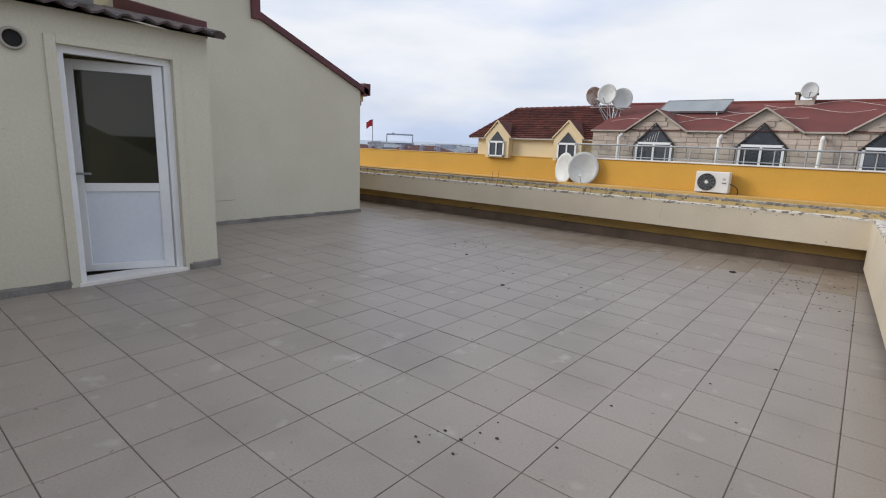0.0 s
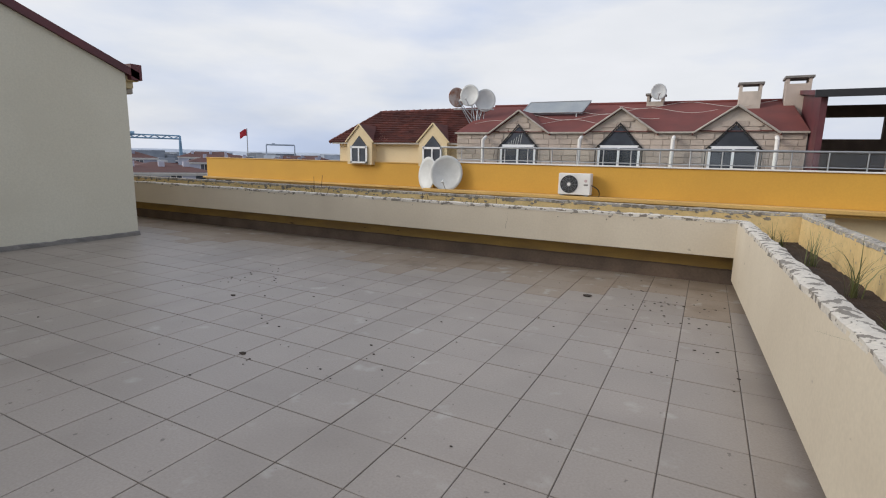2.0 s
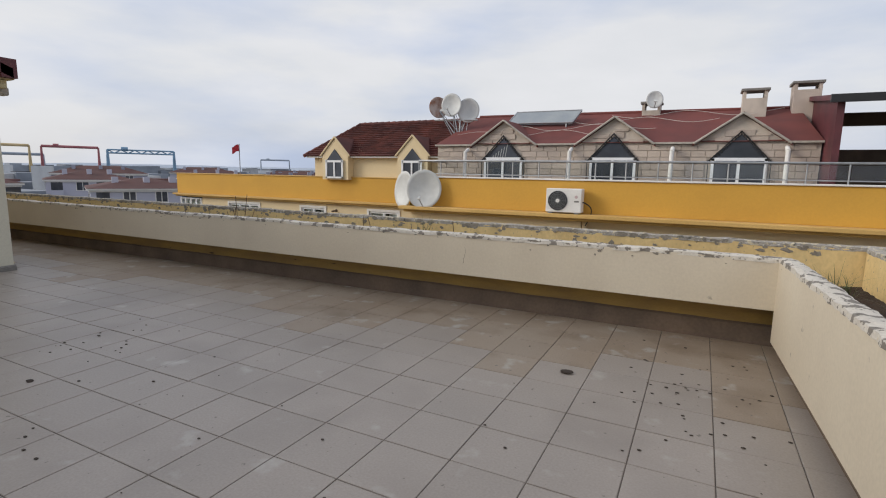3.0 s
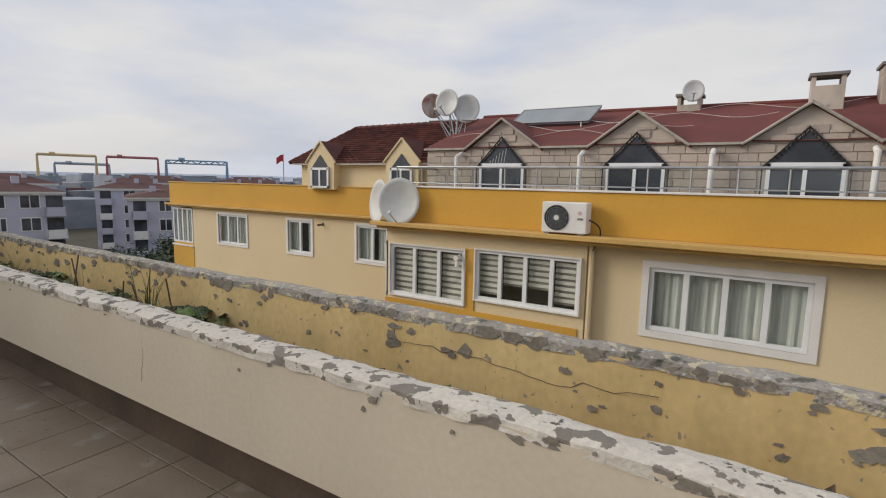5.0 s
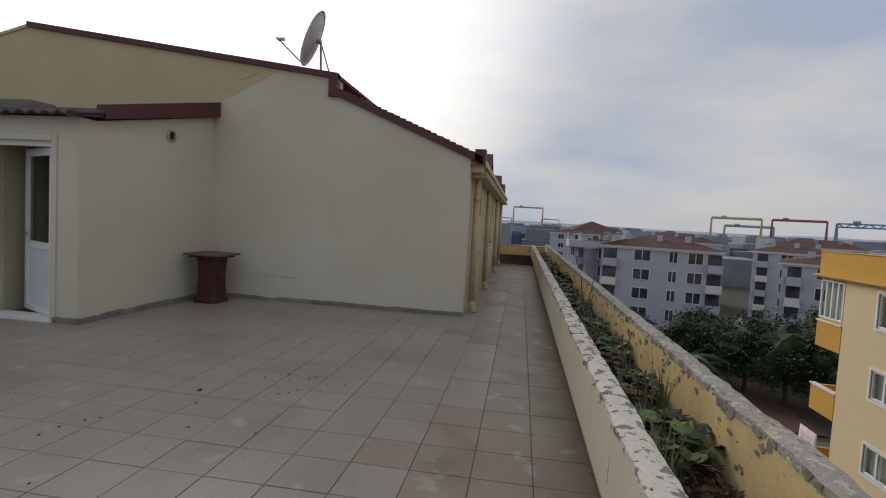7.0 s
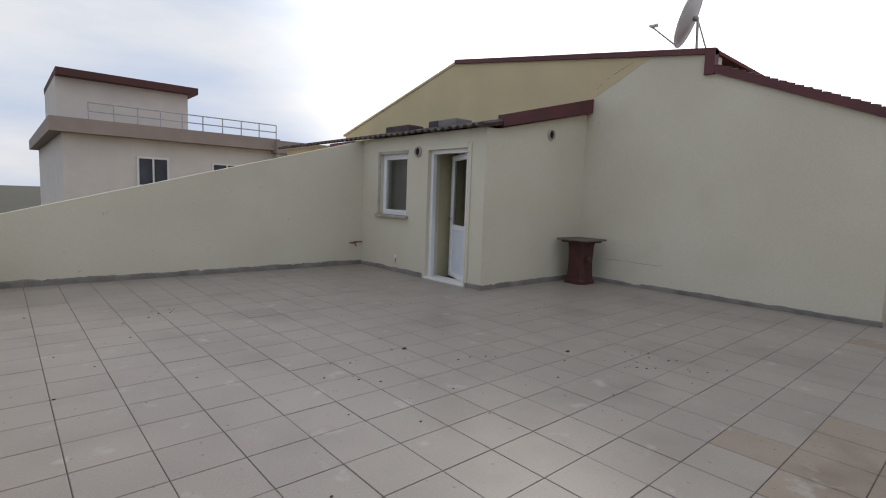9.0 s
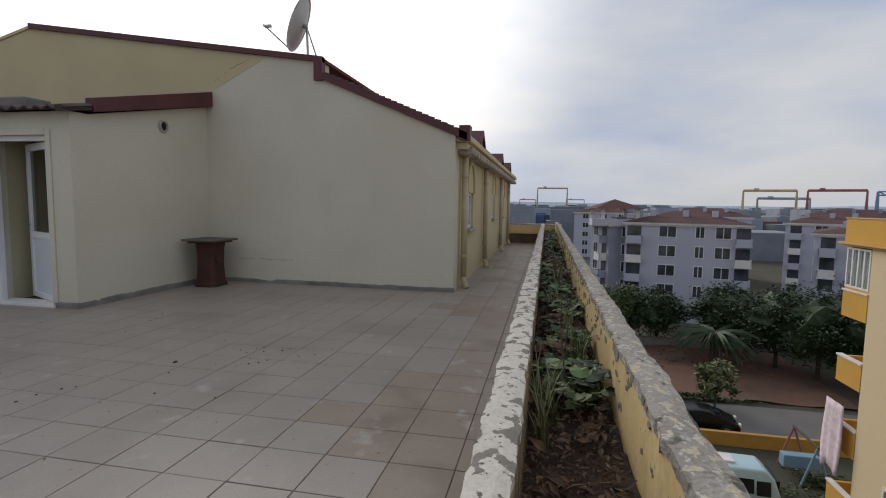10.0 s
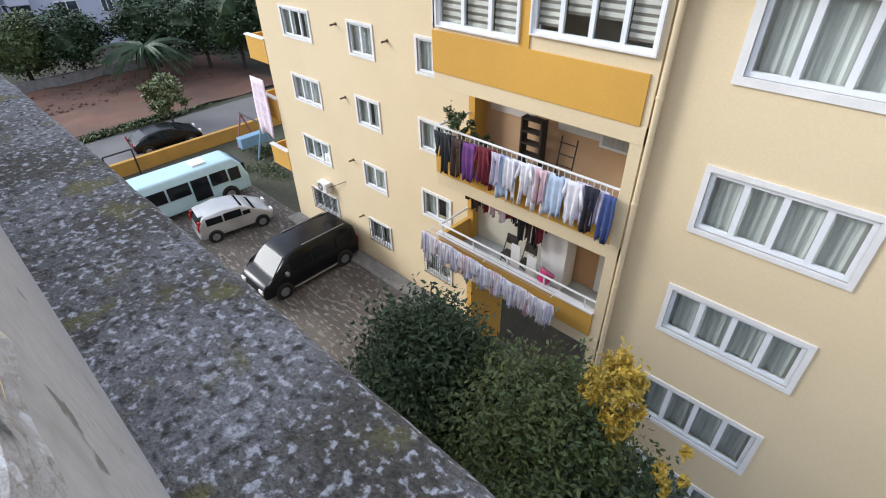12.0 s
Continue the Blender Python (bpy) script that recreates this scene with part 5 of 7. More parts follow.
sp = empty("solar_panel", (-4.9, 19.2, 2.8), "large tilted grey solar collector on the red roof", "solar panel")
bm = bmesh.new()
q = [bm.verts.new(c) for c in ((-6.1, 19.3, 2.95), (-3.92, 19.3, 2.93), (-3.72, 19.75, 3.36), (-5.9, 19.75, 3.36))]
q2 = [bm.verts.new(v.co + Vector((0, 0.02, -0.05))) for v in q]
bm.faces.new(q)
bm.faces.new(q2[::-1])
for i in range(4):
    bm.faces.new((q[i], q2[i], q2[(i + 1) % 4], q[(i + 1) % 4]))
part("collector", bm, PANEL, sp)
part("edge_frame", rods(((-6.1, 19.29, 2.95), (-3.92, 19.29, 2.93), 0.02), ((-3.92, 19.3, 2.93), (-3.72, 19.75, 3.36), 0.02), ((-5.9, 19.75, 3.36), (-3.72, 19.75, 3.36), 0.02), ((-6.1, 19.3, 2.95), (-5.9, 19.75, 3.36), 0.02)), METAL, sp)
for a, b in (((-5.7, 19.7, 2.9), (-5.8, 19.74, 3.3)), ((-4.0, 19.7, 2.9), (-3.9, 19.74, 3.3)), ((-5.7, 19.3, 2.7), (-5.7, 19.31, 2.95)), ((-4.1, 19.3, 2.7), (-4.1, 19.31, 2.93))):
    part("stand_leg", rods((a, b, 0.02)), METAL, sp)

dish("satellite_dish", (-7.18, 15.52, 0.80), (0.30, -1.0, 0.10), 0.55, "large grey-white satellite dish on the facade corner", mast=(-7.25, 15.8, 0.3), group="facade dishes")
dish("satellite_dish", (-8.02, 15.75, 0.76), (-0.45, -0.85, 0.10), 0.54, "grey-white satellite dish turned aside on the facade corner", mast=(-7.9, 16.1, 0.3), group="facade dishes", feed=False)
dish("rooftop_satellite_dish", (-8.02, 18.9, 3.60), (0.1, -1.0, 0.1), 0.39, "white satellite dish on a rooftop mast", mast=(-7.75, 19.0, 2.4), group="rooftop dishes")
dish("rooftop_satellite_dish", (-7.48, 19.15, 3.43), (0.35, -0.9, 0.1), 0.41, "white satellite dish with a rusted edge", mast=(-7.75, 19.0, 2.4), group="rooftop dishes", feed=False)
dish("rooftop_satellite_dish", (-8.56, 19.0, 3.55), (0.75, -0.75, 0.1), 0.36, "rusty satellite dish turned aside", DISH_RUST, mast=(-7.75, 19.0, 2.4), group="rooftop dishes", feed=True)
dish("rooftop_satellite_dish", (-1.58, 20.0, 3.62), (0.2, -1.0, 0.15), 0.26, "small white satellite dish beside the chimney", mast=(-1.7, 20.2, 3.4), group="rooftop dishes")
frame_ob = empty("dish_frame", (-7.75, 19.0, 2.35), "steel mast frame for the rooftop dishes", "mast")
part("crossbar", rods(((-8.75, 19.1, 3.12), (-7.1, 19.1, 3.08), 0.025), ((-7.75, 19.0, 2.35), (-7.75, 19.1, 3.1), 0.03)), METAL, frame_ob)
part("base_plate", boxes((-8.0, -7.45, 18.8, 19.2, 2.33, 2.38)), METAL, frame_ob)
cable = empty("roof_cables", (-5.0, 18.6, 2.6), "loose pale cables across the red roof", "cable")
rnd = random.Random(9)
for k in range(4):
    bm = bmesh.new()
    x, last = -7.6 + k * 1.6, None
    for i in range(22):
        xx = x + i * 0.22
        y = 18.6 + 0.45 * k + 0.25 * math.sin(i * 0.5 + k)
        p = Vector((xx, y, EZ + 0.07 + (y - SY) * 0.45 + 0.03))
        if last is not None:
            rod(bm, last, p, 0.006, 5)
        last = p
    part("strand", bm, BLIND_LIGHT, cable)


def ac_unit(x0, x1, y0, y1, z0, z1, label, cable_to=None):
    t = empty("air_conditioner", (x0, y0, z0), label, "air conditioner")
    part("casing", boxes((x0, x1, y0, y1, z0 + 0.03, z1), bevel=0.018), WHITE, t)
    for fx in (x0 + 0.06, x1 - 0.16):
        part("foot", boxes((fx, fx + 0.10, y0, y1, z0, z0 + 0.03)), METAL, t)
    h = z1 - z0
    cx, cz, r = x0 + (x1 - x0) * 0.34, (z0 + z1) / 2 + 0.01, h * 0.40
    part("fan_opening", rods(((cx, y0 - 0.004, cz), (cx, y0 + 0.03, cz), r), seg=32), BLACK, t)
    bm = bmesh.new()
    for k in range(5):
        q = r * (0.3 + 0.17 * k)
        for i in range(24):
            a0, a1 = i * math.pi / 12, (i + 1) * math.pi / 12
            rod(bm, (cx + q * math.cos(a0), y0 - 0.012, cz + q * math.sin(a0)), (cx + q * math.cos(a1), y0 - 0.012, cz + q * math.sin(a1)), 0.004, 4)
    for k in range(12):
        a = k * math.pi / 6
        rod(bm, (cx, y0 - 0.013, cz), (cx + r * math.cos(a), y0 - 0.013, cz + r * math.sin(a)), 0.004, 4)
    part("grille", bm, METAL, t)
    part("hub", rods(((cx, y0 - 0.02, cz), (cx, y0, cz), r * 0.2), seg=16), WHITE, t)
    part("badge", boxes((x1 - 0.2 * (x1 - x0), x1 - 0.07 * (x1 - x0), y0 - 0.004, y0, cz - 0.03, cz + 0.01)), CONCRETE, t)
    part("badge_disc", rods(((x1 - 0.145 * (x1 - x0), y0 - 0.005, cz + 0.10), (x1 - 0.145 * (x1 - x0), y0, cz + 0.10), 0.04), seg=16), material("faded_pink_badge", (0.60, 0.45, 0.45), None, 0.6, 3, 30, 0.05, 0), t)
    if cable_to:
        bm, last = bmesh.new(), Vector((x1, (y0 + y1) / 2, z0 + 0.3))
        for k in range(1, 11):
            f = k / 10
            p = Vector((x1, (y0 + y1) / 2, z0 + 0.3)).lerp(Vector(cable_to), f) + Vector((0.18 * math.sin(f * math.pi), 0, 0.10 * math.sin(f * math.pi)))
            rod(bm, last, p, 0.014, 6)
            last = p
        part("hose", bm, BLACK, t)
    return t


ac_unit(-3.58, -2.69, 15.46, 15.78, 0.305, 0.93, "white outdoor air conditioner on the facade ledge", (-2.62, 15.75, 0.0))
ac_unit(-18.0, -17.35, LY - 0.35, LY - 0.02, -10.45, -9.95, "small white air conditioner on the facade", (-16.2, LY - 0.02, -9.5))
bell = empty("alarm_bell", (-5.62, BY - 0.2, -0.5), "small white security lamp beside the bay window", "lamp")
part("body", rods(((-5.62, BY - 0.05, -0.42), (-5.62, BY - 0.22, -0.42), 0.06), ((-5.6, BY - 0.16, -0.5), (-5.6, BY - 0.2, -0.62), 0.05), seg=12), WHITE, bell)
part("bracket", boxes((-5.66, -5.58, BY - 0.06, BY - 0.03, -0.5, -0.34)), METAL, bell)
for x, z in ((-12.9, -0.28), (-15.4, -3.0), (-15.4, -5.6), (-15.4, -8.2), (-15.2, -10.8), (-12.7, -3.15)):
    t = empty("vent_spout", (x, LY, z), "small dark vent spout in the facade", "vent", "facade spouts")
    part("tube", rods(((x, LY + 0.02, z), (x - 0.05, LY - 0.22, z - 0.02), 0.035)), GRIME, t)
    part("collar", rods(((x, LY + 0.01, z), (x, LY - 0.015, z), 0.06), seg=12), GRIME, t)

# laundry on both balcony rails
CLOTH = {k: material(k + "_cloth", c, None, 0.9, 6, 80, 0.15, 0.1) for k, c in dict(navy=(0.02, 0.022, 0.04), brown=(0.06, 0.035, 0.03), purple=(0.16, 0.05, 0.22), crimson=(0.16, 0.015, 0.03), white=(0.80, 0.78, 0.83), pale_blue=(0.50, 0.60, 0.76), pink=(0.70, 0.50, 0.56), pink_white=(0.80, 0.66, 0.72), lilac=(0.62, 0.58, 0.72), black=(0.02, 0.02, 0.024), blue=(0.06, 0.09, 0.25)).items()}


def garment(x, y, ztop, w, h, colour, seed, kind, where="the balcony rail"):
    rnd = random.Random(seed)
    bm = bmesh.new()
    nx, nz = 8, 8
    rows = []
    for j in range(nz + 1):
        f = j / nz
        row = []
        for i in range(nx + 1):
            u = i / nx - 0.5
            ww = w * (1.0 - 0.25 * f + 0.15 * math.sin(seed + f * 4))
            q = (x + u * ww, y - 0.03 - 0.05 * f + 0.035 * math.sin(u * 14 + seed) * (0.3 + f), ztop - h * f * (1 + 0.05 * math.sin(u * 7 + seed * 2.1)))
            row.append(bm.verts.new(q))
        rows.append(row)
    for a, b in zip(rows, rows[1:]):
        for i in range(nx):
            if kind == "trousers" and a is not rows[0] and a is not rows[1] and i in (3, 4) and rnd.random() < 0.9:
                continue
            bm.faces.new((a[i], a[i + 1], b[i + 1], b[i]))
    if kind == "shirt":
        for s in (-1, 1):
            p = [(x + s * w * 0.46, y - 0.035, ztop - 0.02), (x + s * w * 0.80, y - 0.06, ztop - h * 0.55), (x + s * w * 0.60, y - 0.06, ztop - h * 0.62), (x + s * w * 0.38, y - 0.035, ztop - h * 0.25)]
            bm.faces.new([bm.verts.new(c) for c in p])
    words = colour.replace("_", " ")
    ob = thing("laundry_" + kind, bm, CLOTH[colour], f"{words} {kind} hung out on {where}", kind, "laundry on the balconies", smooth=True)
    mod = ob.modifiers.new("thickness", "SOLIDIFY")
    mod.thickness = 0.008
    return ob


UP = ["navy", "black", "navy", "brown", "brown", "purple", "purple", "crimson", "crimson", "lilac", "pale_blue", "white", "white", "white", "white", "pink", "white", "pale_blue", "pale_blue", "white", "lilac", "navy", "lilac", "blue"]
for i, c in enumerate(UP):
    x = -7.55 + i * 0.195
    garment(x, BY - 0.06 - 0.05 * (i % 2), -3.86 + 0.02 * math.sin(i), 0.33 + 0.05 * math.sin(i * 2.7), (0.62 if i < 10 else 0.66) + 0.38 * abs(math.sin(i * 1.7)), c, i + 1, ("trousers", "shirt", "towel")[i % 3])
DOWN = ["white", "lilac", "white", "white", "pink", "white", "lilac", "white"]
for i in range(34):
    x = -8.0 + i * 0.125
    garment(x, BY - 0.32, -6.78 - 0.006 * i + 0.02 * math.sin(i), 0.20, 0.42 + 0.32 * abs(math.sin(i * 2.3)) + (0.2 if i < 3 else 0), DOWN[i % 8], i + 60, ("towel", "shirt")[i % 2])
line = empty("clothes_line", (-7.7, BY - 0.3, -6.8), "thin wire clothes line along the lower balcony", "clothes line")
part("wire", rods(((-7.9, BY - 0.30, -6.77), (-3.9, BY - 0.30, -6.77), 0.008), ((-7.9, BY - 0.16, -6.75), (-3.9, BY - 0.16, -6.75), 0.008)), METAL, line)
for x in (-7.9, -5.9, -3.9):
    part("arm", rods(((x, BY + 0.02, -6.75), (x, BY - 0.34, -6.76), 0.014)), WHITE, line)
garment(-21.75, LY - 0.22, -6.08, 1.35, 2.7, "pink_white", 200, "sheet")
# things on the loggias
shelf = empty("wooden_rack", (-5.9, 17.2, -5.0), "dark brown wooden shoe rack on the balcony", "rack")
part("frame", boxes((-6.2, -6.15, 17.1, 17.35, -4.98, -3.55), (-5.65, -5.6, 17.1, 17.35, -4.98, -3.55), bevel=0.004), BARK, shelf)
for k in range(5):
    part("shelf", boxes((-6.15, -5.65, 17.1, 17.35, -4.8 + k * 0.3, -4.77 + k * 0.3)), BARK, shelf)
cage = empty("wire_rack", (-4.9, 17.0, -4.98), "brown folding wire rack on the balcony", "rack")
part("legs", rods(((-5.1, 17.0, -4.98), (-5.1, 17.2, -3.75), 0.018), ((-4.7, 17.0, -4.98), (-4.7, 17.2, -3.75), 0.018)), BARK, cage)
for k in range(4):
    part("rung", rods(((-5.1, 17.1, -4.7 + k * 0.28), (-4.7, 17.1, -4.7 + k * 0.28), 0.015)), BARK, cage)
for x, s in ((-7.5, 0.42), (-7.15, 0.34), (-6.8, 0.28), (-6.5, 0.22)):
    p = empty("potted_plant", (x, 16.3, -4.4), "green potted plant on the balcony", "plant", "balcony plants")
    part("pot", rod(bmesh.new(), (x, 16.3, -4.4), (x, 16.3, -4.15), 0.11, 12, 0.15), PEACH, p)
    part("foliage", leaves(bmesh.new(), (x, 16.3, -4.15 + s * 0.7), (s * 0.8, s * 0.7, s * 0.7), 170, 0.05, int(-x * 10)), LEAF_MID, p)
part("lower_loggia_back", boxes((BX0 + 0.15, -4.95, 17.26, 17.30, -7.6, -5.25)), WALL, nb, "pale plastered wall")
part("loggia_back_upper", boxes((-7.4, -6.05, 17.46, 17.50, -3.75, -2.85)), HOUSE_PALE, nb, "pale window band")
part("balcony_cap", boxes((BX0 - 0.06, -2.98, BY - 0.06, BY + 0.14, -6.95, -6.90), bevel=0.008), WHITE, nb, "white parapet top")
for k, c in enumerate(("black", "brown", "black", "crimson", "pink", "pink", "pink_white", "crimson", "navy", "black", "brown", "black", "crimson")):
    garment(-7.25 + k * 0.19, 16.55 + 0.04 * (k % 3), -5.38, 0.24, 0.55 + 0.25 * abs(math.sin(k * 1.3)) + (0.35 if k > 8 else 0), c, k + 130, ("shirt", "towel", "trousers")[k % 3], "the inner line")
for x, h in ((-5.65, 0.75), (-5.15, 0.62)):
    thing("leaning_board", boxes((x, x + 0.28, 16.30, 16.34, -7.62, -7.62 + h + 0.35), bevel=0.006), WHITE, "white board leaning among the things on the lower balcony", "board", "boards on the lower balcony")
for x in (-5.95, -5.35):
    st = empty("folding_chair", (x, 16.6, -7.62), "dark folding chair on the lower balcony", "chair", "folding chairs")
    part("seat", boxes((x - 0.18, x + 0.18, 16.42, 16.78, -7.18, -7.15), bevel=0.006), BARK, st)
    part("backrest", boxes((x - 0.18, x + 0.18, 16.77, 16.80, -6.95, -6.65), bevel=0.006), BARK, st)
    for dx in (-0.16, 0.16):
        part("leg", rods(((x + dx, 16.42, -7.62), (x + dx, 16.80, -6.66), 0.014)), BARK, st)
        part("leg", rods(((x + dx, 16.80, -7.62), (x + dx, 16.44, -7.17), 0.014)), BARK, st)
for k, (x, r, c) in enumerate(((-4.78, 0.13, "blue"), (-4.62, 0.10, "white"), (-4.85, 0.09, "lilac"))):
    thing("bucket", rod(bmesh.new(), (x, 16.35 + 0.12 * k, -7.62), (x, 16.35 + 0.12 * k, -7.36), r * 0.8, 14, r), CLOTH[c], "small plastic bucket on the lower balcony floor", "bucket", "buckets")
bush = empty("hanging_plant", (-7.45, 16.05, -4.35), "bushy green and brown trailing plant on the balcony corner", "plant")
part("pot", rod(bmesh.new(), (-7.45, 16.05, -4.35), (-7.45, 16.05, -4.08), 0.14, 12, 0.19), PEACH, bush)
part("foliage", leaves(bmesh.new(), (-7.45, 16.0, -3.75), (0.5, 0.42, 0.45), 900, 0.045, 88), LEAF_MID, bush)
basin = empty("plastic_basin", (-4.45, 16.1, -6.9), "round bright pink plastic basin on the lower balcony", "basin")
part("bowl", rod(bmesh.new(), (-4.45, 15.98, -6.9), (-4.40, 16.1, -6.68), 0.15, 20, 0.19), material("pink_plastic", (0.55, 0.03, 0.16), None, 0.4, 3, 30, 0.05, 0), basin)
part("rim", rods(((-4.405, 16.09, -6.69), (-4.395, 16.11, -6.665), 0.20), seg=20), material("pink_plastic_rim", (0.60, 0.05, 0.20), None, 0.4, 3, 30, 0.05, 0), basin)


# ---- street level ----
bm = bmesh.new()
bm.faces.new([bm.verts.new(c) for c in ((-3500, -3000, G), (3000, -3000, G), (3000, 3500, G), (-3500, 3500, G))])
thing("ground", bm, GROUND, "dry earth and scrub around the buildings", "ground", kind="structure", base=(0, 0, G))
thing("pavement_parking", boxes((-29.0, 12.0, 8.4, 18.6, G - 0.2, G + 0.02)), PAVER, "worn paved parking yard between the buildings", "pavement", kind="structure")
thing("pavement_plinth", boxes((-20.9, -7.8, 17.9, 18.66, G, G + 0.16), (-2.7, 10, 15.4, 16.0, G, G + 0.16), bevel=0.02), CONCRETE, "concrete plinth strip along the facade", "pavement", kind="structure")
thing("road", boxes((-39.6, -34.0, -60, 140, G - 0.2, G + 0.03)), ASPHALT, "narrow grey asphalt lane", "road", kind="structure")
bm = bmesh.new()
n = 30
rows = [[bm.verts.new((-55 + 14.5 * i / n, 5 + 25 * j / n, G + 0.06 + 0.22 * max(0, noise.noise(Vector((i * 0.3, j * 0.3, 5))) + 0.3))) for j in range(n + 1)] for i in range(n + 1)]
for i in range(n):
    for j in range(n):
        bm.faces.new((rows[i][j], rows[i + 1][j], rows[i + 1][j + 1], rows[i][j + 1]))
thing("bare_plot", bm, EARTH, "bare red-brown building plot", "earth", kind="stuff", smooth=True)
thing("wall_plot", boxes((-55.6, -55.2, 0, 40, G, G + 0.9)), CONCRETE, "low grey garden wall behind the plot", "wall", kind="structure")
thing("wall_yard", boxes((-32.8, -32.5, 8.0, 25.0, G, G + 0.85), bevel=0.02), YELLOW_KERB, "yellow painted yard wall along the lane", "wall", kind="structure")
bm = leaves(bmesh.new(), (-40.3, 16.5, G + 0.15), (0.7, 6.5, 0.2), 1800, 0.16, 70)
thing("verge_grass", bm, LEAF_MID, "strip of green weeds beside the lane", "grass", kind="stuff")
bm = leaves(bmesh.new(), (-27.5, 21.5, G + 0.15), (3.2, 3.0, 0.15), 1500, 0.12, 71)
thing("yard_grass", bm, LEAF_MID, "patchy grass in the yard corner", "grass", kind="stuff")
rnd = random.Random(31)
bm = bmesh.new()
for _ in range(160):
    x, y = rnd.uniform(-53.5, -47), rnd.uniform(12, 27)
    s = rnd.uniform(0.05, 0.2)
    r = bmesh.ops.create_icosphere(bm, subdivisions=1, radius=s)
    for v in r["verts"]:
        v.co = Vector((x, y, G + 0.15)) + Vector((v.co.x * rnd.uniform(0.8, 1.5), v.co.y, v.co.z * 0.7))
thing("rubble", bm, EARTH, "scattered rubble and stones on the plot", "rubble", kind="stuff")
gate = empty("yard_gate_posts", (-32.6, 14.0, G), "thin steel goal frame beside the yard wall", "frame")
for y in (13.2, 14.8):
    part("post", rods(((-32.2, y, G), (-32.2, y, G + 1.6), 0.05)), BLACK, gate)
part("bar", rods(((-32.2, 13.2, G + 1.6), (-32.2, 14.8, G + 1.6), 0.05)), BLACK, gate)
play = empty("playground_swing", (-29.5, 21.3, G), "weathered red and blue playground swing", "swing")
for x, y in ((-31, 20.6), (-31, 22.0), (-28.4, 20.6), (-28.4, 22.0)):
    part("leg", rods(((x, y, G), (-31 if x < -30 else -28.4, 21.3, G + 2.2), 0.06)), CRANE["red"] if x < -30 else CRANE["blue"], play)
part("beam", rods(((-31.1, 21.3, G + 2.2), (-28.3, 21.3, G + 2.2), 0.06)), BLACK, play)
part("slide", boxes((-30.0, -29.4, 20.2, 22.0, G + 0.5, G + 1.2), bevel=0.05), CRANE["blue"], play)


def lean(bm):
    """Leans the sides inwards above the waist."""
    for v in bm.verts:
        if v.co.z > 1.0:
            v.co.y *= 1 - 0.17 * (v.co.z - 1.0)
    return bm


def vehicle(name, m, length, width, outline, paint, wheels, r, label, category, windows, extra=None, soft=0.07, glass=()):
    """Built along +x at the origin: body from a side outline, cabin, windows, wheels, lamps."""
    t = empty(name, (0, 0, 0), label, category)
    h = width / 2
    bm = prism(bmesh.new(), outline, "y", -h, h)
    lean(bm)
    bmesh.ops.bevel(bm, geom=list(bm.edges), offset=soft, segments=4, affect="EDGES", profile=0.5)
    body = part("body", bm, paint, t, smooth=True)
    for a, b, z0, z1 in windows:
        for s in (-1, 1):
            part("side_window", lean(boxes((a, b, s * (h + 0.004) - 0.012, s * (h + 0.004) + 0.012, z0, z1), bevel=0.01)), CAR_GLASS, t)
    for name_g, xa, za, xb, zb in glass:
        out = Vector((zb - za, 0, xa - xb)).normalized()
        out = out if out.x * (xa + xb) > 0 else -out
        bm = prism(bmesh.new(), [(xa + out.x * k, za + out.z * k) if f else (xb + out.x * k, zb + out.z * k) for f, k in ((1, 0.0), (1, 0.02), (0, 0.02), (0, 0.0))], "y", -h * 0.84, h * 0.84)
        part(name_g, lean(bm), CAR_GLASS, t)
    for x in wheels:
        for s in (-1, 1):
            part("wheel_arch", rods(((x, s * (h - 0.1), r + 0.02), (x, s * (h + 0.006), r + 0.02), r * 1.22), seg=24), BLACK, t)
            w = part("wheel", rods(((x, s * (h - 0.20), r), (x, s * (h + 0.012), r), r), seg=24), TYRE, t)
            part("rim", rods(((x, s * (h - 0.02), r), (x, s * (h + 0.02), r), r * 0.62), seg=16), METAL, w)
    front, back = max(x for x, _ in outline), min(x for x, _ in outline)
    for s in (-1, 1):
        part("headlight", boxes((front - 0.10, front + 0.012, s * h * 0.72 - 0.16, s * h * 0.72 + 0.16, 0.62, 0.80), bevel=0.02), WHITE, t)
        part("tail_light", boxes((back - 0.012, back + 0.06, s * h * 0.84 - 0.10, s * h * 0.84 + 0.10, 0.78, 1.10), bevel=0.02), REDLIGHT, t)
    for row in extra or ():
        part(row[0], boxes(row[1], bevel=0.02), row[2], t)
    t.matrix_basis = m
    return t


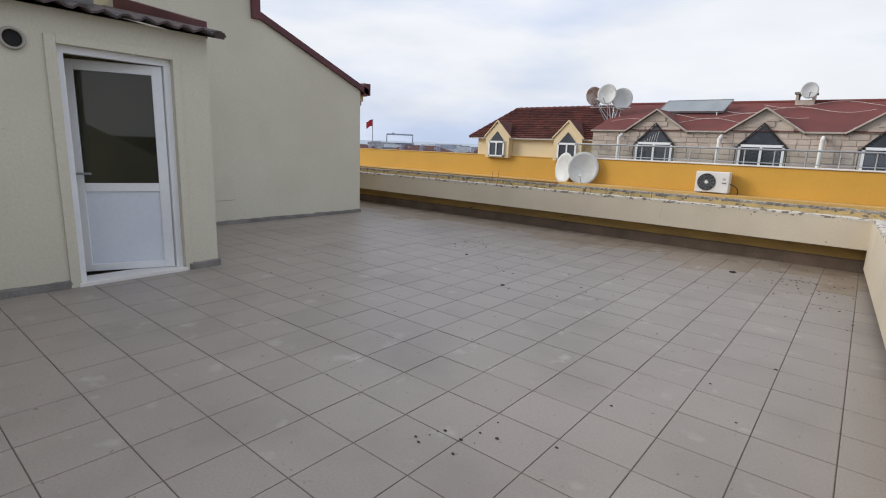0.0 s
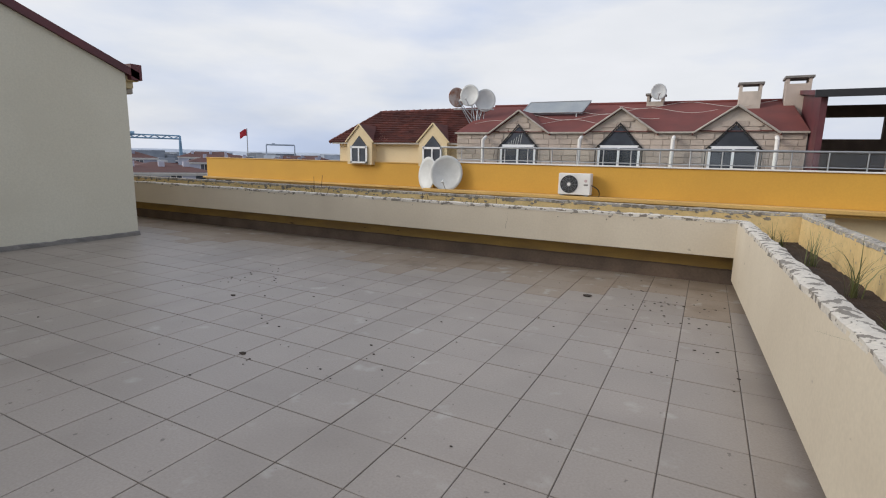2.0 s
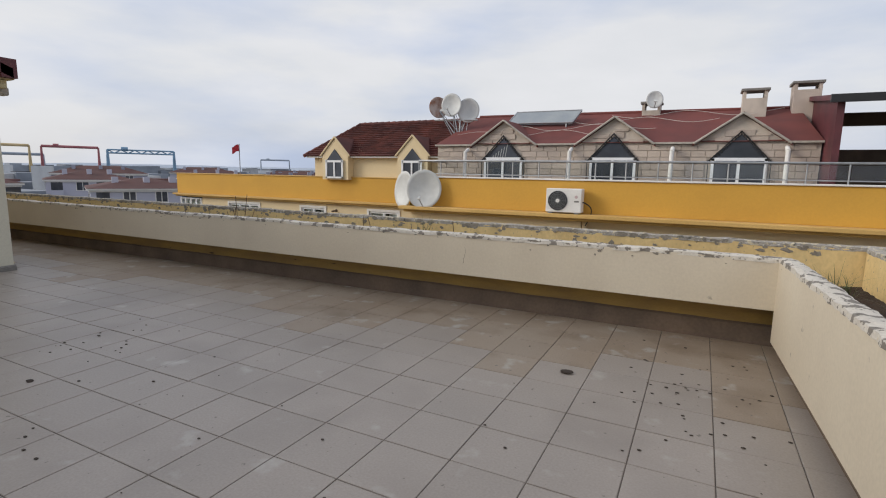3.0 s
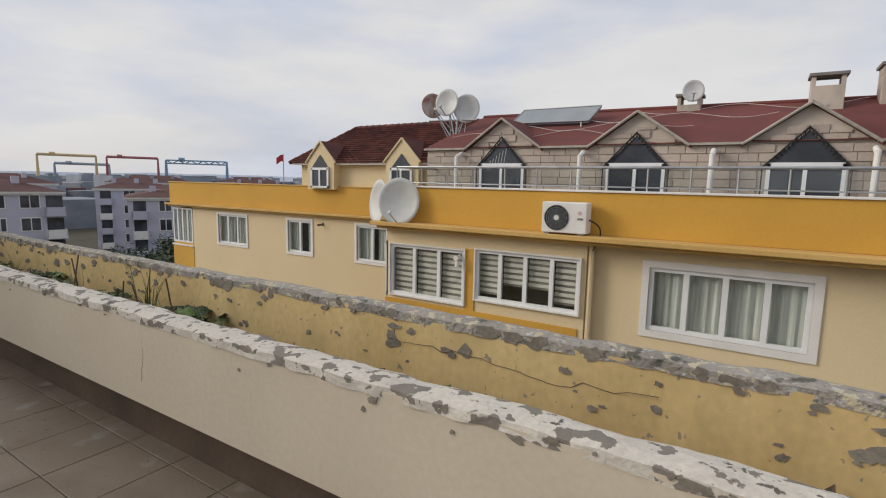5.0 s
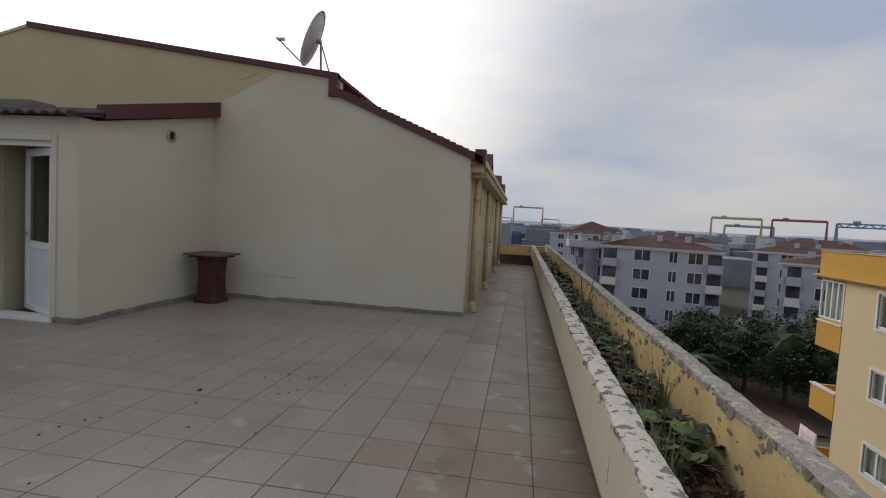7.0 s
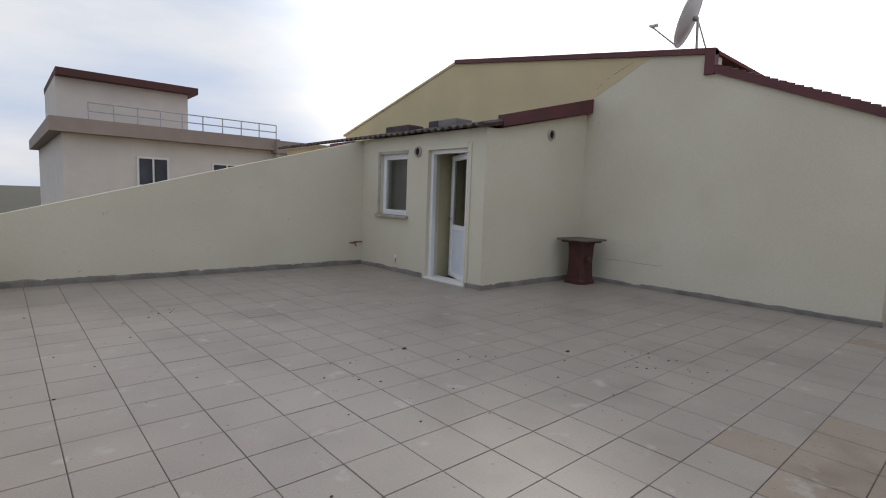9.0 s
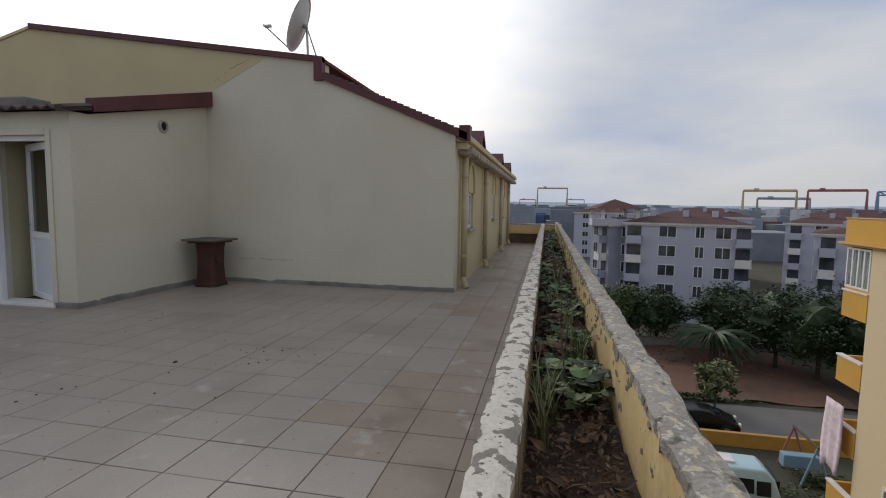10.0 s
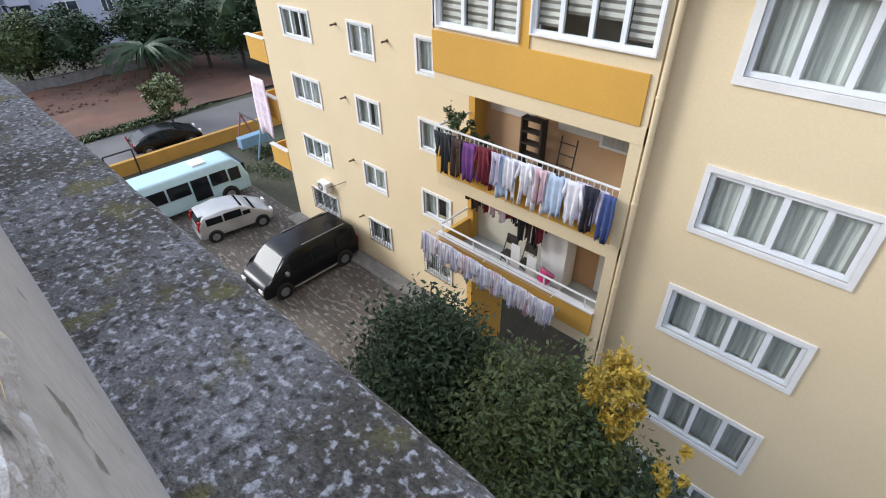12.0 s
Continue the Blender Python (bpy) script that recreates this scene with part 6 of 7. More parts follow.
GZ = G + 0.02
vehicle("black_van", pose(-16.5, 16.05, GZ, 0, 0, -90), 4.9, 1.92, [(-2.42, 0.30), (-2.45, 0.95), (-2.36, 1.55), (-2.18, 1.88), (-1.0, 1.94), (0.75, 1.92), (1.15, 1.80), (1.80, 1.16), (2.30, 0.98), (2.45, 0.72), (2.42, 0.30)], CAR_BLACK, (-1.55, 1.55), 0.34, "black passenger van parked in the yard", "van",
        [(-2.15, -1.25, 1.10, 1.62), (-1.17, -0.05, 1.10, 1.64), (0.03, 1.05, 1.10, 1.62)], [("roof_rail", (-1.9, 0.3, 0.70, 0.74, 1.92, 1.97), METAL), ("roof_rail", (-1.9, 0.3, -0.74, -0.70, 1.92, 1.97), METAL), ("side_step", (-1.1, 1.1, 0.94, 1.02, 0.30, 0.36), METAL), ("side_step", (-1.1, 1.1, -1.02, -0.94, 0.30, 0.36), METAL),
         ("mirror", (1.25, 1.40, 0.98, 1.16, 1.12, 1.28), METAL), ("mirror", (1.25, 1.40, -1.16, -0.98, 1.12, 1.28), METAL), ("number_plate", (2.40, 2.46, -0.26, 0.26, 0.45, 0.56), WHITE)], 0.14, (("windscreen", 1.18, 1.78, 1.78, 1.20), ("rear_window", -2.42, 1.20, -2.33, 1.62)))
vehicle("silver_hatchback", pose(-22.25, 15.75, GZ, 0, 0, 80), 3.6, 1.66, [(-1.72, 0.30), (-1.80, 0.62), (-1.74, 1.0), (-1.48, 1.44), (-0.6, 1.53), (0.25, 1.48), (0.62, 1.34), (1.08, 1.0), (1.62, 0.84), (1.82, 0.58), (1.78, 0.30)], CAR_SILVER, (-1.12, 1.18), 0.30, "silver hatchback parked in the yard", "car",
        [(-1.38, -0.62, 0.99, 1.33), (-0.54, 0.30, 0.99, 1.36), (0.36, 0.72, 0.99, 1.20)], [("roof_spoiler", (-1.62, -1.38, -0.58, 0.58, 1.43, 1.48), CAR_SILVER), ("bumper", (-1.84, -1.72, -0.76, 0.76, 0.36, 0.52), CAR_SILVER), ("rear_lamp_cluster", (-1.74, -1.58, 0.62, 0.76, 0.86, 1.28), REDLIGHT), ("rear_lamp_cluster", (-1.74, -1.58, -0.76, -0.62, 0.86, 1.28), REDLIGHT)], 0.10,
        (("windscreen", 0.34, 1.45, 1.02, 1.04), ("rear_window", -1.735, 1.02, -1.51, 1.40)))
vehicle("minibus", pose(-25.9, 14.8, GZ, 0, 0, 88), 7.0, 2.05, [(-3.4, 0.40), (-3.5, 1.0), (-3.45, 2.05), (-3.2, 2.28), (2.8, 2.28), (3.2, 1.9), (3.45, 1.1), (3.45, 0.40)], BUS_WHITE, (-2.0, 2.2), 0.40, "pale blue and white minibus parked in the yard", "minibus",
        [(-3.2, -2.1, 1.2, 1.85), (-2.0, -0.9, 1.2, 1.85), (-0.8, 0.3, 1.2, 1.85), (0.4, 1.3, 0.7, 1.85), (1.4, 2.3, 1.2, 1.85), (2.4, 3.0, 1.15, 1.8)], [("roof_hatch", (0.9, 1.6, -0.4, 0.4, 2.27, 2.38), WHITE), ("windscreen", (3.12, 3.40, -0.8, 0.8, 1.2, 1.85), CAR_GLASS)], 0.12)
vehicle("dark_sedan", pose(-34.9, 17.6, G + 0.04, 0, 0, 85), 4.3, 1.74, [(-2.08, 0.30), (-2.15, 0.80), (-1.80, 0.98), (-1.15, 1.32), (-0.3, 1.43), (0.45, 1.37), (1.20, 0.99), (1.95, 0.82), (2.15, 0.52), (2.1, 0.30)], CAR_BLACK, (-1.35, 1.35), 0.31, "dark sedan parked along the lane", "car",
        [(-1.15, -0.35, 0.98, 1.24), (-0.27, 0.55, 0.98, 1.27)], None, 0.10, (("windscreen", 0.52, 1.34, 1.14, 1.03), ("rear_window", -1.70, 1.05, -1.20, 1.30)))

# ---- trees and planting ----
t = tree("broadleaf_tree", (-5.4, 13.0, G), 6.6, (-5.4, 13.1, -8.7), (2.1, 1.7, 2.4), LEAF, 26000, 0.07, 1, "dense dark green tree below the facade", 0.2)
part("crown_heart", mound(bmesh.new(), (-5.4, 13.1, -8.9), (1.8, 1.4, 2.0), 1), LEAF, t)
t = tree("autumn_tree", (-1.9, 12.6, G), 7.4, (-2.2, 12.7, -8.0), (2.1, 1.6, 2.5), LEAF_MID, 26000, 0.06, 2, "green tree turning autumn yellow at its top", 0.2)
part("yellow_crown", leaves(bmesh.new(), (-1.25, 13.1, -5.75), (0.55, 0.5, 0.95), 3600, 0.05, 22), LEAF_YELLOW, t, "bright yellow leaves")
part("yellow_crown", leaves(bmesh.new(), (-0.1, 12.9, -6.2), (0.3, 0.4, 0.4), 500, 0.05, 23), LEAF_YELLOW, t, "bright yellow leaves")
part("crown_heart", mound(bmesh.new(), (-2.2, 12.7, -8.5), (1.8, 1.3, 2.0), 5), LEAF, t)
t = tree("broadleaf_tree", (-0.1, 12.4, G), 6.0, (-0.2, 12.4, -8.6), (1.5, 1.3, 2.2), LEAF, 14000, 0.07, 3, "dark green tree near the lane wall", 0.18)
part("crown_heart", mound(bmesh.new(), (-0.2, 12.4, -8.9), (1.2, 1.0, 1.9), 8), LEAF, t)
specs = [(-57, 15, 6, 3.4, LEAF_MID, 1), (-56, 19, 6, 3.2, LEAF, 2), (-50, 28, 7.5, 4.0, LEAF, 3), (-47, 30, 8.0, 4.4, LEAF, 4), (-54, 25, 7, 3.6, LEAF, 5), (-44, 33, 8.5, 4.2, LEAF, 6),
         (-60, 11, 7, 3.5, LEAF_MID, 7), (-62, 6, 6, 3.2, LEAF, 8), (-66, 1, 6, 3.4, LEAF, 9), (-72, -4, 6.5, 3.4, LEAF_MID, 10), (-52, 36, 8, 4.2, LEAF, 11), (-80, -2, 7, 3.8, LEAF, 12), (-90, 3, 7, 4, LEAF, 13)]
for x, y, h, r, m, s in specs:
    c = (x, y, G + h * 0.58)
    t = tree("broadleaf_tree", (x, y, G), h, c, (r, r, h * 0.46), m, 6500, 0.17, s + 10, "dark green tree behind the bare plot", 0.2)
    part("crown_heart", mound(bmesh.new(), c, (r * 0.8, r * 0.8, h * 0.36), s), m, t)
t = tree("young_tree", (-38.8, 19.6, G), 3.6, (-38.8, 19.6, G + 2.2), (1.7, 1.7, 1.4), GRASS, 2600, 0.17, 41, "small light green tree beside the lane", 0.08)
palm = empty("palm_tree", (-49.0, 22.5, G), "palm tree with drooping dark fronds", "palm")
part("trunk", rod(bmesh.new(), (-49.0, 22.5, G), (-49.0, 22.5, G + 3.2), 0.4, 10, 0.32), BARK, palm)
rnd = random.Random(12)
for k in range(52):
    a, up = k * 2.399, rnd.uniform(0.1, 1.2)
    bm, last, L = bmesh.new(), Vector((-49.0, 22.5, G + 3.2)), rnd.uniform(2.8, 3.9)
    d = Vector((math.cos(a), math.sin(a), 0))
    for i in range(1, 9):
        f = i / 8
        p = Vector((-49.0, 22.5, G + 3.2)) + d * L * f + Vector((0, 0, up * 2.0 * f - 2.2 * f * f))
        sd = Vector((-d.y, d.x, 0)) * 0.34 * (1.1 - f)
        v = [bm.verts.new(c) for c in (last, last + sd + Vector((0, 0, -0.2)), p + sd * 0.8 + Vector((0, 0, -0.2)), p, p - sd * 0.8 + Vector((0, 0, -0.2)), last - sd + Vector((0, 0, -0.2)))]
        bm.faces.new(v[:4])
        bm.faces.new((v[0], v[3], v[4], v[5]))
        last = p
    part("frond", bm, LEAF, palm)

# ---- apartment blocks beyond ----
def block(origin, yaw, w, d, h, storeys, cols, label, roof_h=1.6, balcony=(0,), side_cols=2, mat=BLOCK_WHITE):
    """A block with its front along local +x, seen from local -y; windows and balconies are built, roof hipped."""
    m = Matrix.Translation(origin) @ Matrix.Rotation(yaw, 4, "Z")
    t = empty("apartment_block", (0, 0, 0), label, "building", "apartment blocks")
    wall = part("wall", boxes((0, w, 0, d, 0, h)), mat, t)
    sh = h / storeys
    part("eave", boxes((-0.35, w + 0.35, -0.35, d + 0.35, h, h + 0.22), (-0.15, w + 0.15, -0.15, d + 0.15, h - 0.2, h)), WHITE, t)
    bm = bmesh.new()
    e = [bm.verts.new(c) for c in ((-0.4, -0.4, h + 0.22), (w + 0.4, -0.4, h + 0.22), (w + 0.4, d + 0.4, h + 0.22), (-0.4, d + 0.4, h + 0.22))]
    rr = [bm.verts.new(c) for c in ((min(w, d) * 0.45, d / 2, h + 0.22 + roof_h), (w - min(w, d) * 0.45, d / 2, h + 0.22 + roof_h))]
    for f in ((e[0], e[1], rr[1], rr[0]), (e[1], e[2], rr[1]), (e[2], e[3], rr[0], rr[1]), (e[3], e[0], rr[0])):
        bm.faces.new(f)
    roofp = part("roof", bm, ROOF_FAR, t)
    for fx in (0.22, 0.5, 0.74):
        part("chimney", boxes((w * fx - 0.35, w * fx + 0.35, d * 0.25, d * 0.25 + 0.7, h + 0.3, h + 0.4 + roof_h * 0.95)), mat, roofp)
    for s in range(storeys):
        z = s * sh + 0.95
        for kind, fx, ww in cols:
            x = w * fx
            if kind == "w":
                win = part("window", boxes((x - ww / 2 - 0.1, x + ww / 2 + 0.1, -0.05, 0.0, z - 0.1, z + 1.4)), WHITE, t)
                part("pane", boxes((x - ww / 2, x - 0.05, -0.07, -0.05, z, z + 1.3), (x + 0.05, x + ww / 2, -0.07, -0.05, z, z + 1.3)), WINDOW_DARK, win)
            else:
                bal = part("balcony", boxes((x - ww / 2, x + ww / 2, -1.1, 0.0, z - 0.95, z - 0.75), (x - ww / 2, x + ww / 2, -1.1, -1.0, z - 0.75, z + 0.05), (x - ww / 2, x - ww / 2 + 0.1, -1.1, 0, z - 0.75, z + 0.05), (x + ww / 2 - 0.1, x + ww / 2, -1.1, 0, z - 0.75, z + 0.05)), WHITE if s % 2 else mat, t)
                part("opening", boxes((x - ww / 2 + 0.15, x + ww / 2 - 0.15, -0.04, 0.0, z - 0.75, z + 1.3)), WINDOW_DARK, bal)
        for k in range(side_cols):
            y = d * (k + 0.6) / (side_cols + 0.2)
            for x0, x1 in ((-0.05, 0.0), (w, w + 0.05)):
                win = part("window", boxes((x0, x1, y - 0.7, y + 0.7, z - 0.1, z + 1.4)), WHITE, t)
                part("pane", boxes((x0 - 0.02 if x0 < 0 else x1, x0 if x0 < 0 else x1 + 0.02, y - 0.6, y + 0.6, z, z + 1.3)), WINDOW_DARK, win)
    t.matrix_basis = m
    return t


def facing(a, b):
    return math.atan2(b[1] - a[1], b[0] - a[0])


H13 = 12.3
A0, A1 = (-69.3, 17.3, G), (-65.9, 31.0, G)
block(A0, facing(A0, A1), 14.1, 12, H13, 5, (("b", 0.08, 2.0), ("w", 0.36, 1.9), ("w", 0.62, 0.9), ("w", 0.80, 1.6), ("b", 0.95, 1.8)), "pale lavender apartment block with red-brown hipped roof", 1.5)
block((-76, 13.6, G), facing((-76, 13.6), (-69.6, 16.0)), 5.5, 9, H13 - 0.4, 5, (("w", 0.3, 1.2), ("b", 0.75, 1.6)), "narrow pale apartment wing with roof pavilion, shade in its paint", 0.8, mat=BLOCK_SHADE)
pav = empty("roof_pavilion", (-73, 15.5, G + H13), "small rooftop pavilion with a brown tent roof", "pavilion")
for x, y in ((-75, 13.6), (-71, 14.6), (-75, 18), (-71, 19)):
    part("post", boxes((x - 0.25, x + 0.25, y - 0.25, y + 0.25, G + H13 - 0.4, G + H13 + 1.9)), WHITE, pav)
part("parapet", boxes((-75.2, -70.6, 13.2, 19.2, G + H13 - 0.4, G + H13 + 0.5)), BLOCK_WHITE, pav)
bm = bmesh.new()
q = [bm.verts.new(c) for c in ((-76, 12.6, G + H13 + 1.9), (-70, 13.4, G + H13 + 1.9), (-70, 20, G + H13 + 1.9), (-76, 19.4, G + H13 + 1.9))]
p = bm.verts.new((-73, 16.3, G + H13 + 3.2))
for i in range(4):
    bm.faces.new((q[i], q[(i + 1) % 4], p))
bm.faces.new(q[::-1])
part("roof", bm, ROOF_FAR, pav)
B0, B1 = (-92, 45.5, G), (-87, 56, G)
block(B0, facing(B0, B1), 12, 14, H13 - 0.2, 5, (("b", 0.12, 1.8), ("w", 0.4, 1.6), ("b", 0.62, 1.8), ("w", 0.88, 1.4)), "pale apartment block with corner balconies", 1.6)
C0, C1 = (-62.5, 36.2, G), (-58.0, 45.0, G)
block(C0, facing(C0, C1), 12, 12, H13 - 0.6, 5, (("b", 0.10, 1.6), ("w", 0.32, 1.2), ("w", 0.6, 1.2), ("b", 0.85, 1.8)), "white apartment block beside the trees", 1.2)
# every second block wears the shaded copy of the facade paint
for i, (x, y, w, yaw, h) in enumerate(((-110, 30, 16, 75, 12.6), (-125, 62, 18, 60, 12.8), (-100, 74, 16, 55, 12.2), (-96, 92, 18, 48, 12.4), (-150, 15, 16, 80, 12.6), (-84, 84, 12, 48, 12.0), (-140, 100, 18, 55, 13.0), (-70, 66, 14, 45, 12.0), (-62, 78, 14, 42, 12.2))):
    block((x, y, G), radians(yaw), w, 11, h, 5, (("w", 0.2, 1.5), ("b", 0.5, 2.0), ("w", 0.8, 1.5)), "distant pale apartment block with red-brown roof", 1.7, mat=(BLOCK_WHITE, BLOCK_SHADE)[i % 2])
# house over the dividing wall
hs = empty("flat_roofed_house", (-12, -24, 0), "pale pinkish house with brown-edged flat roof and roof railing", "building")
part("wall", boxes((-24, -12.0, -40, -22, G, 3.55)), HOUSE_PALE, hs)
part("roof_slab", boxes((-24.5, -11.8, -40.5, -21.6, 3.55, 4.25)), FASCIA, hs)
part("wall", boxes((-12, -2, -40, -22.5, G, 3.7)), HOUSE_PALE, hs)
part("roof_slab", boxes((-12.1, -1.5, -40.5, -21.9, 3.7, 4.35)), FASCIA, hs)
w = part("window", boxes((-10.1, -8.5, -22.5, -22.42, 1.9, 2.75)), WHITE, hs)
part("pane", boxes((-10.0, -9.35, -22.42, -22.40, 1.98, 2.67), (-9.25, -8.6, -22.42, -22.40, 1.98, 2.67)), WINDOW_DARK, w)
w = part("window", boxes((-6.4, -4.95, -22.5, -22.42, 1.35, 2.85)), WHITE, hs)
for xa in (-6.3, -5.63):
    part("pane", boxes((xa, xa + 0.58, -22.42, -22.40, 1.45, 2.75)), WINDOW_DARK, w)
bm = bmesh.new()
for z in (4.75, 5.15):
    rod(bm, (-12.0, -22.2, z), (-3, -22.2, z), 0.03, 6)
for k in range(10):
    rod(bm, (-12.0 + k, -22.2, 4.3), (-12.0 + k, -22.2, 5.15), 0.03, 6)
part("roof_railing", bm, METAL, hs)
part("roof_house", boxes((-8.0, -2.0, -32, -25, 4.35, 6.6)), HOUSE_PALE, hs)
part("roof_house_slab", boxes((-8.4, -2.0, -32.5, -24.4, 6.6, 6.95)), ROOF_FAR, hs)

# cranes, far town, hills, flag
def gantry(a, b, h, colour, lattice=False):
    a, b = Vector((*a, G)), Vector((*b, G))
    t = empty("gantry_crane", tuple(a), f"distant {colour} shipyard gantry crane", "crane", "shipyard cranes")
    up = Vector((0, 0, h - G))
    k = (b - a).length * 0.018
    part("girder", rods((a + up, b + up, k * 1.6)) if not lattice else rods((a + up, b + up, k * 0.7), (a + up * 0.93, b + up * 0.93, k * 0.7), *[(a.lerp(b, i / 10) + up * (0.93 if i % 2 else 1.0), a.lerp(b, (i + 1) / 10) + up * (1.0 if i % 2 else 0.93), k * 0.5) for i in range(10)]), CRANE[colour], t)
    for p in (a, b):
        part("leg", rods((p + (b - a) * 0.03, p + up, k), (p - (b - a) * 0.03, p + up, k)), CRANE[colour], t)
    part("trolley", rods((a.lerp(b, 0.2) + up * 1.02, a.lerp(b, 0.3) + up * 1.02, k * 2)), CRANE[colour], t)


gantry((-283.7, 104.9), (-275.6, 125.8), 10.6, "yellow")
gantry((-273.9, 129.8), (-264.2, 149.5), 10.6, "red")
gantry((-262.5, 152.7), (-247.2, 177.3), 10.0, "blue", True)
gantry((-300, 1.6), (-299.8, 18.4), 11.5, "yellow")
gantry((-300, -8.5), (-299.8, 0.5), 4.8, "red")
gantry((-330, 19), (-329.0, 30), 5.5, "grey")
gantry((-320, 125), (-316, 150), 7.5, "grey")
gantry((-225, 215), (-214, 226), 7.0, "grey")
rnd = random.Random(78)
for tint, label in zip(TOWN_TINT, ("pale far houses of the town", "far red-brown roofs of the town", "far blue shipyard sheds", "far dark sheds and tree rows")):
    bm = bmesh.new()
    for _ in range(150):
        ang = rnd.uniform(-0.25, 1.1) if "blue" not in label else rnd.uniform(-0.05, 0.12)
        dist = rnd.uniform(230, 460)
        x, y = -math.cos(ang) * dist, math.sin(ang) * dist + 7
        w, h = rnd.uniform(2, 9), rnd.uniform(9, 12.6)
        box(bm, x - w / 2, x + w / 2, y - w / 2, y + w / 2, G, G + h)
    thing("far_roofs", bm, tint, label, "town", kind="stuff", base=(0, 0, G))
bm = bmesh.new()
rnd = random.Random(77)
for _ in range(520):
    ang = rnd.uniform(-0.35, 1.25)
    dist = rnd.uniform(170, 900)
    x, y = -math.cos(ang) * dist, math.sin(ang) * dist + 7
    w, h = rnd.uniform(8, 22), rnd.uniform(7, 13.5) * (1 + dist / 2500)
    box(bm, x - w / 2, x + w / 2, y - w / 2, y + w / 2, G, G + h)
thing("far_town", bm, FAR_TOWN_HAZED, "far roofs and sheds of the town, haze in their colour", "town", kind="stuff", base=(0, 0, G))
bm = bmesh.new()
prev = None
for k in range(121):
    ang = -1.2 + 3.6 * k / 120
    x, y = -2600 * math.cos(ang), 2600 * math.sin(ang)
    h = 6 + 20 * (0.5 + 0.5 * noise.noise(Vector((k * 0.09, 0, 0)))) + 8 * noise.noise(Vector((k * 0.4, 3, 0)))
    cur = (bm.verts.new((x, y, G)), bm.verts.new((x * 1.02, y * 1.02, h)))
    if prev:
        bm.faces.new((prev[0], cur[0], cur[1], prev[1]))
    prev = cur
thing("backdrop_hills", bm, HILL_HAZED, "low hills on the horizon, haze mixed into their blue", "hills", kind="structure", base=(0, 0, G))
flag = empty("flag", (-112.3, 101.3, G), "red flag on a tall pole beyond the roofs", "flag")
part("pole", rods(((-112.3, 101.3, G), (-112.3, 101.3, 8.2), 0.12)), METAL, flag)
bm = bmesh.new()
rows = []
for i in range(9):
    f = i / 8
    rows.append([bm.verts.new((-112.3 - 1.0 * f * 1.3, 101.3 - 1.3 * f, z + 0.25 * math.sin(f * 5) - 0.5 * f)) for z in (7.9, 6.1)])
for a, b in zip(rows, rows[1:]):
    bm.faces.new((a[0], b[0], b[1], a[1]))
part("cloth", bm, FLAG, flag)

# ---- planting in the planters ----
def weed(name, x, y, z, size, count, seed, label, mat=LEAF_WEED):
    rnd = random.Random(seed)
    t = empty(name, (x, y, z), label, "weed", "planter weeds")
    stems, lv = bmesh.new(), bmesh.new()
    for k in range(count):
        a = k * 2.4 + rnd.random()
        d = size * rnd.uniform(0.3, 1.0)
        tip = Vector((x + d * math.cos(a), y + min(max(d * math.sin(a), -0.13), 0.13), z + size * rnd.uniform(0.25, 0.75)))
        rod(stems, (x, y, z - 0.02), tip, 0.003, 4, 0.002)
        s = size * rnd.uniform(0.16, 0.34)
        nrm = Euler((rnd.uniform(-0.5, 0.5), rnd.uniform(-0.5, 0.5), rnd.uniform(0, 6.28))).to_matrix()
        ring = []
        for i in range(11):
            b = i / 11 * 2 * math.pi
            q = s * (0.72 + 0.28 * abs(math.cos(b * 2.5)))
            ring.append(lv.verts.new(tip + nrm @ Vector((q * math.cos(b), q * math.sin(b), -0.10 * s + 0.10 * s * math.cos(b * 5)))))
        c = lv.verts.new(tip + Vector((0, 0, 0.04 * s)))
        for i in range(11):
            lv.faces.new((c, ring[i], ring[(i + 1) % 11]))
    tagged(part("stem_cluster", stems, GRASS, t), kind="stuff")
    tagged(part("foliage", lv, mat, t), kind="stuff")


rnd = random.Random(5)
for k, (x, y) in enumerate(((-0.52, 7.20), (-0.60, 7.30), (-0.70, 7.24), (-0.80, 7.32), (-0.92, 7.22), (-0.42, 7.17), (-0.35, 7.26), (-1.05, 7.30))):
    weed("broadleaf_weed", x, y, 0.485, 0.11, 5, k + 40, "small broad-leaved green weed in the planter")
for k in range(46):
    x = -2.0 - k * 0.16 - rnd.random() * 0.15
    weed("broadleaf_weed", x, 7.28 + rnd.uniform(-0.09, 0.09), 0.49, rnd.uniform(0.09, 0.17), 26, k + 300, "dark green weed growing in the planter", (LEAF_MID, LEAF, LEAF_WEED, LEAF, LEAF_DRY)[k % 5])
for k in range(16):
    weed("broadleaf_weed", -9.3 - k * 0.45, 7.28, 0.49, rnd.uniform(0.12, 0.2), 20, k + 400, "dark green weed growing in the planter", LEAF_MID)


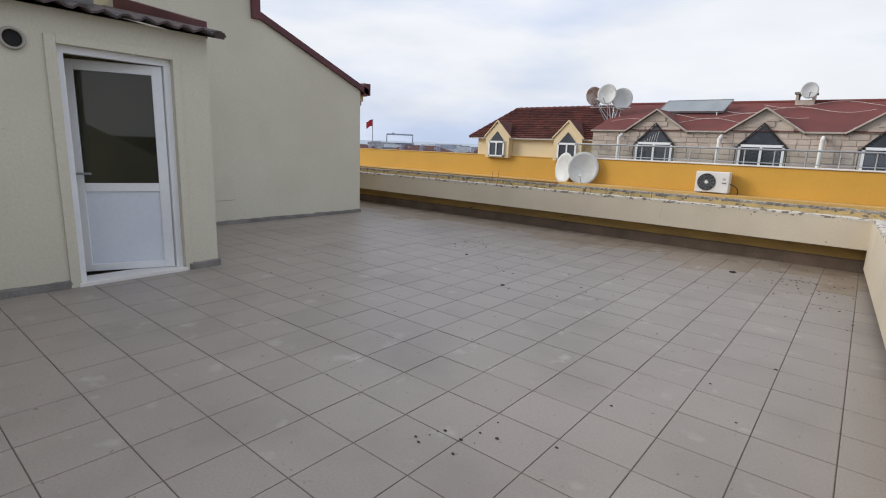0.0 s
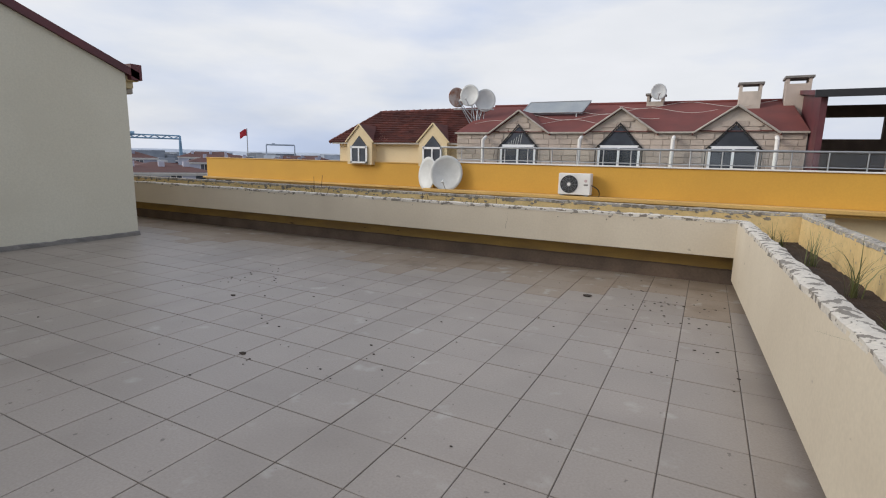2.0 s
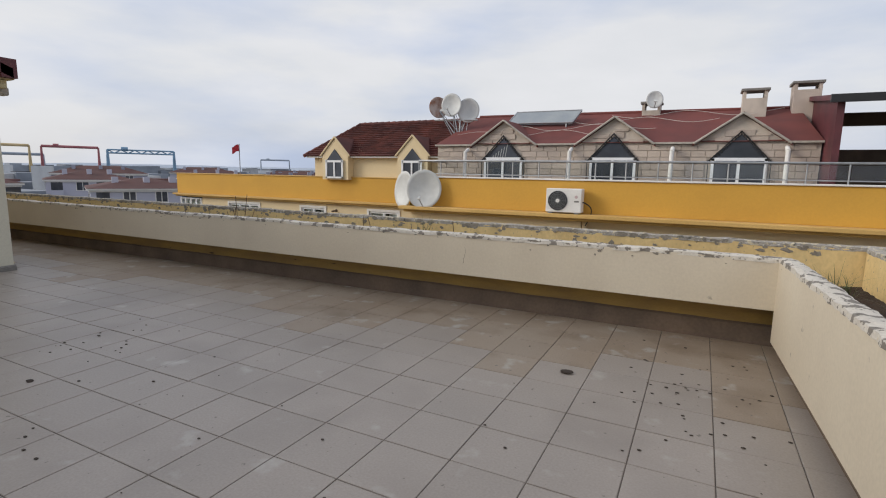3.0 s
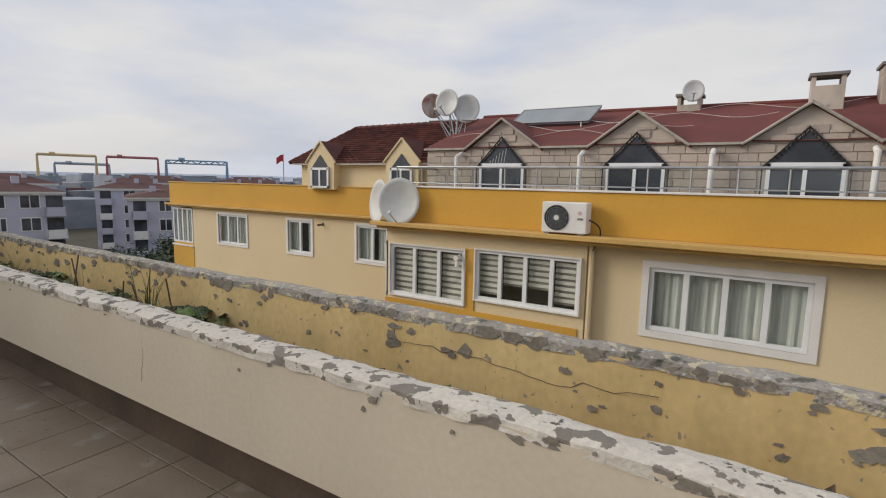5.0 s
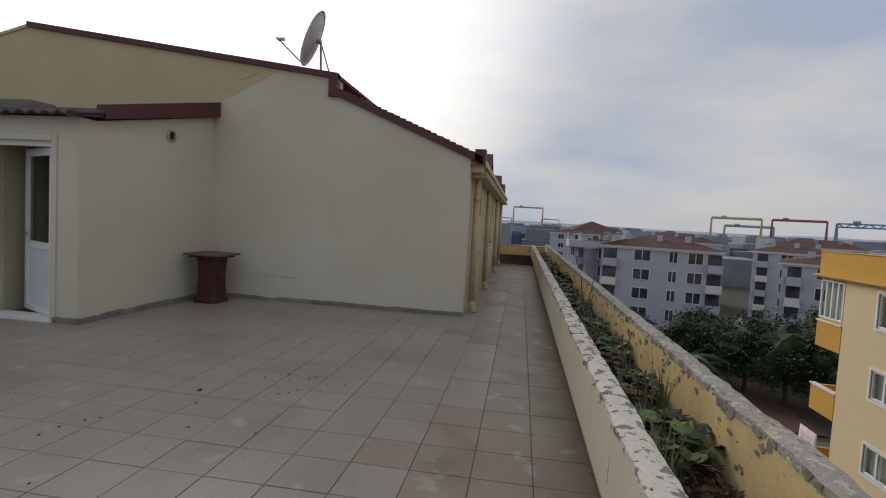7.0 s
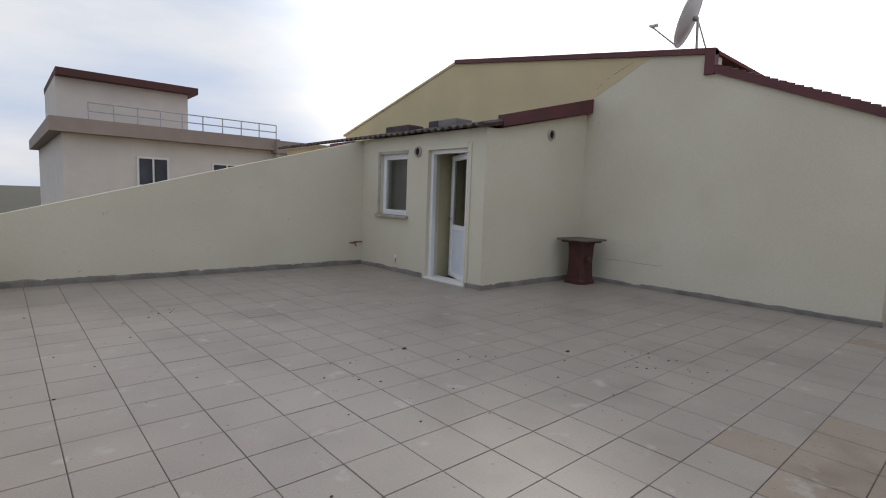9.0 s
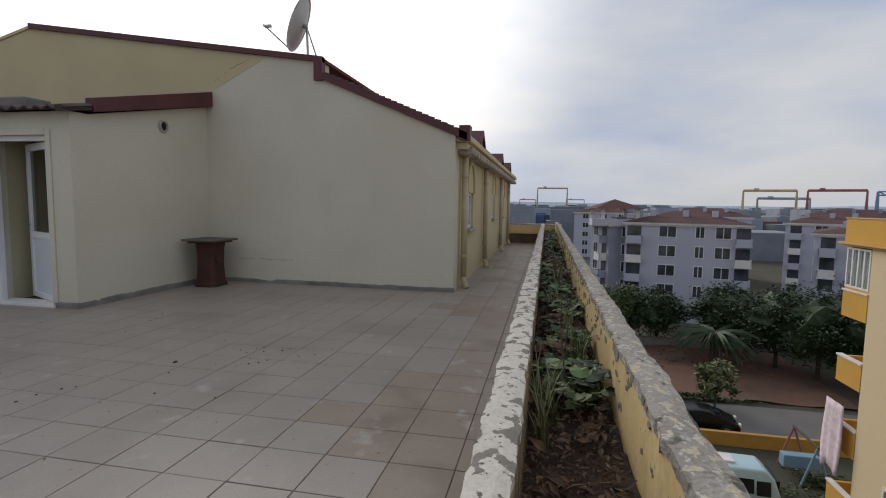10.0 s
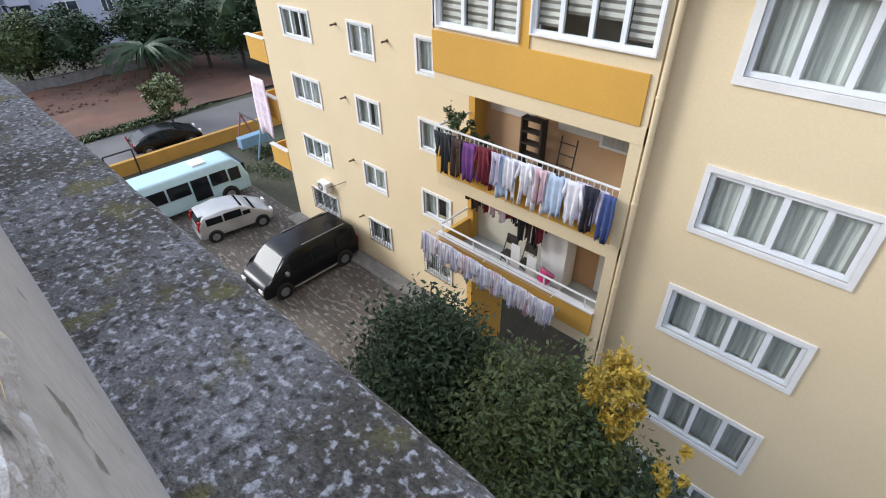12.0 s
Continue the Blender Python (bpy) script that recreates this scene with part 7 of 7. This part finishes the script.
def grass_tuft(x, y, z, h, count, seed, label="tall green grass tuft in the planter"):
    rnd = random.Random(seed)
    bm = bmesh.new()
    for _ in range(count):
        a, lean = rnd.uniform(0, 6.28), rnd.uniform(0.15, 1.1)
        d = Vector((math.cos(a), math.sin(a) * 0.5, 0))
        hh, w = h * rnd.uniform(0.5, 1.1), rnd.uniform(0.003, 0.006)
        sd = Vector((-d.y, d.x, 0)).normalized() * w
        o = Vector((x + rnd.gauss(0, 0.02), y + rnd.gauss(0, 0.02), z - 0.03))
        prev = (bm.verts.new(o - sd), bm.verts.new(o + sd))
        for i in range(1, 5):
            f = i / 4
            c = o + d * hh * lean * f * f + Vector((0, 0, hh * (f - 0.35 * lean * f * f)))
            cur = (bm.verts.new(c - sd * (1 - f * 0.9)), bm.verts.new(c + sd * (1 - f * 0.9)))
            bm.faces.new((prev[0], prev[1], cur[1], cur[0]))
            prev = cur
    thing("grass_tuft", bm, GRASS, label, "grass", "planter grass")


for x, y, h in ((-1.75, 7.18, 0.34), (-1.9, 7.2, 0.4), (-2.05, 7.17, 0.36), (-0.98, 7.14, 0.16), (-3.3, 7.3, 0.3), (-4.1, 7.25, 0.35), (-5.0, 7.3, 0.4), (-6.2, 7.3, 0.35), (-2.6, 7.35, 0.5)):
    grass_tuft(x, y, 0.49, h * 0.85, 22, int(-x * 50 + 7))
for k in range(16):
    f = rnd.random()
    p = Vector((0.80, 7.0, 0)) + EAST_DIR * (0.1 + 5.5 * f)
    grass_tuft(p.x + rnd.uniform(-0.12, 0.15), p.y, 0.49, rnd.uniform(0.2, 0.45), 26, 900 + k, "green grass tuft in the side planter")
stalk = empty("dry_stalks", (-2.9, 7.3, 0.49), "bare dry weed stalks in the planter", "weed")
for k in range(14):
    x = -2.2 - rnd.random() * 5
    part("stalk", rods(((x, 7.28, 0.46), (x + rnd.uniform(-0.1, 0.1), 7.28 + rnd.uniform(-0.08, 0.08), 0.46 + rnd.uniform(0.2, 0.5)), 0.004), seg=5), LEAF_DRY, stalk)
bm = bmesh.new()
for _ in range(9000):
    x, y = -rnd.random() ** 1.3 * 9 + 0.5, rnd.uniform(7.11, 7.44)
    s = rnd.uniform(0.004, 0.013) if rnd.random() < 0.93 else rnd.uniform(0.016, 0.03)
    r = Euler((rnd.uniform(-0.7, 0.7), rnd.uniform(-0.7, 0.7), rnd.uniform(0, 6.28))).to_matrix()
    c = Vector((x, y, 0.50 + rnd.uniform(-0.02, 0.03)))
    bm.faces.new([bm.verts.new(c + r @ Vector(q)) for q in ((0, -s * 1.5, 0), (s * 0.6, 0, s * 0.3), (0, s * 1.5, 0), (-s * 0.6, 0, s * 0.3))])
thing("leaf_litter", bm, LITTER, "dry brown leaf litter on the planter soil", "leaf litter", kind="stuff")

# ---- debris on the terrace floor ----
bm = bmesh.new()
for cx, cy, sp, n in ((0.0, 6.2, 0.35, 40), (-0.2, 5.6, 0.4, 22), (-1.9, 3.6, 0.3, 16), (-2.4, 4.3, 0.5, 16), (-3.8, 4.9, 0.25, 26), (-1.0, 0.8, 0.12, 12), (-3.6, 1.9, 1.2, 12), (-0.7, 2.2, 1.2, 14), (0.4, 4.8, 0.25, 24)):
    for _ in range(n):
        x, y, s = rnd.gauss(cx, sp), rnd.gauss(cy, sp), rnd.uniform(0.003, 0.009)
        if x > 0.45 or y > 6.95:
            continue
        r = bmesh.ops.create_icosphere(bm, subdivisions=1, radius=s)
        for v in r["verts"]:
            v.co = Vector((x, y, 0.003)) + Vector((v.co.x * 1.5, v.co.y, v.co.z * 0.4))
thing("floor_debris", bm, BARK, "small dark crumbs and dirt on the tiles", "debris", kind="stuff")
for x, y, s in ((-0.74, 5.91, 0.035), (-2.35, 3.3, 0.02), (-3.5, 4.2, 0.02)):
    bm = bmesh.new()
    r = bmesh.ops.create_icosphere(bm, subdivisions=2, radius=s)
    for v in r["verts"]:
        v.co = Vector((x, y, s * 0.25)) + Vector((v.co.x * 1.2, v.co.y * 0.8, v.co.z * 0.35)) * (1 + 0.4 * noise.noise(v.co * 60))
    thing("dirt_clod", bm, BARK, "dark clod of dirt on the floor tiles", "dirt", "dirt clods")

# ---- floor tiles ----
P = 0.350
X0, Y0 = 0.09 - 8 * 0.350, 6.755
GAP = 0.0026


def tile_mesh(w, d):
    bm = bmesh.new()
    b = 0.003
    z0, z1, z2 = -0.008, -0.0015, 0.0
    loops = [[bm.verts.new((x, y, z)) for x, y in ((i, i), (w - i, i), (w - i, d - i), (i, d - i))] for i, z in ((0, z0), (0, z1), (b, z2))]
    for p, q in zip(loops, loops[1:]):
        for k in range(4):
            bm.faces.new((p[k], p[(k + 1) % 4], q[(k + 1) % 4], q[k]))
    bm.faces.new(loops[-1])
    return bm


TILE_MESH = {}
field, silted = bmesh.new(), bmesh.new()
count = 0
for i in range(-46, 13):
    for j in range(-25, 3):
        x0, y0 = X0 + i * P + GAP, Y0 + (j - 1) * P + GAP
        x1, y1 = x0 + P - 2 * GAP, y0 + P - 2 * GAP
        y1 = min(y1, 7.21)
        y0 = max(y0, -1.6)
        if y1 - y0 < 0.03 or x1 < -18.1 or x0 > 0.95:
            continue
        if x1 < -7.5 and y1 < 5.75 or x1 < PX - 0.1 and y1 < 1.60:
            continue
        silt = y0 + 0.9 * noise.noise(Vector((i * 0.35, j * 0.35, 9))) > 5.9
        dz = 0.0022 * noise.noise(Vector((i * 0.9, j * 0.9, 3)))
        if -3.3 < x0 and y0 > -0.5 and count < 300 and x0 < 0.6 and y1 - y0 > 0.3:
            key = (round(y1 - y0, 3), "silt" if silt else "clean")
            if key not in TILE_MESH:
                TILE_MESH[key] = mesh_of("tile", tile_mesh(P - 2 * GAP, y1 - y0), TILE_DIRTY if key[-1] == "silt" else TILE)
            ob = new("tile", TILE_MESH[key])
            ob.parent = FLOOR
            ob.location = Vector((x0, y0, dz)) - ORIGIN[FLOOR]
            count += 1
        else:
            b = tile_mesh(x1 - x0, y1 - y0)
            lot = silted if silt else field
            vs = {v: lot.verts.new(v.co + Vector((x0, y0, dz))) for v in b.verts}
            for f in b.faces:
                lot.faces.new([vs[v] for v in f.verts])
            b.free()
fo = part("tile_field", field, TILE_FAR, FLOOR)
tagged(fo, kind="stuff")
tagged(part("silted_tile_field", silted, TILE_DIRTY, FLOOR), kind="stuff")
